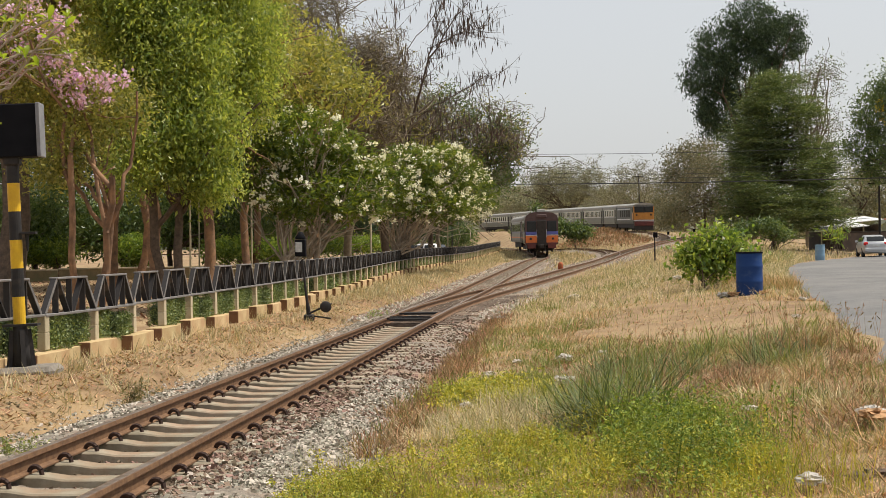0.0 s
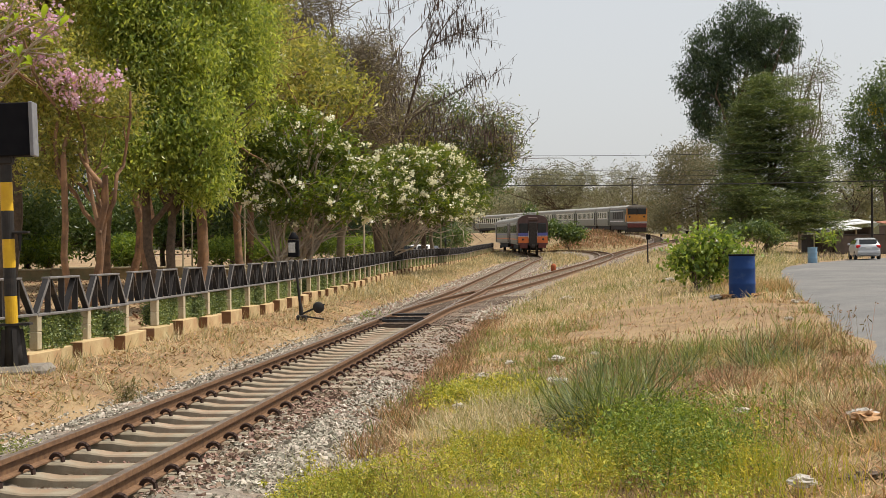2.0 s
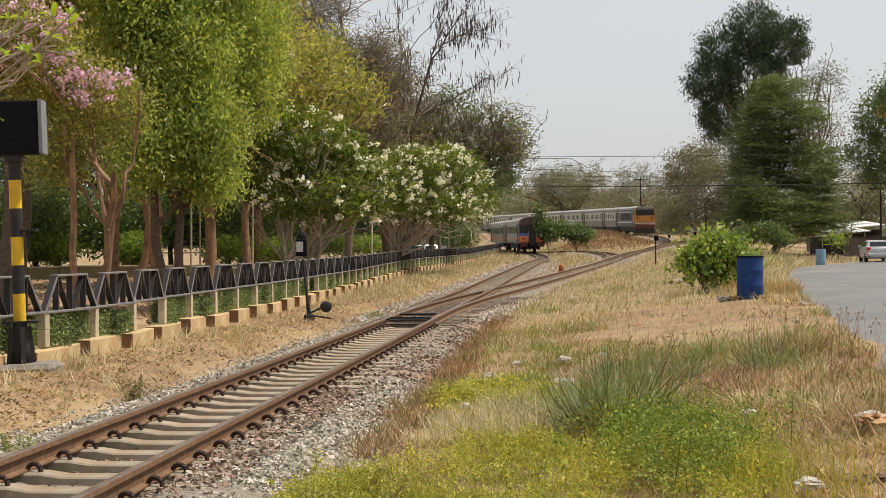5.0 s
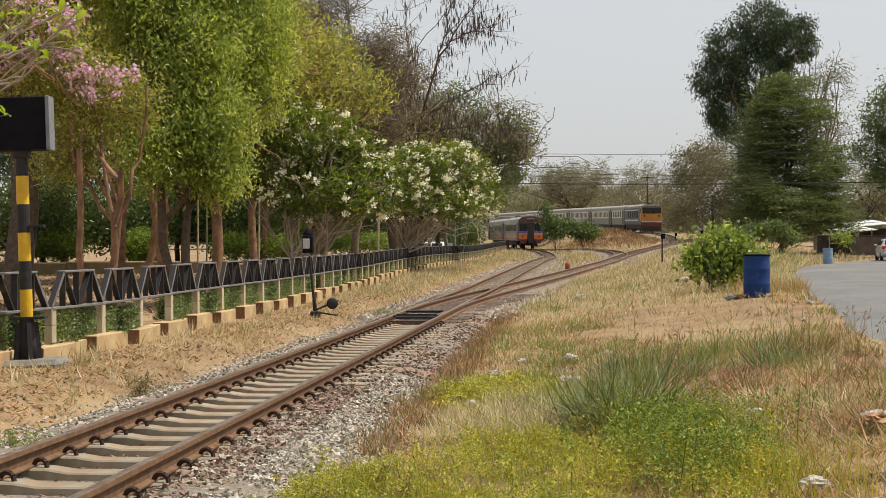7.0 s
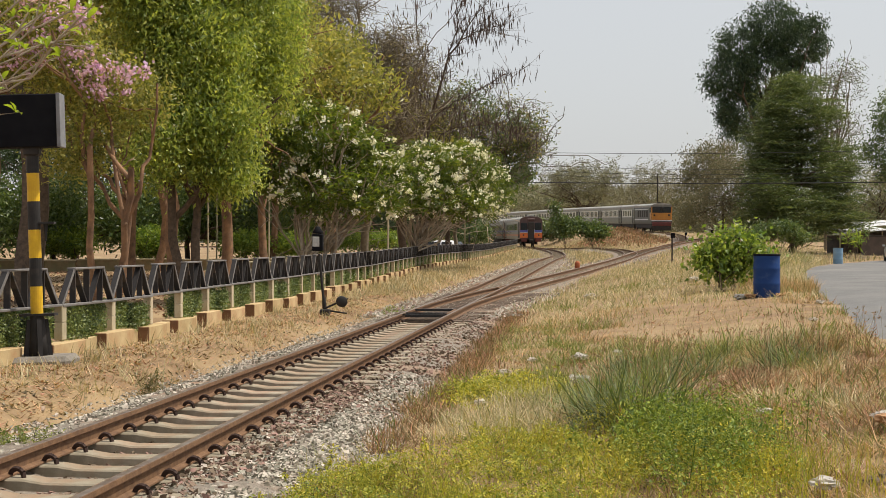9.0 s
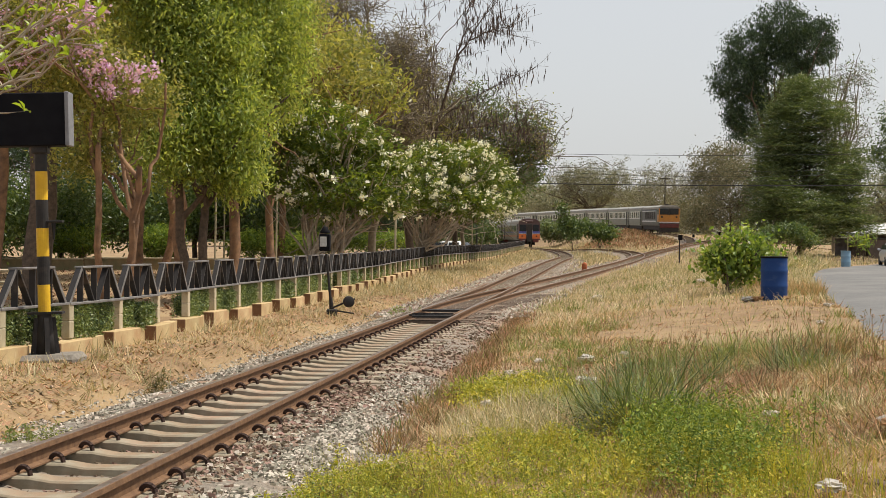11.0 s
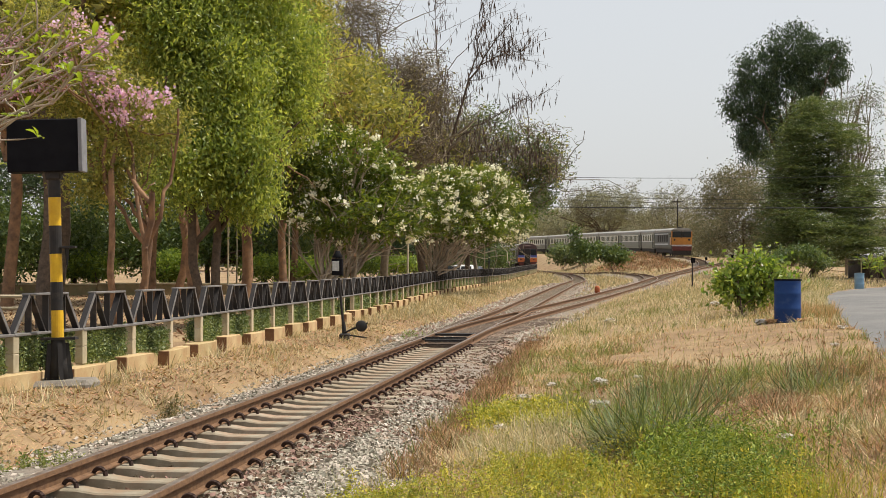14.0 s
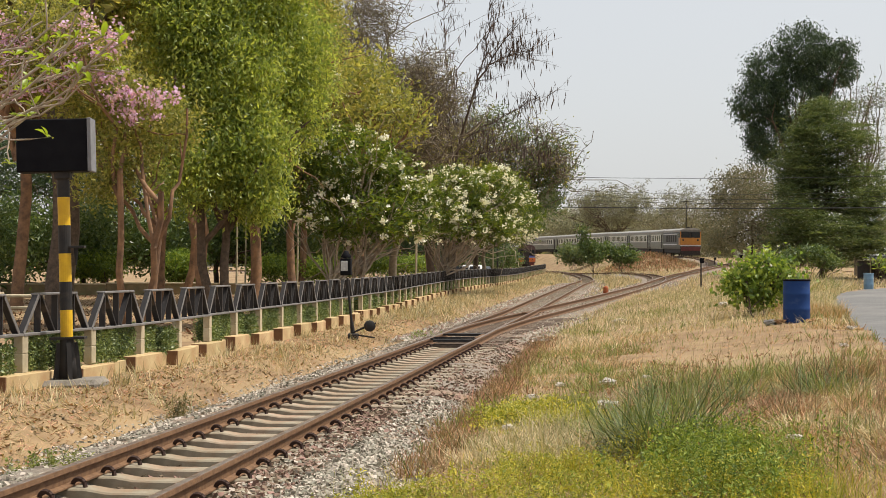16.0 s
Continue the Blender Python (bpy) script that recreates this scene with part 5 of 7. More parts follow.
def on_line(q, s, s_end):
    """A vehicle's pose with its near end at arc length s and its far end at s_end."""
    n = np.arange(len(q)) * 0.5
    a = np.array([np.interp(s, n, q[:, 0]), np.interp(s, n, q[:, 1])])
    b = np.array([np.interp(s_end, n, q[:, 0]), np.interp(s_end, n, q[:, 1])])
    za, zb = float(rail_level(*a)), float(rail_level(*b))
    d = b - a
    return Matrix.Translation((*a, za)) @ Matrix.Rotation(-math.atan2(d[0], d[1]), 4, "Z") @ Matrix.Rotation(math.atan2(zb - za, np.linalg.norm(d)), 4, "X")


def locomotive(m):
    th = tagged(empty("locomotive", m), "yellow and dark grey diesel locomotive with a red buffer beam", "locomotive")
    w, l = 2.72, 14.0
    part("body", body_shell(w, l, 1.05, 3.72, 0.75), LOCOBLUE, th, "dark blue grey body")
    bm = body_shell(w + 0.06, l + 0.05, 3.28, 3.77, 0.55)
    bmesh.ops.translate(bm, vec=(0, -0.05, 0), verts=bm.verts)
    part("roof", bm, ROOF, th, "dusty grey roof")
    bm = bmesh.new()
    box(bm, (0, -0.04, 2.02), (2.66, 0.16, 0.95), bevel=0.05)
    part("nose_panel", bm, LOCOYELLOW, th, "yellow nose panel")
    bm = bmesh.new()
    box(bm, (0, -0.03, 1.48), (2.66, 0.14, 0.14), bevel=0.02)
    part("nose_stripe", bm, WHITELINE, th, "pale stripe")
    for sx in (-0.68, 0.68):
        bm = bmesh.new()
        box(bm, (sx, -0.05, 2.88), (1.16, 0.08, 0.80), bevel=0.04)
        part("windscreen", bm, DARKGLASS, th)
    for sx in (-1.3, 0, 1.3):
        bm = bmesh.new()
        box(bm, (sx, -0.06, 2.88), (0.14 if sx else 0.12, 0.12, 0.84), bevel=0.02)
        part("pillar", bm, LOCOYELLOW if sx else UNDER, th)
    for sx in (-0.95, 0.95):
        bm = bmesh.new()
        lathe(bm, [(0, 0.0), (0.13, 0.0), (0.13, 0.06), (0, 0.08)], 16, pose(sx, -0.1, 2.2, 90, 0, 0))
        part("headlight", bm, UNDER, th)
    bm = bmesh.new()
    box(bm, (0, -0.15, 1.05), (2.5, 0.3, 0.55), bevel=0.05)
    part("buffer_beam", bm, LOCORED, th, "dull red buffer beam")
    bm = bmesh.new()
    box(bm, (0, -0.1, 0.50), (2.5, 0.24, 0.62), bevel=0.05)
    for sx in (-0.9, -0.3, 0.3, 0.9):
        box(bm, (sx, -0.22, 0.7), (0.1, 0.12, 0.5))
    part("cowcatcher", bm, UNDER, th)
    for s in (-1, 1):
        bm = bmesh.new()
        box(bm, (s * (w / 2 + 0.006), 0.55, 2.02), (0.03, 1.0, 0.95), bevel=0.01)
        part("cab_panel", bm, LOCOYELLOW, th)
        bm = bmesh.new()
        box(bm, (s * (w / 2 + 0.006), l / 2 + 1.1, 1.62), (0.03, l - 2.6, 0.16), bevel=0.01)
        part("side_stripe", bm, WHITELINE, th, "pale side stripe")
        bm = bmesh.new()
        box(bm, (s * (w / 2 + 0.006), l / 2 + 1.1, 2.98), (0.03, l - 2.6, 0.10), bevel=0.01)
        part("side_stripe", bm, WHITELINE, th, "pale side stripe")
        slots(th, s * w / 2, (0.9,), 2.85, 0.9, 0.6, DARKGLASS)
        slots(th, s * w / 2, (3.4, 5.2, 7.0, 8.8, 10.6), 2.4, 1.1, 0.9, UNDER, "grille")
    bm = bmesh.new()
    box(bm, (0, l / 2, 0.78), (2.5, 13.4, 0.64), bevel=0.06)
    part("fuel_tank", bm, UNDER, th)
    bm = bmesh.new()
    rod(bm, (0.3, 0.9, 3.7), (0.3, 0.9, 4.1), 0.05)
    box(bm, (0, 2.0, 3.85), (0.5, 0.7, 0.2), bevel=0.03)
    part("horn", bm, UNDER, th)
    bogie(th, 3.0)
    bogie(th, l - 3.0)
    return th


mq, _ = curve_through(RIGHT_LINE, 0.5)
s0 = 0.5 * int(np.argmin(np.abs(mq[:, 1] - 184)))
locomotive(on_line(mq, s0, s0 + 14))
s = s0 + 14.6
for i, (l, n, label) in enumerate(((12.5, 5, "short grey green luggage van of the standing train"), (19, 12, "pale coach with a row of dark windows"), (19, 13, "pale coach with a row of dark windows"), (19, 13, "pale coach with a row of dark windows"), (19, 13, "pale coach with a row of dark windows"), (19, 12, "pale coach with a row of dark windows"))):
    coach(on_line(mq, s, s + l), l, label, (COACH, COACH_LOW), n)
    s += l + 0.6


def railcar(label):
    """A diesel railcar whose near end has two big windows about a gangway door."""
    w, l, top = 2.8, 20.4, 3.78
    th = tagged(empty("railcar"), label, "railcar", "cars of the moving railcar set")
    part("body", body_shell(w, l, 1.0, top, 0.72), SILVER, th)
    bm = body_shell(w + 0.05, l, 3.15, top + 0.04, 0.64)
    part("roof", bm, ROOF, th, "dusty grey roof")
    bm = body_shell(w + 0.03, 0.5, 0.98, top + 0.02, 0.70)
    bmesh.ops.translate(bm, vec=(0, -0.03, 0), verts=bm.verts)
    end = part("end_wall", bm, MAROON, th, "dull dark brown end wall")
    for sx in (-0.86, 0.86):
        bm = bmesh.new()
        box(bm, (sx, -0.06, 2.55), (0.80, 0.07, 0.92), bevel=0.04)
        part("end_window", bm, DARKGLASS, th)
        for zz, hh, mat, nm in ((1.98, 0.26, PURPLE, "blue_band"), (1.80, 0.06, WHITELINE, "white_band"), (1.46, 0.60, ORANGE, "orange_panel")):
            bm = bmesh.new()
            box(bm, (sx * 1.02, -0.05, zz), (0.98, 0.07, hh), bevel=0.012)
            part(nm, bm, mat, th)
        bm = bmesh.new()
        box(bm, (sx * 1.0, -0.10, 0.92), (0.72, 0.16, 0.50), bevel=0.03)
        part("skirt", bm, LOCORED, th, "dull red skirt")
        bm = bmesh.new()
        lathe(bm, [(0, 0), (0.1, 0), (0.1, 0.05), (0, 0.06)], 14, pose(sx * 1.1, -0.09, 1.5, 90, 0, 0))
        part("tail_light", bm, UNDER, th)
        bm = bmesh.new()
        bar(bm, (sx * 0.47, -0.12, 1.6), (sx * 0.47, -0.12, 2.3), 0.03, 0.03)
        part("handrail", bm, WHITELINE, th)
    bm = bmesh.new()
    box(bm, (0, -0.10, 2.0), (0.78, 0.2, 2.15), bevel=0.03)
    part("gangway_door", bm, UNDER, th, "black gangway door")
    bm = bmesh.new()
    box(bm, (0, -0.06, 3.42), (0.9, 0.14, 0.3), bevel=0.05)
    part("destination_box", bm, MAROON, th)
    bm = bmesh.new()
    box(bm, (0, -0.25, 0.85), (0.35, 0.5, 0.3), bevel=0.04)
    for sx in (-0.25, 0.28):
        rod(bm, (sx, -0.2, 1.0), (sx * 1.1, -0.22, 0.4), 0.03, n=6)
    part("coupler", bm, UNDER, th)
    for s in (-1, 1):
        slots(th, s * w / 2, [3.6 + 1.65 * i for i in range(9)], 2.5, 1.15, 0.75, DARKGLASS)
        slots(th, s * (w / 2 + 0.002), (1.6, 18.6), 2.1, 0.9, 2.0, UNDER, "doorway")
        for zz, hh, mat in ((1.98, 0.14, PURPLE), (1.5, 0.3, ORANGE)):
            bm = bmesh.new()
            box(bm, (s * (w / 2 + 0.005), l / 2, zz), (0.02, l - 0.6, hh * 0.4))
            part("side_band", bm, mat, th)
    bm = bmesh.new()
    box(bm, (0, 10, 0.8), (2.4, 11, 0.6), bevel=0.05)
    part("underframe", bm, UNDER, th)
    bm = bmesh.new()
    box(bm, (0, 1.4, 3.9), (0.7, 0.9, 0.26), bevel=0.05)
    part("roof_vent", bm, ROOF, th)
    bogie(th, 3.1)
    bogie(th, l - 3.1)
    return th


railcar_tail = railcar("orange, blue and silver railcar with a dark end, rolling away")
railcar_front = railcar("silver and orange railcar at the front of the set")


def car(label, paint):
    """A small hatchback; its own forward is +y."""
    th = tagged(empty("car"), label, "car")
    red = material("red lamp lens", (0.55, 0.03, 0.03), (0.45, 0.02, 0.02), scale=4, rough=0.2)
    tyre = material("tyre rubber", (0.03, 0.03, 0.03), (0.045, 0.042, 0.04), scale=8, rough=0.85)
    secs = [(-2.1, 0.60, 0.35, 0.80, 0.86), (-1.95, 0.78, 0.28, 1.02, 1.05), (-1.55, 0.84, 0.24, 1.02, 1.36), (-0.9, 0.85, 0.22, 1.0, 1.48), (0.0, 0.85, 0.22, 0.98, 1.49), (0.7, 0.85, 0.22, 0.97, 1.30), (1.2, 0.84, 0.24, 0.95, 0.99), (1.8, 0.80, 0.27, 0.85, 0.87), (2.1, 0.62, 0.35, 0.65, 0.68)]
    bm = bmesh.new()
    rings = []
    for y, hw, z0, zb, zt in secs:
        top = hw * (0.72 if zt - zb > 0.15 else 0.95)
        pr = [(-hw * 0.9, z0), (-hw, z0 + 0.15), (-hw, zb - 0.1), (-hw * 0.97, zb), (-top, zt - 0.05), (-top * 0.8, zt), (top * 0.8, zt), (top, zt - 0.05), (hw * 0.97, zb), (hw, zb - 0.1), (hw, z0 + 0.15), (hw * 0.9, z0)]
        rings.append([bm.verts.new((x, y, z)) for x, z in pr])
    for a, b in zip(rings, rings[1:]):
        for i in range(12):
            f = bm.faces.new((a[i], a[(i + 1) % 12], b[(i + 1) % 12], b[i]))
            f.smooth = True
    bm.faces.new(rings[0])
    bm.faces.new(rings[-1][::-1])
    bmesh.ops.recalc_face_normals(bm, faces=bm.faces)
    part("body", bm, paint, th)
    bm = bmesh.new()
    box(bm, (0, 0, 0), (1.16, 0.03, 0.40), pose(0, -1.83, 1.22, -38, 0, 0), bevel=0.012)
    part("rear_window", bm, DARKGLASS, th)
    for s in (-1, 1):
        for y0, y1 in ((-1.35, -0.45), (-0.35, 0.75)):
            bm = bmesh.new()
            box(bm, (0, 0, 0), (0.03, y1 - y0, 0.34), pose(s * 0.755, (y0 + y1) / 2, 1.2, 0, -s * 24, 0), bevel=0.012)
            part("side_window", bm, DARKGLASS, th)
        bm = bmesh.new()
        box(bm, (s * 0.66, -1.98, 0.90), (0.3, 0.2, 0.22), bevel=0.05)
        part("tail_light", bm, red, th, "red tail light")
        bm = bmesh.new()
        box(bm, (s * 0.93, 0.75, 1.05), (0.18, 0.1, 0.13), bevel=0.03)
        part("mirror", bm, paint, th)
        for y in (-1.3, 1.3):
            bm = bmesh.new()
            lathe(bm, [(0.17, -0.09), (0.29, -0.1), (0.31, -0.06), (0.31, 0.06), (0.29, 0.1), (0.17, 0.09)], 24, pose(s * 0.76, y, 0.31, 0, 90, 0))
            wheel = part("wheel", bm, tyre, th)
            bm = bmesh.new()
            lathe(bm, [(0, -0.07), (0.18, -0.08), (0.18, 0.08), (0, 0.07)], 16, pose(s * 0.76, y, 0.31, 0, 90, 0))
            part("rim", bm, GREYEDGE, wheel)
    bm = bmesh.new()
    box(bm, (0, -2.1, 0.5), (1.5, 0.12, 0.24), bevel=0.05)
    part("rear_bumper", bm, paint, th)
    bm = bmesh.new()
    box(bm, (0, -2.09, 0.76), (0.42, 0.05, 0.13), bevel=0.01)
    part("plate", bm, WHITELINE, th)
    return th


hatchback = car("silver hatchback with red tail lights on the road", material("silver car paint", (0.50, 0.51, 0.53), (0.46, 0.47, 0.49), scale=2, rough=0.28, metal=0.4, spec=0.5))
parked = car("white car parked in the shade of the park", material("white car paint", (0.7, 0.7, 0.7), (0.64, 0.64, 0.64), scale=2, rough=0.3, spec=0.5))
(x, y, z) = (-1.71, 118.00, 1.34)
parked.matrix_basis = Matrix.Translation((x, y, gz(x, y))) @ Matrix.Rotation(radians(70), 4, "Z")


# ---- grasses and weeds ----
def patchy(x, y, s, k):
    return np.sin(x * s + k) * np.sin(y * s * 0.8 + 1.7 * k) + 0.5 * np.sin(x * s * 2.3 + y * s * 1.9 + k)


def arch_arrays(base, az, th0, bend, length, width, twist, k=4):
    """Tapering blades that leave the upright by th0 and bow further by bend along their length."""
    n = len(base)
    u = np.linspace(0, 1, k)
    th = th0[:, None] + bend[:, None] * u[None]
    step = (length / (k - 1))[:, None]
    out = np.concatenate([np.zeros((n, 1)), np.cumsum(np.sin(th[:, 1:]) * step, 1)], 1)
    up = np.concatenate([np.zeros((n, 1)), np.cumsum(np.cos(th[:, 1:]) * step, 1)], 1)
    p = base[:, None] + np.stack([out * np.cos(az)[:, None], out * np.sin(az)[:, None], np.maximum(up, 0.004)], -1)
    face = az + math.pi / 2 + twist
    side = np.stack([np.cos(face), np.sin(face), 0.25 * np.sin(3 * twist)], -1)
    w = width[:, None] * (1 - 0.9 * u[None] ** 1.6)
    v = np.stack([p - side[:, None] * w[..., None], p + side[:, None] * w[..., None]], 2).reshape(-1, 3)
    i = np.arange(n)[:, None, None] * 2 * k + np.arange(k - 1)[None, :, None] * 2
    return v, (i + np.array([0, 1, 3, 2])[None, None]).reshape(-1, 4)


def blades(name, label, x, y, h, w, lean, mat, seed, droop=0.3, category="grass"):
    """Arching blades that lean together in clumps of uneven height, one joined mesh; droop over 0.35: lying flat."""
    r = np.random.default_rng(seed)
    n = len(x)
    base = np.stack([x, y, ground(x, y) - 0.008], -1)
    near = np.median(y) < 26
    sc = 1.0 if near else 0.35
    az = 3.1 * patchy(x, y, 4.3 * sc, 0.3 * (seed % 11)) + r.normal(size=n) * 1.1
    if droop > 0.35:
        th0, bend, ln = r.uniform(0.9, 1.5, n), r.uniform(-0.3, 0.5, n), h * r.uniform(0.5, 2.0, n)
    else:
        th0 = (np.abs(r.normal(size=n)) * 0.32 * lean).clip(0, 1.35)
        bend = (r.uniform(0.1, 1.1, n) * lean * 0.85).clip(0, 1.7)
        ln = h * r.uniform(0.4, 1.35, n) * (0.95 + 0.5 * patchy(x, y, 2.9 * sc, 1.0 + seed % 5)).clip(0.3, 1.7)
    v, f = arch_arrays(base, az, th0, bend, ln, w * r.uniform(0.5, 1.2, n), r.normal(size=n) * 0.9, 4 if near and droop <= 0.35 else 3)
    return tagged(arrays(name, v, f, mat), label, category, kind="stuff")


CLEAR = [(curve_through(RIGHT_LINE[:10], 1.0)[0], 1.35), (curve_through(LEFT_LINE[:9], 1.0)[0], 1.5), (curve_through(CROSS_LINE[:3], 1.0)[0], 1.4)]


def tufted(n, tufts, x0, x1, y0, y1, rad, seed, keep=None, power=1.0):
    """Points gathered in tufts over a stretch beside the track; x is measured from the track's centre line."""
    r = np.random.default_rng(seed)
    ty = y0 + (y1 - y0) * r.uniform(0, 1, tufts) ** power
    tx = near_line(ty) + r.uniform(x0, x1, tufts)
    i = r.integers(0, tufts, n)
    rr = rad * (0.6 + 0.02 * ty[i])
    x, y = tx[i] + r.normal(size=n) * rr, ty[i] + r.normal(size=n) * rr
    ok = x > near_line(y) + 0.80 if x0 > 0 else (x < near_line(y) - 1.45) | (y > 112)
    ok &= (x < np.interp(y, [p[1] for p in ROAD_EDGE], [p[0] for p in ROAD_EDGE]) + 0.15)
    bare = ((x - 4.7 - 0.06 * (y - 25)) / 2.1) ** 2 + ((y - 26.0) / 6.8) ** 2 < 1 + 0.35 * np.sin(3 * x + y)       # trodden earth by the drum
    ok &= ~bare | (r.uniform(size=n) < 0.14)
    ok &= (x - 6.7) ** 2 + ((y - 31.0) / 1.4) ** 2 > r.uniform(0.2, 1.3, n)
    for line, gap in CLEAR:
        lx = np.interp(y, line[:, 1], line[:, 0])
        ok &= ~((np.abs(x - lx) < gap) & (y > line[0, 1]) & (y < line[-1, 1]))
    if keep is not None:
        ok &= keep(x, y, r)
    return x[ok], y[ok]


def wander_near(cx, cy, rx, ry):
    def keep(x, y, r):
        return ((x - cx) / rx) ** 2 + ((y - cy) / ry) ** 2 < r.uniform(0.3, 1.15, len(x))
    return keep


# dry straw over the whole verge
x, y = tufted(62000, 3600, 1.0, 12, 7, 34, 0.13, 601, lambda x, y, r: patchy(x, y, 1.1, 0.9) > r.uniform(-1.1, 0.3, len(x)), power=1.2)
blades("dry_grass", "straw-coloured dry grass on the verge", x, y, 0.135, 0.0058, 1.6, STRAW, 602)
x, y = tufted(36000, 2600, 1.0, 12, 7, 30, 0.12, 603, lambda x, y, r: patchy(x, y, 1.3, 0.4) > -0.1, 1.2)
blades("brown_grass", "brown withered grass on the verge", x, y, 0.14, 0.0058, 1.5, STRAW_BROWN, 604)
x, y = tufted(26000, 2400, 0.9, 9, 9.5, 30, 0.12, 605, lambda x, y, r: patchy(x, y, 0.9, 2.0) > -0.2, 1.1)
blades("green_grass", "grey green grass among the straw", x, y, 0.155, 0.006, 1.1, GRASS_GREEN, 606)
# pale tall grass further back
x, y = tufted(46000, 4000, 1.7, 16, 29, 78, 0.22, 607, lambda x, y, r: (r.uniform(size=len(x)) < smooth01(24, 48, y) + 0.25), power=1.2)
blades("pale_grass", "pale yellow standing grass beside the line", x, y, 0.24, 0.0085, 1.2, STRAW_PALE, 608)
x, y = tufted(20000, 2000, 1.7, 16, 28, 70, 0.25, 609, lambda x, y, r: patchy(x, y, 0.6, 1.0) > 0.1)
blades("green_grass", "grey green grass among pale straw", x, y, 0.19, 0.010, 0.8, GRASS_GREEN, 610)
x, y = tufted(26000, 2600, 1.8, 26, 70, 185, 0.7, 611)
blades("pale_grass", "pale dry grass between the tracks far off", x, y, 0.24, 0.03, 0.6, STRAW_PALE, 612)
r_ = np.random.default_rng(590)
x, y = 18.4 + r_.normal(size=9000) * 3.0, 160 + r_.normal(size=9000) * 6.0
ok = np.min([np.hypot(x - px, y - py) for px, py in np.concatenate([curve_through(l, 2.0)[0] for l in (RIGHT_LINE, CROSS_LINE)])], axis=0) > 1.7
blades("brown_grass", "brown dry brush on the mound beside the line", x[ok], y[ok], 0.35, 0.045, 1.0, STRAW_BROWN, 591)
x, y = tufted(18000, 2000, -9.0, 3.5, 112, 200, 0.8, 592)
LEFT_FAR = curve_through(LEFT_LINE[8:], 2.0)[0]
on = np.abs(x - np.interp(y, LEFT_FAR[:, 1], LEFT_FAR[:, 0])) > 0.75
blades("pale_grass", "pale dry grass round the far end of the line", x[on], y[on], 0.3, 0.03, 0.7, STRAW_PALE, 593)
r_ = np.random.default_rng(594)
y = r_.uniform(30, 74, 15000)
x = np.interp(y, [p[1] for p in FENCE_LINE], [p[0] for p in FENCE_LINE]) - 0.6 - r_.uniform(0, 1, 15000) * (4 + 0.22 * y)
blades("leaf_litter", "brown fallen leaves on the floor of the park", x, y, 0.10, 0.035, 2.4, LITTER, 595, droop=0.38)
# litter of straw between fence and rails
x, y = tufted(40000, 2400, -3.9, -1.5, 8, 85, 0.15, 613, lambda x, y, r: x > np.interp(y, [p[1] for p in FENCE_LINE], [p[0] for p in FENCE_LINE]) + 0.25, 1.4)
blades("straw_litter", "flattened dry straw between the fence and the rails", x, y, 0.07, 0.0065, 2.4, STRAW, 614, droop=0.38)
x, y = tufted(8000, 700, -4.4, -1.8, 9, 70, 0.09, 615, lambda x, y, r: x > np.interp(y, [p[1] for p in FENCE_LINE], [p[0] for p in FENCE_LINE]) + 0.15, 1.3)
blades("dry_grass", "tufts of dry grass along the fence", x, y, 0.20, 0.006, 0.9, STRAW_PALE, 616)
x, y = tufted(17000, 2600, -3.6, -1.5, 8, 50, 0.2, 617, lambda x, y, r: x > np.interp(y, [p[1] for p in FENCE_LINE], [p[0] for p in FENCE_LINE]) + 0.25, 1.4)
blades("leaf_litter", "brown fallen leaves between the fence and the rails", x, y, 0.05, 0.018, 2.4, STRAW_BROWN, 618, droop=0.38)
x, y = tufted(16000, 1500, 4.6, 6.8, 7, 14, 0.14, 633)
blades("straw_litter", "flattened straw and dead leaves on the trodden verge", x, y, 0.07, 0.005, 2.3, STRAW, 634, droop=0.38)
x, y = tufted(24000, 1300, 1.2, 9, 8, 28, 0.16, 645)
blades("straw_litter", "matted pale straw lying on the verge", x, y, 0.12, 0.0035, 2.3, STRAW_PALE, 646, droop=0.38)
x, y = tufted(15000, 900, 4.2, 8, 8, 16, 0.16, 647)
blades("straw_litter", "matted brown straw lying on the verge", x, y, 0.13, 0.0035, 2.3, STRAW_BROWN, 648, droop=0.38)
x, y = tufted(9000, 1800, 3.0, 7.0, 7, 30, 0.25, 635)
blades("leaf_litter", "brown fallen leaves in the grass", x, y, 0.06, 0.014, 2.2, STRAW_BROWN, 636, droop=0.38)
# rust-brown weeds creeping over the ballast by the right-hand rail
x, y = (np.concatenate(p) for p in zip(tufted(16000, 900, 1.2, 2.0, 12, 36, 0.10, 619), tufted(20000, 700, 0.72, 1.05, 6, 36, 0.07, 618)))
blades("brown_weeds", "rust-brown dry weeds on the ballast", x, y, 0.15, 0.006, 1.1, STRAW_BROWN, 620)


def weeds(name, label, x, y, h, size, mat, seed, aspect=2.2):
    """Small leaves scattered through a low plant cover."""
    r = np.random.default_rng(seed)
    z = ground(x, y) + h * (0.7 + 0.45 * patchy(x, y, 3.1, 0.7) + 0.4 * patchy(x, y, 8.5, 1.9)).clip(0.12, 1.9) * r.uniform(0, 1, len(x)) ** 0.6
    return tagged(arrays(name, *leaf_arrays(np.stack([x, y, z], -1), size, aspect, flat=0.4, seed=seed + 1), mat), label, "weeds", kind="stuff")


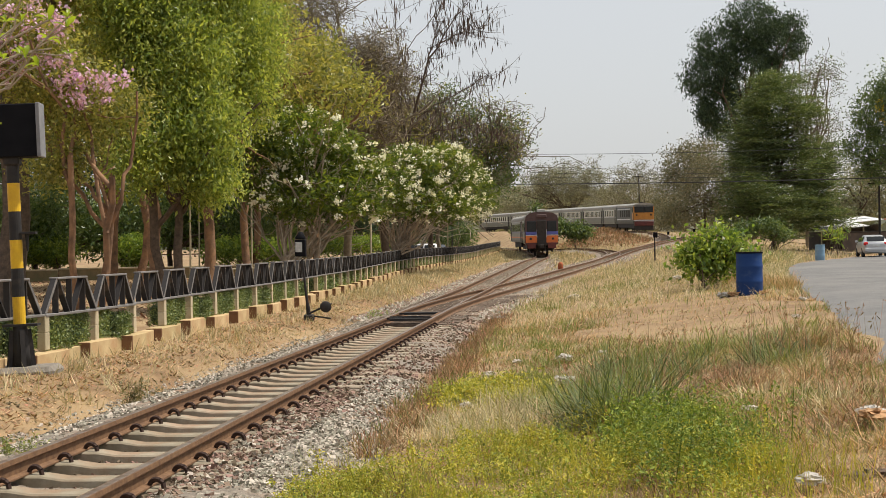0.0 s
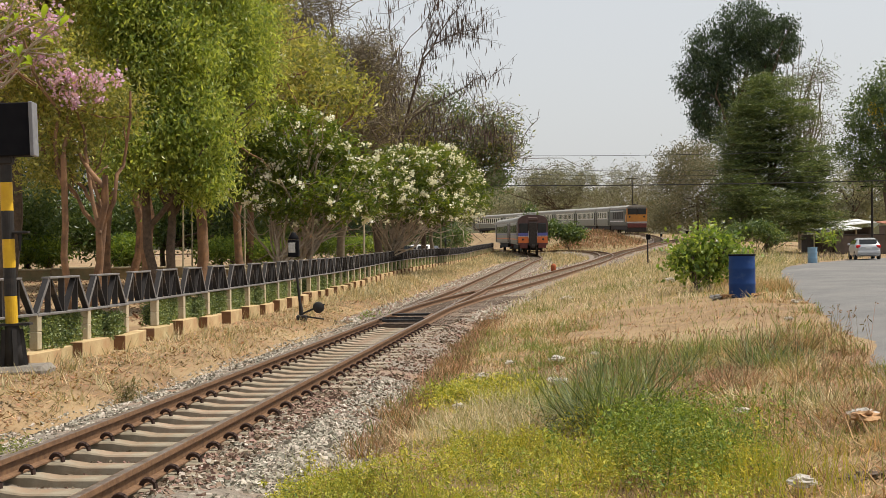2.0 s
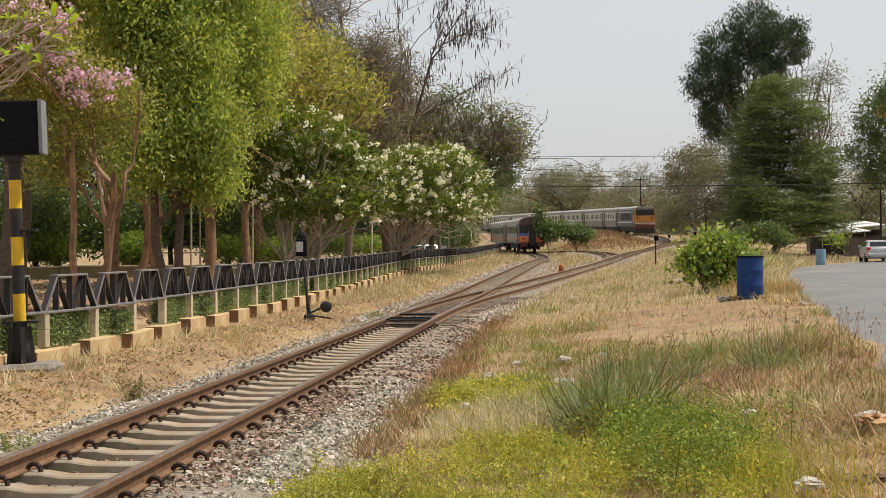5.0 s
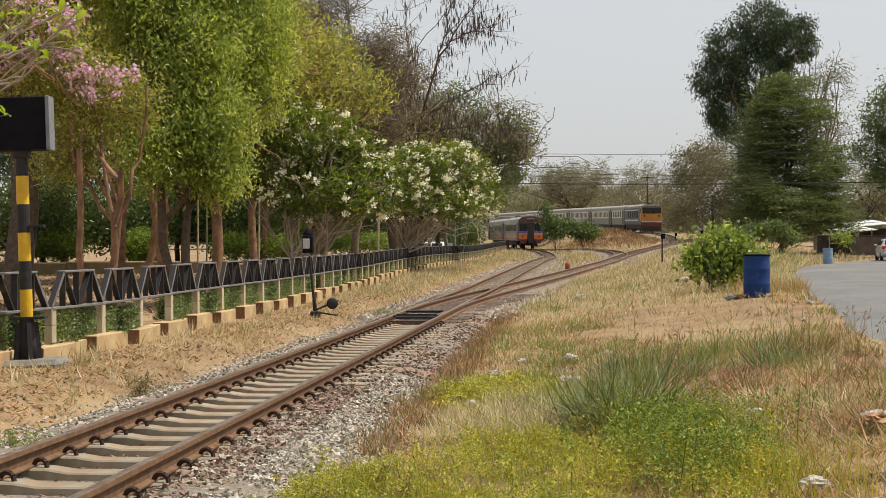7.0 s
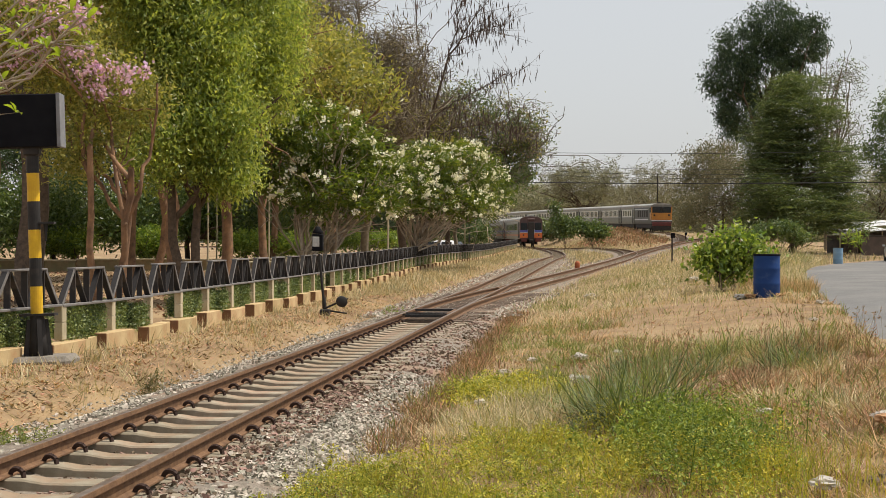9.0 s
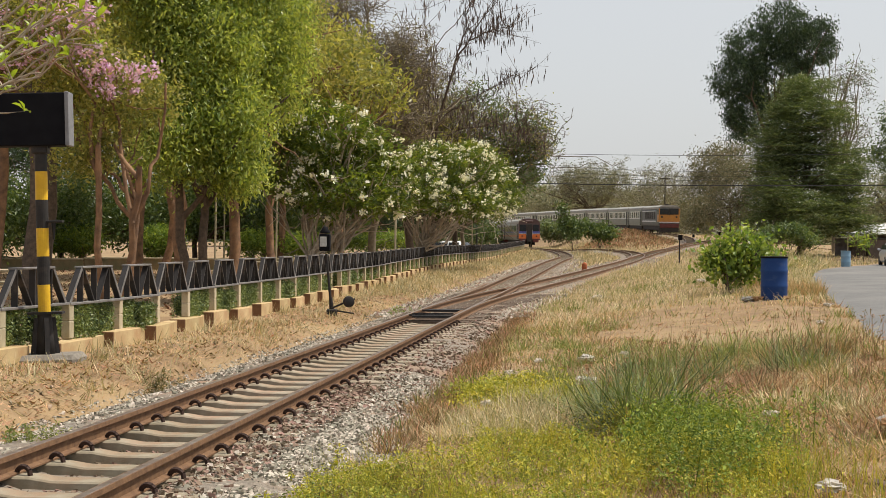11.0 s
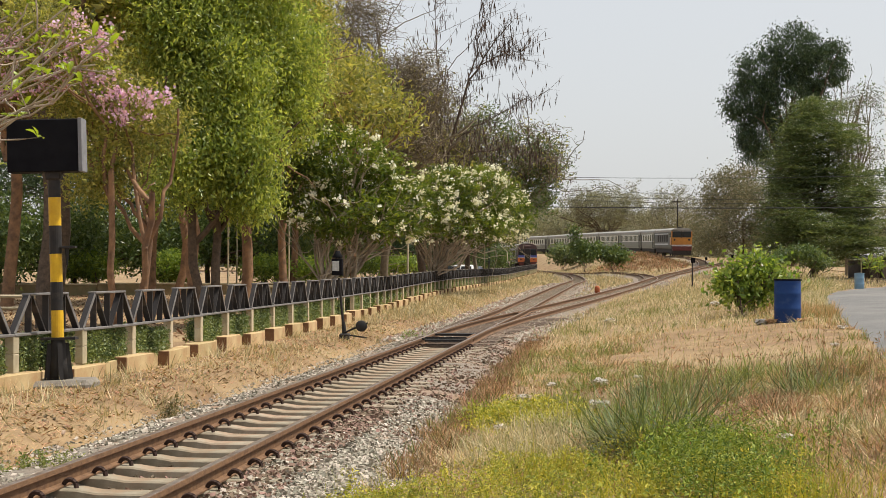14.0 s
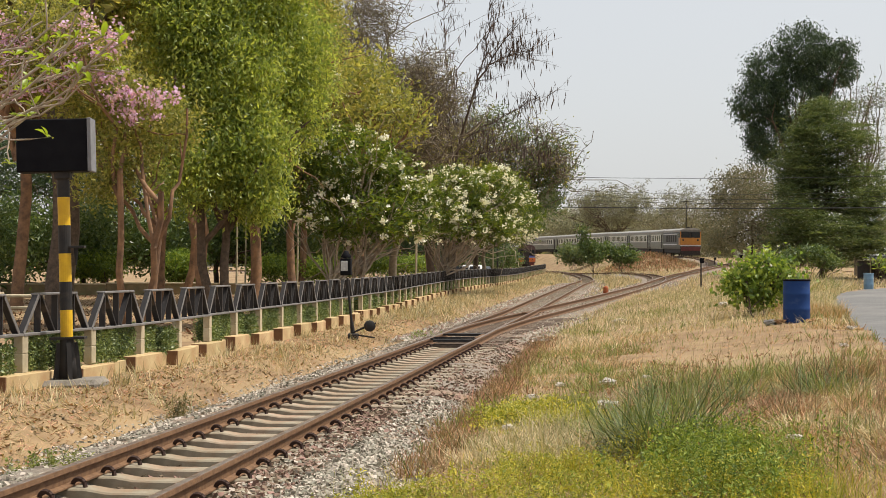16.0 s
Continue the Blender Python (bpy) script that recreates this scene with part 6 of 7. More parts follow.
low = lambda x, y, r: (y < 11.4 + 0.7 * np.sin(x * 1.3) + 0.35 * np.sin(x * 4)) & (r.uniform(size=len(x)) < 0.85 - 0.12 * (y - 7.5) + 0.45 * patchy(x, y, 2.3, 0.3))
x, y = tufted(105000, 1100, 0.95, 4.6, 7.0, 12.2, 0.10, 621, low)
weeds("yellow_weeds", "low yellow-green flowering weeds", x, y, 0.21, 0.026, WEED_YELLOW, 622)
x, y = tufted(8000, 300, 1.05, 4.6, 7.0, 12.2, 0.11, 623, low)
weeds("green_weeds", "low bright green weeds", x, y, 0.18, 0.034, WEED_GREEN, 624)
x, y = tufted(90000, 1000, 3.3, 6.6, 7.0, 12.8, 0.10, 625, wander_near(1.66, 9.9, 0.56, 2.2))
weeds("green_weeds", "knee-high feathery green weeds", x, y, 0.34, 0.033, WEED_GREEN, 626, aspect=3)
x, y = tufted(16000, 700, 2.0, 3.4, 13.8, 16.6, 0.14, 627, wander_near(0.5, 15.2, 0.85, 1.1))
weeds("yellow_weeds", "yellow-green weed patch in the straw", x, y, 0.20, 0.045, WEED_YELLOW, 628)
x, y = tufted(12000, 500, 1.05, 5.0, 7.0, 12.0, 0.10, 629, low)
blades("weed_stems", "thin yellowish weed stems", x, y, 0.24, 0.0022, 0.6, WEED_YELLOW, 630)
x, y = tufted(9000, 420, 1.05, 5.0, 7.0, 12.0, 0.12, 631, low)
blades("brown_weeds", "withered brown stems among the weeds", x, y, 0.20, 0.003, 1.2, STRAW_BROWN, 632)


# taller weeds that stand out of the cover
def tall_weeds(n, cx, cy, rx, ry, h, mat, seed, label):
    r = np.random.default_rng(seed)
    x, y = cx + r.normal(size=n) * rx, cy + r.normal(size=n) * ry
    foot = np.stack([x, y, ground(x, y) - 0.01], -1)
    tip = foot + np.stack([r.normal(size=n) * 0.1, r.normal(size=n) * 0.1, h * r.uniform(0.55, 1.2, n)], -1)
    t = r.uniform(0.25, 1.0, (n, 46, 1))
    p = foot[:, None] * (1 - t) + tip[:, None] * t + r.normal(size=(n, 46, 3)) * (0.075 * (1.15 - t))
    th = tagged(empty("tall_weeds"), label, "weeds", kind="stuff")
    tagged(arrays("stem", *tube_arrays([(np.stack([a, (a + b) / 2, b]), (0.004, 0.003, 0.002)) for a, b in zip(foot, tip)], 4), mat, th), kind="stuff")
    tagged(arrays("foliage", *leaf_arrays(p.reshape(-1, 3), 0.042, 2.4, flat=0.3, seed=seed + 1), mat, th), kind="stuff")


tall_weeds(70, 1.66, 9.9, 0.26, 0.9, 0.42, WEED_GREEN, 870, "leafy bright green weeds standing out of the low cover")
tall_weeds(60, 0.2, 9.2, 0.9, 0.9, 0.26, WEED_YELLOW, 874, "yellow-green flowering weeds standing out of the low cover")


tall_weeds(22, -3.56, 11.42, 0.16, 0.16, 0.30, GRASS_GREEN, 878, "dull green weeds beside the ballast")
tall_weeds(12, -3.51, 15.95, 0.08, 0.08, 0.34, LEAF_DRYOLIVE, 882, "thin dry olive weed on the bare strip")
tall_weeds(14, -1.61, 34.66, 0.16, 0.2, 0.30, WEED_GREEN, 886, "small green sapling beside the ballast")


# tall tufts that can be told apart
def tuft(label, x, y, h, n, w, mat, seed, rad=0.25, lean=0.6):
    """Blades fanning out of one root, the outer ones bowed to the ground."""
    r = np.random.default_rng(seed)
    d = r.normal(size=(n, 2)) * rad * 0.5
    bx, by = x + d[:, 0], y + d[:, 1]
    on = bx < np.interp(by, [p[1] for p in ROAD_EDGE], [p[0] for p in ROAD_EDGE]) - 0.05
    d, bx, by = d[on], bx[on], by[on]
    n = len(bx)
    out = np.hypot(d[:, 0], d[:, 1]) / (rad * 0.5)
    az = np.arctan2(d[:, 1], d[:, 0]) + r.normal(size=n) * 0.95
    th0 = (0.20 * out * lean + np.abs(r.normal(size=n)) * 0.52).clip(0, 1.4)
    bend = np.where(r.uniform(size=n) < 0.4, r.uniform(-0.2, 0.5, n), r.uniform(0.7, 2.3, n)) * min(lean, 1.1)
    ln = h * r.uniform(0.35, 1.25, n)
    v, f = arch_arrays(np.stack([bx, by, ground(bx, by) - 0.01], -1), az, th0, bend, ln, w * r.uniform(0.5, 1.1, n), r.normal(size=n) * 0.6, 6)
    return tagged(arrays("grass_tuft", v, f, mat), label, "grass", kind="stuff")


tuft("tall dark green grass tuft with arching blades", 1.46, 11.75, 0.74, 620, 0.0085, GRASS_TALL, 641, 0.30, 1.1)
tuft("tall dark green grass tuft with arching blades", 1.22, 12.1, 0.56, 300, 0.0075, GRASS_TALL, 642, 0.24, 1.1)
tuft("tall dark green grass tuft with arching blades", 1.82, 12.3, 0.62, 320, 0.008, GRASS_TALL, 643, 0.28, 1.1)
tuft("withered brown blades in the root of a tall tuft", 1.5, 11.7, 0.36, 300, 0.006, STRAW_BROWN, 640, 0.42, 1.1)
tuft("tall grey green grass tuft", 1.15, 13.3, 0.5, 300, 0.0055, GRASS_GREEN, 645, 0.34, 0.9)
tuft("tall grey green grass tuft", 1.75, 13.6, 0.5, 260, 0.0055, GRASS_GREEN, 646, 0.34, 0.9)
for i, (x, y, h) in enumerate(((0.55, 12.6, 0.42), (0.85, 14.2, 0.40), (0.28, 12.1, 0.34), (0.75, 12.0, 0.38), (0.1, 12.9, 0.34), (0.45, 13.5, 0.36), (-0.1, 12.1, 0.26))):
    tuft("tuft of pale dry grass", x, y, h, 420, 0.0042, STRAW_PALE, 647 + 2 * i, 0.30, 0.9)
tuft("tuft of brown dry grass", -0.62, 11.6, 0.26, 220, 0.004, STRAW_BROWN, 671, 0.16, 0.9)
r_ = np.random.default_rng(655)
for i in range(20):
    t = i / 19
    tuft("grey green grass tuft", 1.7 + 2.4 * t + r_.normal() * 0.2, 14.6 + 3.4 * r_.uniform(), r_.uniform(0.26, 0.48), 230, 0.0055, GRASS_TALL if i % 2 else GRASS_GREEN, 680 + 2 * i, 0.30, 0.95)
for i in range(26):
    tuft("brown seeding grass", 2.35 + 1.75 * r_.uniform(), 9.0 + 6.0 * r_.uniform(), r_.uniform(0.12, 0.30), 260, 0.005, (STRAW_BROWN, STRAW, STRAW_BROWN, STRAW_PALE)[i % 4], 730 + 2 * i, 0.32, r_.uniform(0.8, 1.5))
for i in range(12):
    tuft("brown seeding grass", 3.2 + 1.5 * r_.uniform(), 14.0 + 4.0 * r_.uniform(), r_.uniform(0.15, 0.30), 220, 0.005, STRAW_BROWN if i % 2 else STRAW, 790 + 2 * i, 0.30, 0.9)
for i in range(14):
    y_ = 13.0 + 15.0 * r_.uniform()
    tuft("small green grass tuft among the straw", near_line(y_) + 2.0 + 2.2 * r_.uniform(), y_, r_.uniform(0.2, 0.36), 150, 0.006, GRASS_GREEN, 820 + 2 * i, 0.26, 0.9)
x, y = tufted(16000, 1800, -5.4, -1.5, 42, 125, 0.3, 637, lambda x, y, r: x > np.interp(y, [p[1] for p in FENCE_LINE], [p[0] for p in FENCE_LINE]) + 0.2)
blades("pale_grass", "pale dry grass along the far fence", x, y, 0.22, 0.014, 0.9, STRAW_PALE, 638)
x, y = tufted(3000, 60, 7.6, 9.6, 33, 40, 0.2, 639)
blades("pale_grass", "dry grass round the broad-leaved shrub", x, y, 0.3, 0.008, 0.7, STRAW, 640)
for i in range(9):
    tuft("clump of tall pale grass at the road's edge", 15.5 + 4.4 * i / 8 + r_.normal() * 0.4, 70 + 11 * i / 8, r_.uniform(0.7, 1.1), 200, 0.02, STRAW_PALE if i % 3 else GRASS_GREEN, 940 + 2 * i, 1.0, 0.7)
# dark seed heads on thin stalks
y = r_.uniform(12.0, 16.5, 170)
x = 1.0 + r_.uniform(0, 1, 170) * (np.interp(y, [p[1] for p in ROAD_EDGE], [p[0] for p in ROAD_EDGE]) - 1.0)
n = len(x)
z0 = ground(x, y)
tip = np.stack([x + r_.normal(size=n) * 0.1, y + r_.normal(size=n) * 0.1, z0 + r_.uniform(0.38, 0.66, n)], -1)
foot = np.stack([x, y, z0 - 0.02], -1)
mid = (foot + tip) / 2 - np.stack([r_.normal(size=n) * 0.02, r_.normal(size=n) * 0.02, np.zeros(n)], -1)
stalks = [(np.stack(p), (0.0022, 0.0018, 0.0015)) for p in zip(foot, mid, tip)]
tagged(arrays("seed_stalks", *tube_arrays(stalks, 3), STRAW_BROWN), "thin seed stalks above the grass", "grass", kind="stuff")
c = np.repeat(tip, 3, axis=0) + r_.normal(size=(3 * n, 3)) * 0.006
tagged(arrays("seed_heads", *leaf_arrays(c, 0.045, 4.0, seed=783), STRAW_BROWN), "brown seed heads of the grass", "grass", kind="stuff")

# ---- clipped hedge plants between the fence posts ----
def hedge_arrays(seed, n, size):
    """Leaves on the faces of two clipped blocks with a gap between them."""
    r = np.random.default_rng(seed)
    out = []
    for y0, y1, front, top in ((0.20, 0.82 + r.uniform(-0.1, 0.1), 0.17 + r.uniform(-0.04, 0.03), 0.70), (1.04 + r.uniform(-0.06, 0.06), 1.72, 0.15 + r.uniform(-0.05, 0.04), 0.67 + r.uniform(-0.08, 0.03))):
        m = n // 2
        p = np.stack([r.uniform(-0.18, front, m), r.uniform(y0, y1, m), r.uniform(0.24, top, m)], -1)
        side = r.integers(0, 4, m)
        for face, axis, at in ((0, 0, front), (1, 2, top), (2, 1, y0), (3, 0, front - 0.04)):
            k = side == face
            p[k, axis] = at + r.normal(size=k.sum()) * 0.016
        out.append(p)
    return leaf_arrays(np.concatenate(out), size, 1.7, seed=seed + 1)


hedges = {}
for i, ((x, y), (a, b)) in enumerate(zip(fq, fd)):
    m = Matrix.Translation((x - (0.12 if y < 45 else 0.22), y, fence_z(x, y))) @ Matrix.Rotation(-math.atan2(a, b), 4, "Z")
    if i % 9 == 7:
        continue
    kind = (i % 3) if y < 45 else 3
    if kind not in hedges:
        th = tagged(empty("hedge_plant", m), "square-clipped small-leaved hedge plant behind the fence", "hedge", "hedge plants along the fence")
        arrays("foliage", *hedge_arrays(800 + i, *((4200, 0.043) if kind < 3 else (900, 0.10))), LEAF_HEDGE, th)
        # Solid core boxes: their dark green stands for shade between the leaves.
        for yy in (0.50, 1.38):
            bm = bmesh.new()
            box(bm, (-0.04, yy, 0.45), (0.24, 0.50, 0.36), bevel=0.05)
            part("inner_twig_mass", bm, LEAF_DARK, th, "solid dark core box, inner shade put into its colour")
            bm = bmesh.new()
            rod(bm, (0, yy, -0.05), (0, yy, 0.62), 0.025, 0.012, n=6)
            for k in range(5):
                rod(bm, (0, yy, 0.2 + 0.05 * k), (0.12 * math.sin(k * 2.1), yy + 0.22 * math.cos(k * 2.1), 0.5 + 0.04 * k), 0.012, 0.006, n=5)
            part("stem", bm, BARK, th)
        hedges[kind] = th
    else:
        copy_thing(hedges[kind], m)


# ---- litter ----
def bag(x, y, size, seed, label, mat=PLASTIC, lift=0.0):
    """A crumpled bag or lump of litter."""
    bm = bmesh.new()
    bmesh.ops.create_icosphere(bm, subdivisions=3, radius=size)
    r = np.random.default_rng(seed)
    off = Vector(r.uniform(-9, 9, 3))
    for v in bm.verts:
        k = 1 + 0.75 * noise.noise(v.co * (2.6 / size) + off) + 0.35 * noise.noise(v.co * (6.5 / size) + off)
        v.co = Vector((v.co.x * k, v.co.y * k, v.co.z * k * 0.42))
    ob = part("litter", bm, mat)
    ob.matrix_basis = pose(x, y, gz(x, y) + size * 0.3 + lift, 0, 0, 40 * seed)
    return tagged(ob, label, "litter", "litter on the verge")


BROWNCARD = material("brown card", (0.46, 0.28, 0.14), (0.36, 0.2, 0.1), scale=8, rough=0.9)
for i, (p, size) in enumerate((((-0.19, 25.91, -0.15), 0.15), ((3.95, 42.23, 0.05), 0.17), ((1.63, 19.08, 0.00), 0.10), ((1.34, 15.88, 0.00), 0.11), ((0.21, 14.48, -0.05), 0.06), ((0.56, 18.02, -0.10), 0.07), ((7.41, 44.39, 0.12), 0.15), ((-1.80, 20.37, -0.14), 0.07),
                               ((2.42, 11.22, 0.05), 0.06), ((1.47, 9.78, 0.00), 0.08), ((2.02, 7.82, 0.00), 0.07), ((3.07, 10.17, 0.10), 0.09), ((0.81, 8.13, -0.05), 0.06), ((6.43, 44.44, 0.10), 0.06), ((2.22, 19.82, 0.00), 0.05), ((6.77, 26.53, 0.15), 0.07), ((5.44, 21.69, 0.12), 0.06), ((1.01, 19.70, -0.05), 0.06))):
    bag(p[0], p[1], size, i + 1, "crumpled dirty white plastic litter", lift=0.05 if i > 1 else 0.0)
for i, (dx, dy) in enumerate(((-0.62, -0.1), (-0.40, -0.12), (-0.48, 0.1), (0.42, -0.2), (0.2, -0.42))):
    bag(6.88 + dx, 31.6 + dy, 0.13 - 0.012 * i, 30 + i, "brown and white rubbish heaped beside the drum", PLASTIC if i in (0, 2) else BROWNCARD, 0.03)
p = (2.96, 9.88, 0.15)
bag(p[0] + 0.05, p[1], 0.09, 41, "torn orange-brown card in the dry grass", BROWNCARD, 0.08)
p = (2.35, 8.03, 0.00)
for i in range(4):
    bag(p[0] + 0.12 * i, p[1] + 0.06 * (i % 2), 0.06, 50 + i, "dark lump of debris in the dry grass", TIMBER)

# ---- poles, wires, houses ----
def lamp_post(x, y, h, r=0.05):
    th = tagged(empty("lamp_post", Matrix.Translation((x, y, gz(x, y)))), "thin pale grey post in the park", "post", "posts in the park")
    bm = bmesh.new()
    rod(bm, (0, 0, -0.1), (0.04, 0, h), r, r * 0.8, n=10)
    part("pole", bm, POSTMAT, th)
    bm = bmesh.new()
    box(bm, (0, 0, 0.08), (r * 4, r * 4, 0.2), bevel=0.02)
    part("base", bm, POSTMAT, th)


for (x, y, z), h in (((-11.61, 44.00, 1.40), 5.4), ((-3.29, 64.00, 1.42), 4.6), ((0.33, 100.00, 1.73), 4.2), ((-11.52, 64.00, 1.82), 4.6), ((-12.31, 66.00, 1.84), 4.6), ((-9.54, 70.00, 1.80), 4.4), ((-13.89, 80.00, 1.91), 4.4)):
    lamp_post(x, y, h)


def park_table(x, y, turn):
    th = tagged(empty("park_table", Matrix.Translation((x, y, gz(x, y))) @ Matrix.Rotation(radians(turn), 4, "Z")), "grey concrete park table with a bench", "table", "park tables")
    bm = bmesh.new()
    box(bm, (0, 0, 0.72), (1.5, 0.8, 0.08), bevel=0.02)
    part("tabletop", bm, POSTMAT, th)
    for s in (-0.5, 0.5):
        bm = bmesh.new()
        box(bm, (s, 0, 0.34), (0.18, 0.5, 0.68), bevel=0.03)
        part("leg", bm, POSTMAT, th)
    bm = bmesh.new()
    box(bm, (0, -0.85, 0.40), (1.5, 0.35, 0.08), bevel=0.02)
    part("bench_seat", bm, POSTMAT, th)
    for s in (-0.5, 0.5):
        bm = bmesh.new()
        box(bm, (s, -0.85, 0.18), (0.14, 0.28, 0.36), bevel=0.02)
        part("bench_leg", bm, POSTMAT, th)


for (x, y, z), a in (((-13.42, 40.00, 1.13), 10), ((-8.26, 58.00, 1.23), 0), ((-7.10, 60.00, 1.24), 0), ((-16.18, 44.00, 1.13), 0)):
    park_table(x, y, a)


def park_wall():
    """A low mossy wall across the park, in lengths."""
    mossy = material("mossy brown wall", (0.24, 0.18, 0.10), (0.15, 0.12, 0.07), scale=3, rough=0.95, bump=0.4, color3=(0.20, 0.21, 0.10), scale3=0.8)
    for i in range(8):
        x, y = -25.5 + 2.5 * i, 69.0 + 0.5 * i
        th = tagged(empty("park_wall", Matrix.Translation((x, y, gz(x, y))) @ Matrix.Rotation(math.atan2(0.5, 2.5), 4, "Z")), "low mossy brown wall across the park", "wall", "lengths of the park wall")
        bm = bmesh.new()
        box(bm, (0, 0, 0.22), (2.5, 0.22, 0.62), bevel=0.02)
        part("panel", bm, mossy, th)
        bm = bmesh.new()
        box(bm, (0, 0, 0.56), (2.54, 0.32, 0.08), bevel=0.015)
        part("coping", bm, POSTMAT, th)


park_wall()
WIREMAT = material("black cable", (0.04, 0.04, 0.045), (0.06, 0.06, 0.06), scale=3, rough=0.6)


def utility_pole(x, y, h):
    th = tagged(empty("utility_pole", Matrix.Translation((x, y, gz(x, y)))), "slim grey concrete utility pole carrying cables", "utility pole", "utility poles")
    bm = bmesh.new()
    rod(bm, (0, 0, -0.2), (0, 0, h), 0.11, 0.07, n=10)
    part("pole", bm, BLACKPAINT, th)
    bm = bmesh.new()
    bar(bm, (-0.9, 0, h - 0.5), (0.9, 0, h - 0.5), 0.1, 0.1)
    part("crossarm", bm, BLACKPAINT, th)


pa_, pb_ = (36.66, 104.00, 2.36), (1.01, 150.00, 3.69)
utility_pole(pa_[0], pa_[1], 9.6)
utility_pole(pb_[0], pb_[1], 11.8)
(x, y, z) = (34.84, 112.00, 2.51)
utility_pole(x, y, 6.0)
(x, y, z) = (32.53, 232.00, 4.39)
utility_pole(x, y, 9.4)
for (za, zb, sag, r) in ((242, 272, 0.35, 0.022), (272, 296, 0.9, 0.015), (284, 306, 0.7, 0.015), (300, 326, 0.2, 0.045), (262, 284, 1.0, 0.013)):
    a = np.array((pa_[0], pa_[1], pa_[2] + (400 - za) * 104 / 2487 - 0.5))
    b = np.array((pb_[0], pb_[1], pb_[2] + (400 - zb) * 150 / 2487))
    t = np.linspace(0, 1, 31)[:, None]
    pts = a + (b - a) * t - np.array([0, 0, 1.0]) * sag * 4 * t * (1 - t)
    ob = arrays("overhead_cable", *tube_arrays([(pts, np.full(31, r))], 5), WIREMAT)
    tagged(ob, "black overhead cable sagging across the sky", "cable", "overhead cables")

WHITEROOF = material("white sheet roof", (0.66, 0.66, 0.66), (0.55, 0.55, 0.56), scale=2, rough=0.5)
SHADEWALL = material("dark brown wall", (0.13, 0.10, 0.085), (0.09, 0.075, 0.065), scale=2, rough=0.9)
BRICKROOF = material("red tile roof", (0.34, 0.15, 0.09), (0.26, 0.11, 0.07), scale=4, rough=0.9)


def shed(x, y, w, d, h, turn, label, roofmat, open_front=True):
    th = tagged(empty("shed", Matrix.Translation((x, y, gz(x, y))) @ Matrix.Rotation(radians(turn), 4, "Z")), label, "shed", "roadside sheds")
    bm = bmesh.new()
    box(bm, (0, 0, 0), (w + 0.8, d + 0.8, 0.06), pose(0, 0, h + 0.25, 4, -5, 0))
    for i in range(int(w / 0.5)):
        bar(bm, (-w / 2 + 0.5 * i, -d / 2 - 0.4, h + 0.29 - 0.03 * i * 0 + (-w / 2 + 0.5 * i) * 0.087), (-w / 2 + 0.5 * i, d / 2 + 0.4, h + 0.35 + (-w / 2 + 0.5 * i) * 0.087), 0.06, 0.05)
    part("roof", bm, roofmat, th)
    for sx in (-1, 1):
        for sy in (-1, 1):
            bm = bmesh.new()
            rod(bm, (sx * w / 2, sy * d / 2, -0.2), (sx * w / 2, sy * d / 2, h + 0.2 + sx * 0.04 * w), 0.06, n=8)
            part("post", bm, POSTMAT, th)
    bm = bmesh.new()
    box(bm, (0, d / 2, h * 0.45), (w, 0.12, h * 0.9))
    part("back_wall", bm, SHADEWALL, th)
    for sx in (-1, 1):
        bm = bmesh.new()
        box(bm, (sx * w / 2, 0, h * 0.45), (0.12, d, h * 0.9))
        part("side_wall", bm, SHADEWALL, th)


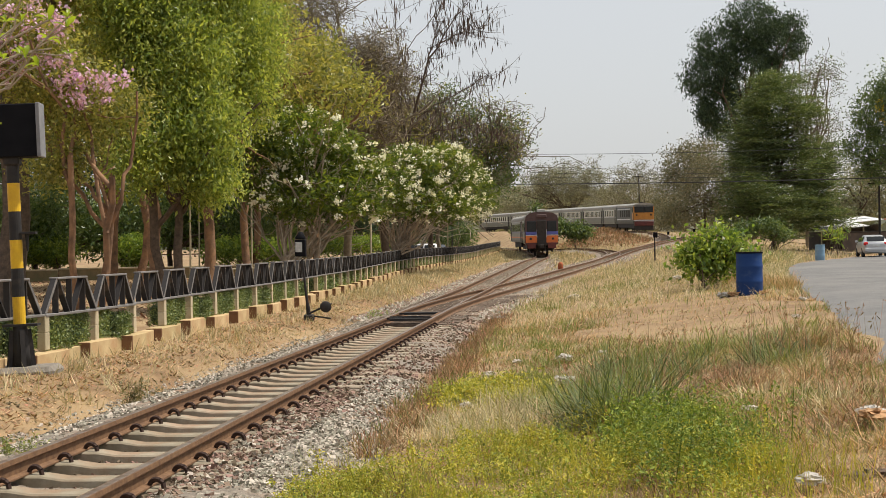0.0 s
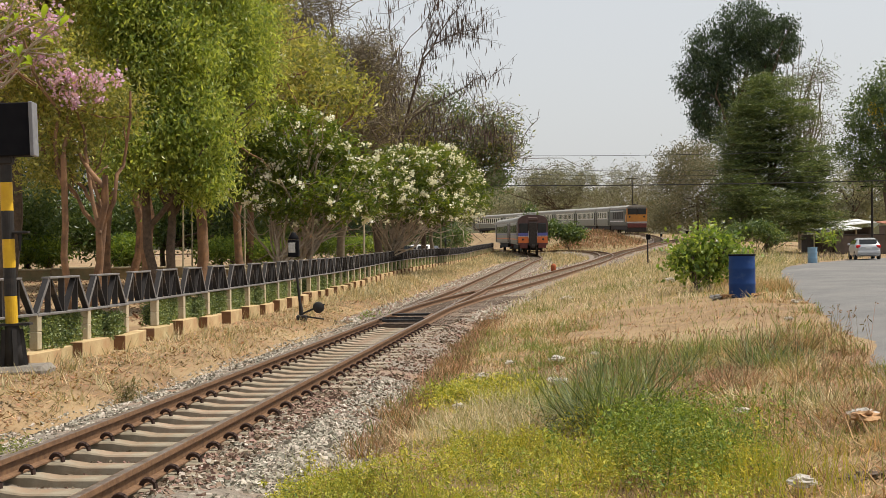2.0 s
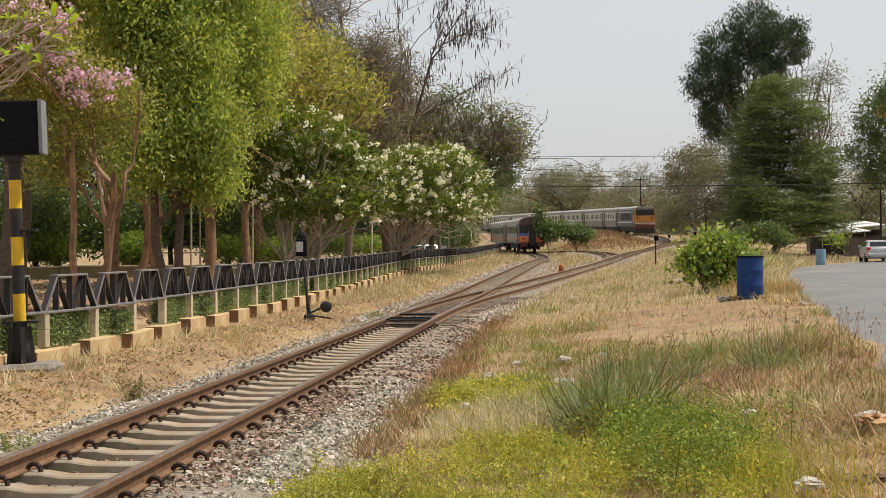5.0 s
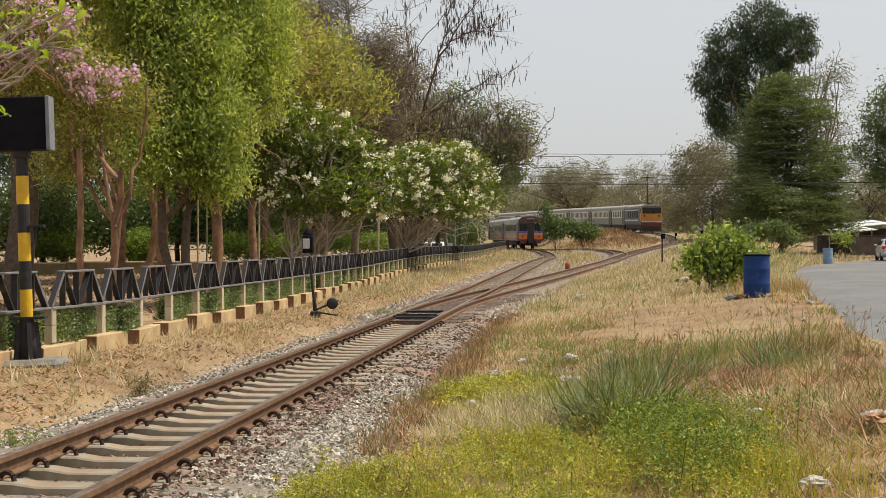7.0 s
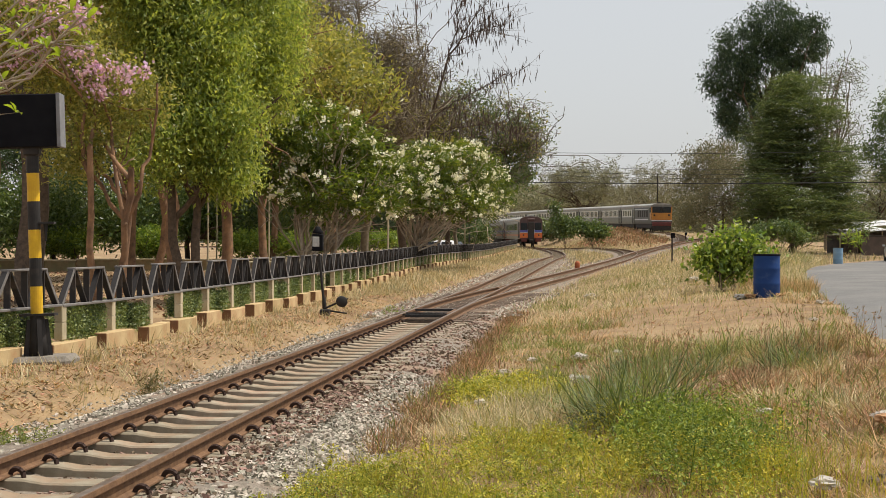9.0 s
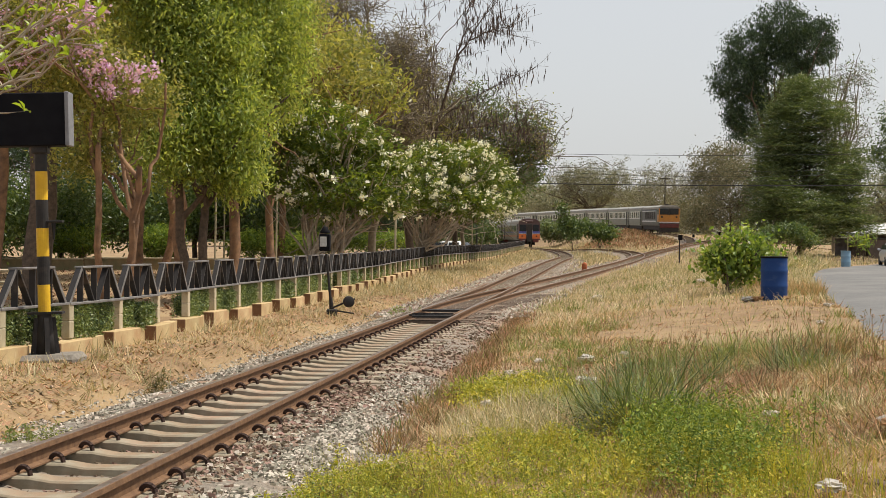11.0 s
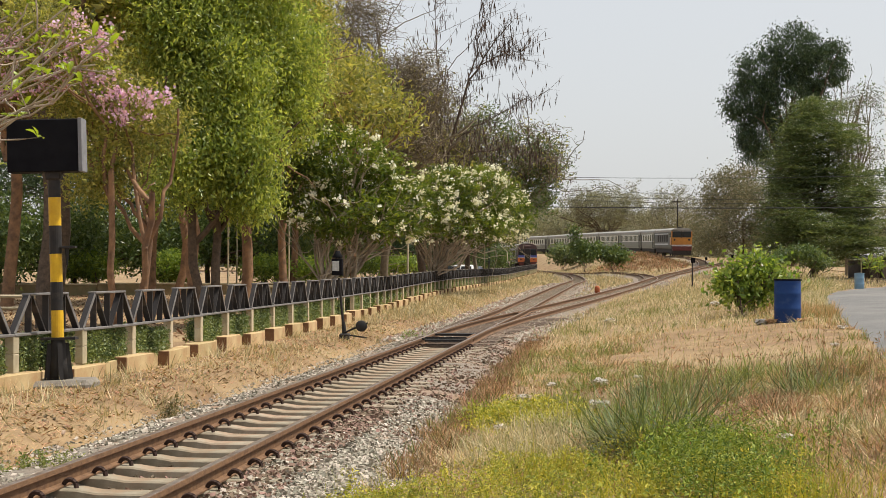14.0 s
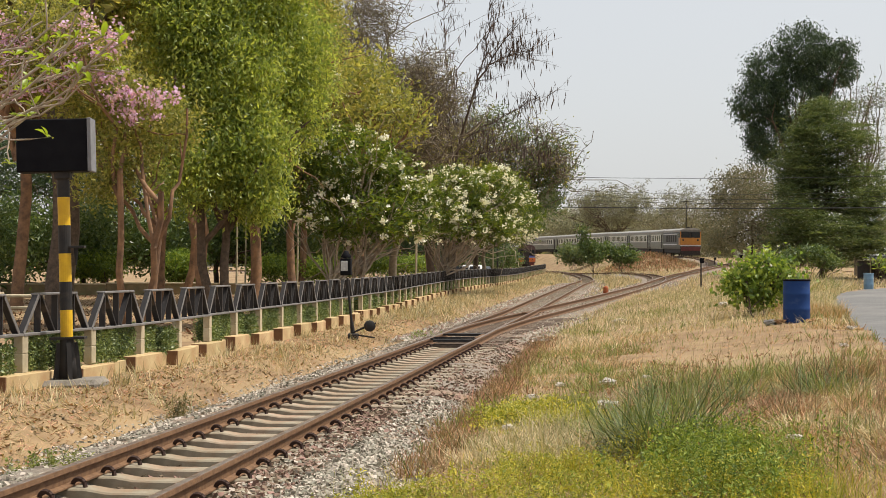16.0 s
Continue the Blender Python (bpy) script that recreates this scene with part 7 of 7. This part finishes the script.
(x, y, z) = (34.14, 122.00, 0.72)
shed(x, y, 3.6, 4, 1.75, 0, "open shed with a white sheet roof beside the road", WHITEROOF)
(x, y, z) = (43.67, 150.00, 0.53)
shed(x, y, 4.0, 6, 2.6, 0, "low house with a pale sheet roof", WHITEROOF)
(x, y, z) = (55.07, 160.00, 0.32)
shed(x, y, 7, 6, 3.0, 0, "low house with a red tile roof", BRICKROOF)
(x, y, z) = (36.20, 116.00, 0.68)
wall = tagged(empty("yard_wall", Matrix.Translation((x, y, gz(x, y)))), "dark brown yard wall beside the road", "wall")
bm = bmesh.new()
box(bm, (0, 0, 0.75), (6.4, 0.2, 1.7), bevel=0.02)
part("panel", bm, SHADEWALL, wall)
bm = bmesh.new()
box(bm, (0, 0, 1.64), (6.6, 0.34, 0.08), bevel=0.01)
part("coping", bm, UNDER, wall)

# far woods that close the view all round
r_ = np.random.default_rng(900)
ang = np.concatenate([r_.uniform(-0.5, 0.5, 5200), r_.uniform(0.5, 5.78, 2600)])
dist = r_.uniform(420, 640, len(ang))
c = np.stack([np.sin(ang) * dist, np.cos(ang) * dist, 0 * ang], -1)
c[:, 2] = ground(c[:, 0], c[:, 1]) + r_.uniform(0, 1, len(ang)) * (9 + 5 * np.sin(ang * 23) + 3 * np.sin(ang * 61))
tagged(arrays("far_woods", *leaf_arrays(c, 9.0, 1.3, seed=901), LEAF_HAZED), "hazy far woods on the horizon", "woods", kind="stuff")


# ---- what moves ----
def motions():
    """The railcars roll away along the left-hand line; the hatchback manoeuvres on the road."""
    q, _ = curve_through(LEFT_LINE, 0.5)
    start = float(np.interp(120.0, q[:, 1], np.arange(len(q)) * 0.5))
    for thing, lag in ((railcar_tail, 0.0), (railcar_front, 21.0)):
        rows = []
        for i in range(33):
            t = i * 0.5
            s = start + lag + 5.9 * t
            rows.append((t, on_line(q, s, s + 20.4)))
        walk(thing, rows)
    rows = []
    for t, x, y, turn in CAR_ROWS:
        rows.append((t, Matrix.Translation((x, y, gz(x, y) + 0.05)) @ Matrix.Rotation(radians(-turn), 4, "Z")))
    walk(hatchback, rows)


CAR_ROWS = ((0.0, 29.60, 97, 9), (4.0, 29.60, 97, 9), (6.5, 30.28, 97.3, 9), (7.5, 30.41, 96.6, 12), (8.5, 29.84, 95.4, 12), (9.2, 29.28, 94.2, 12), (11.3, 26.76, 88.5, 8), (12.0, 26.20, 87, 7), (16.0, 25.93, 86, 7))
motions()
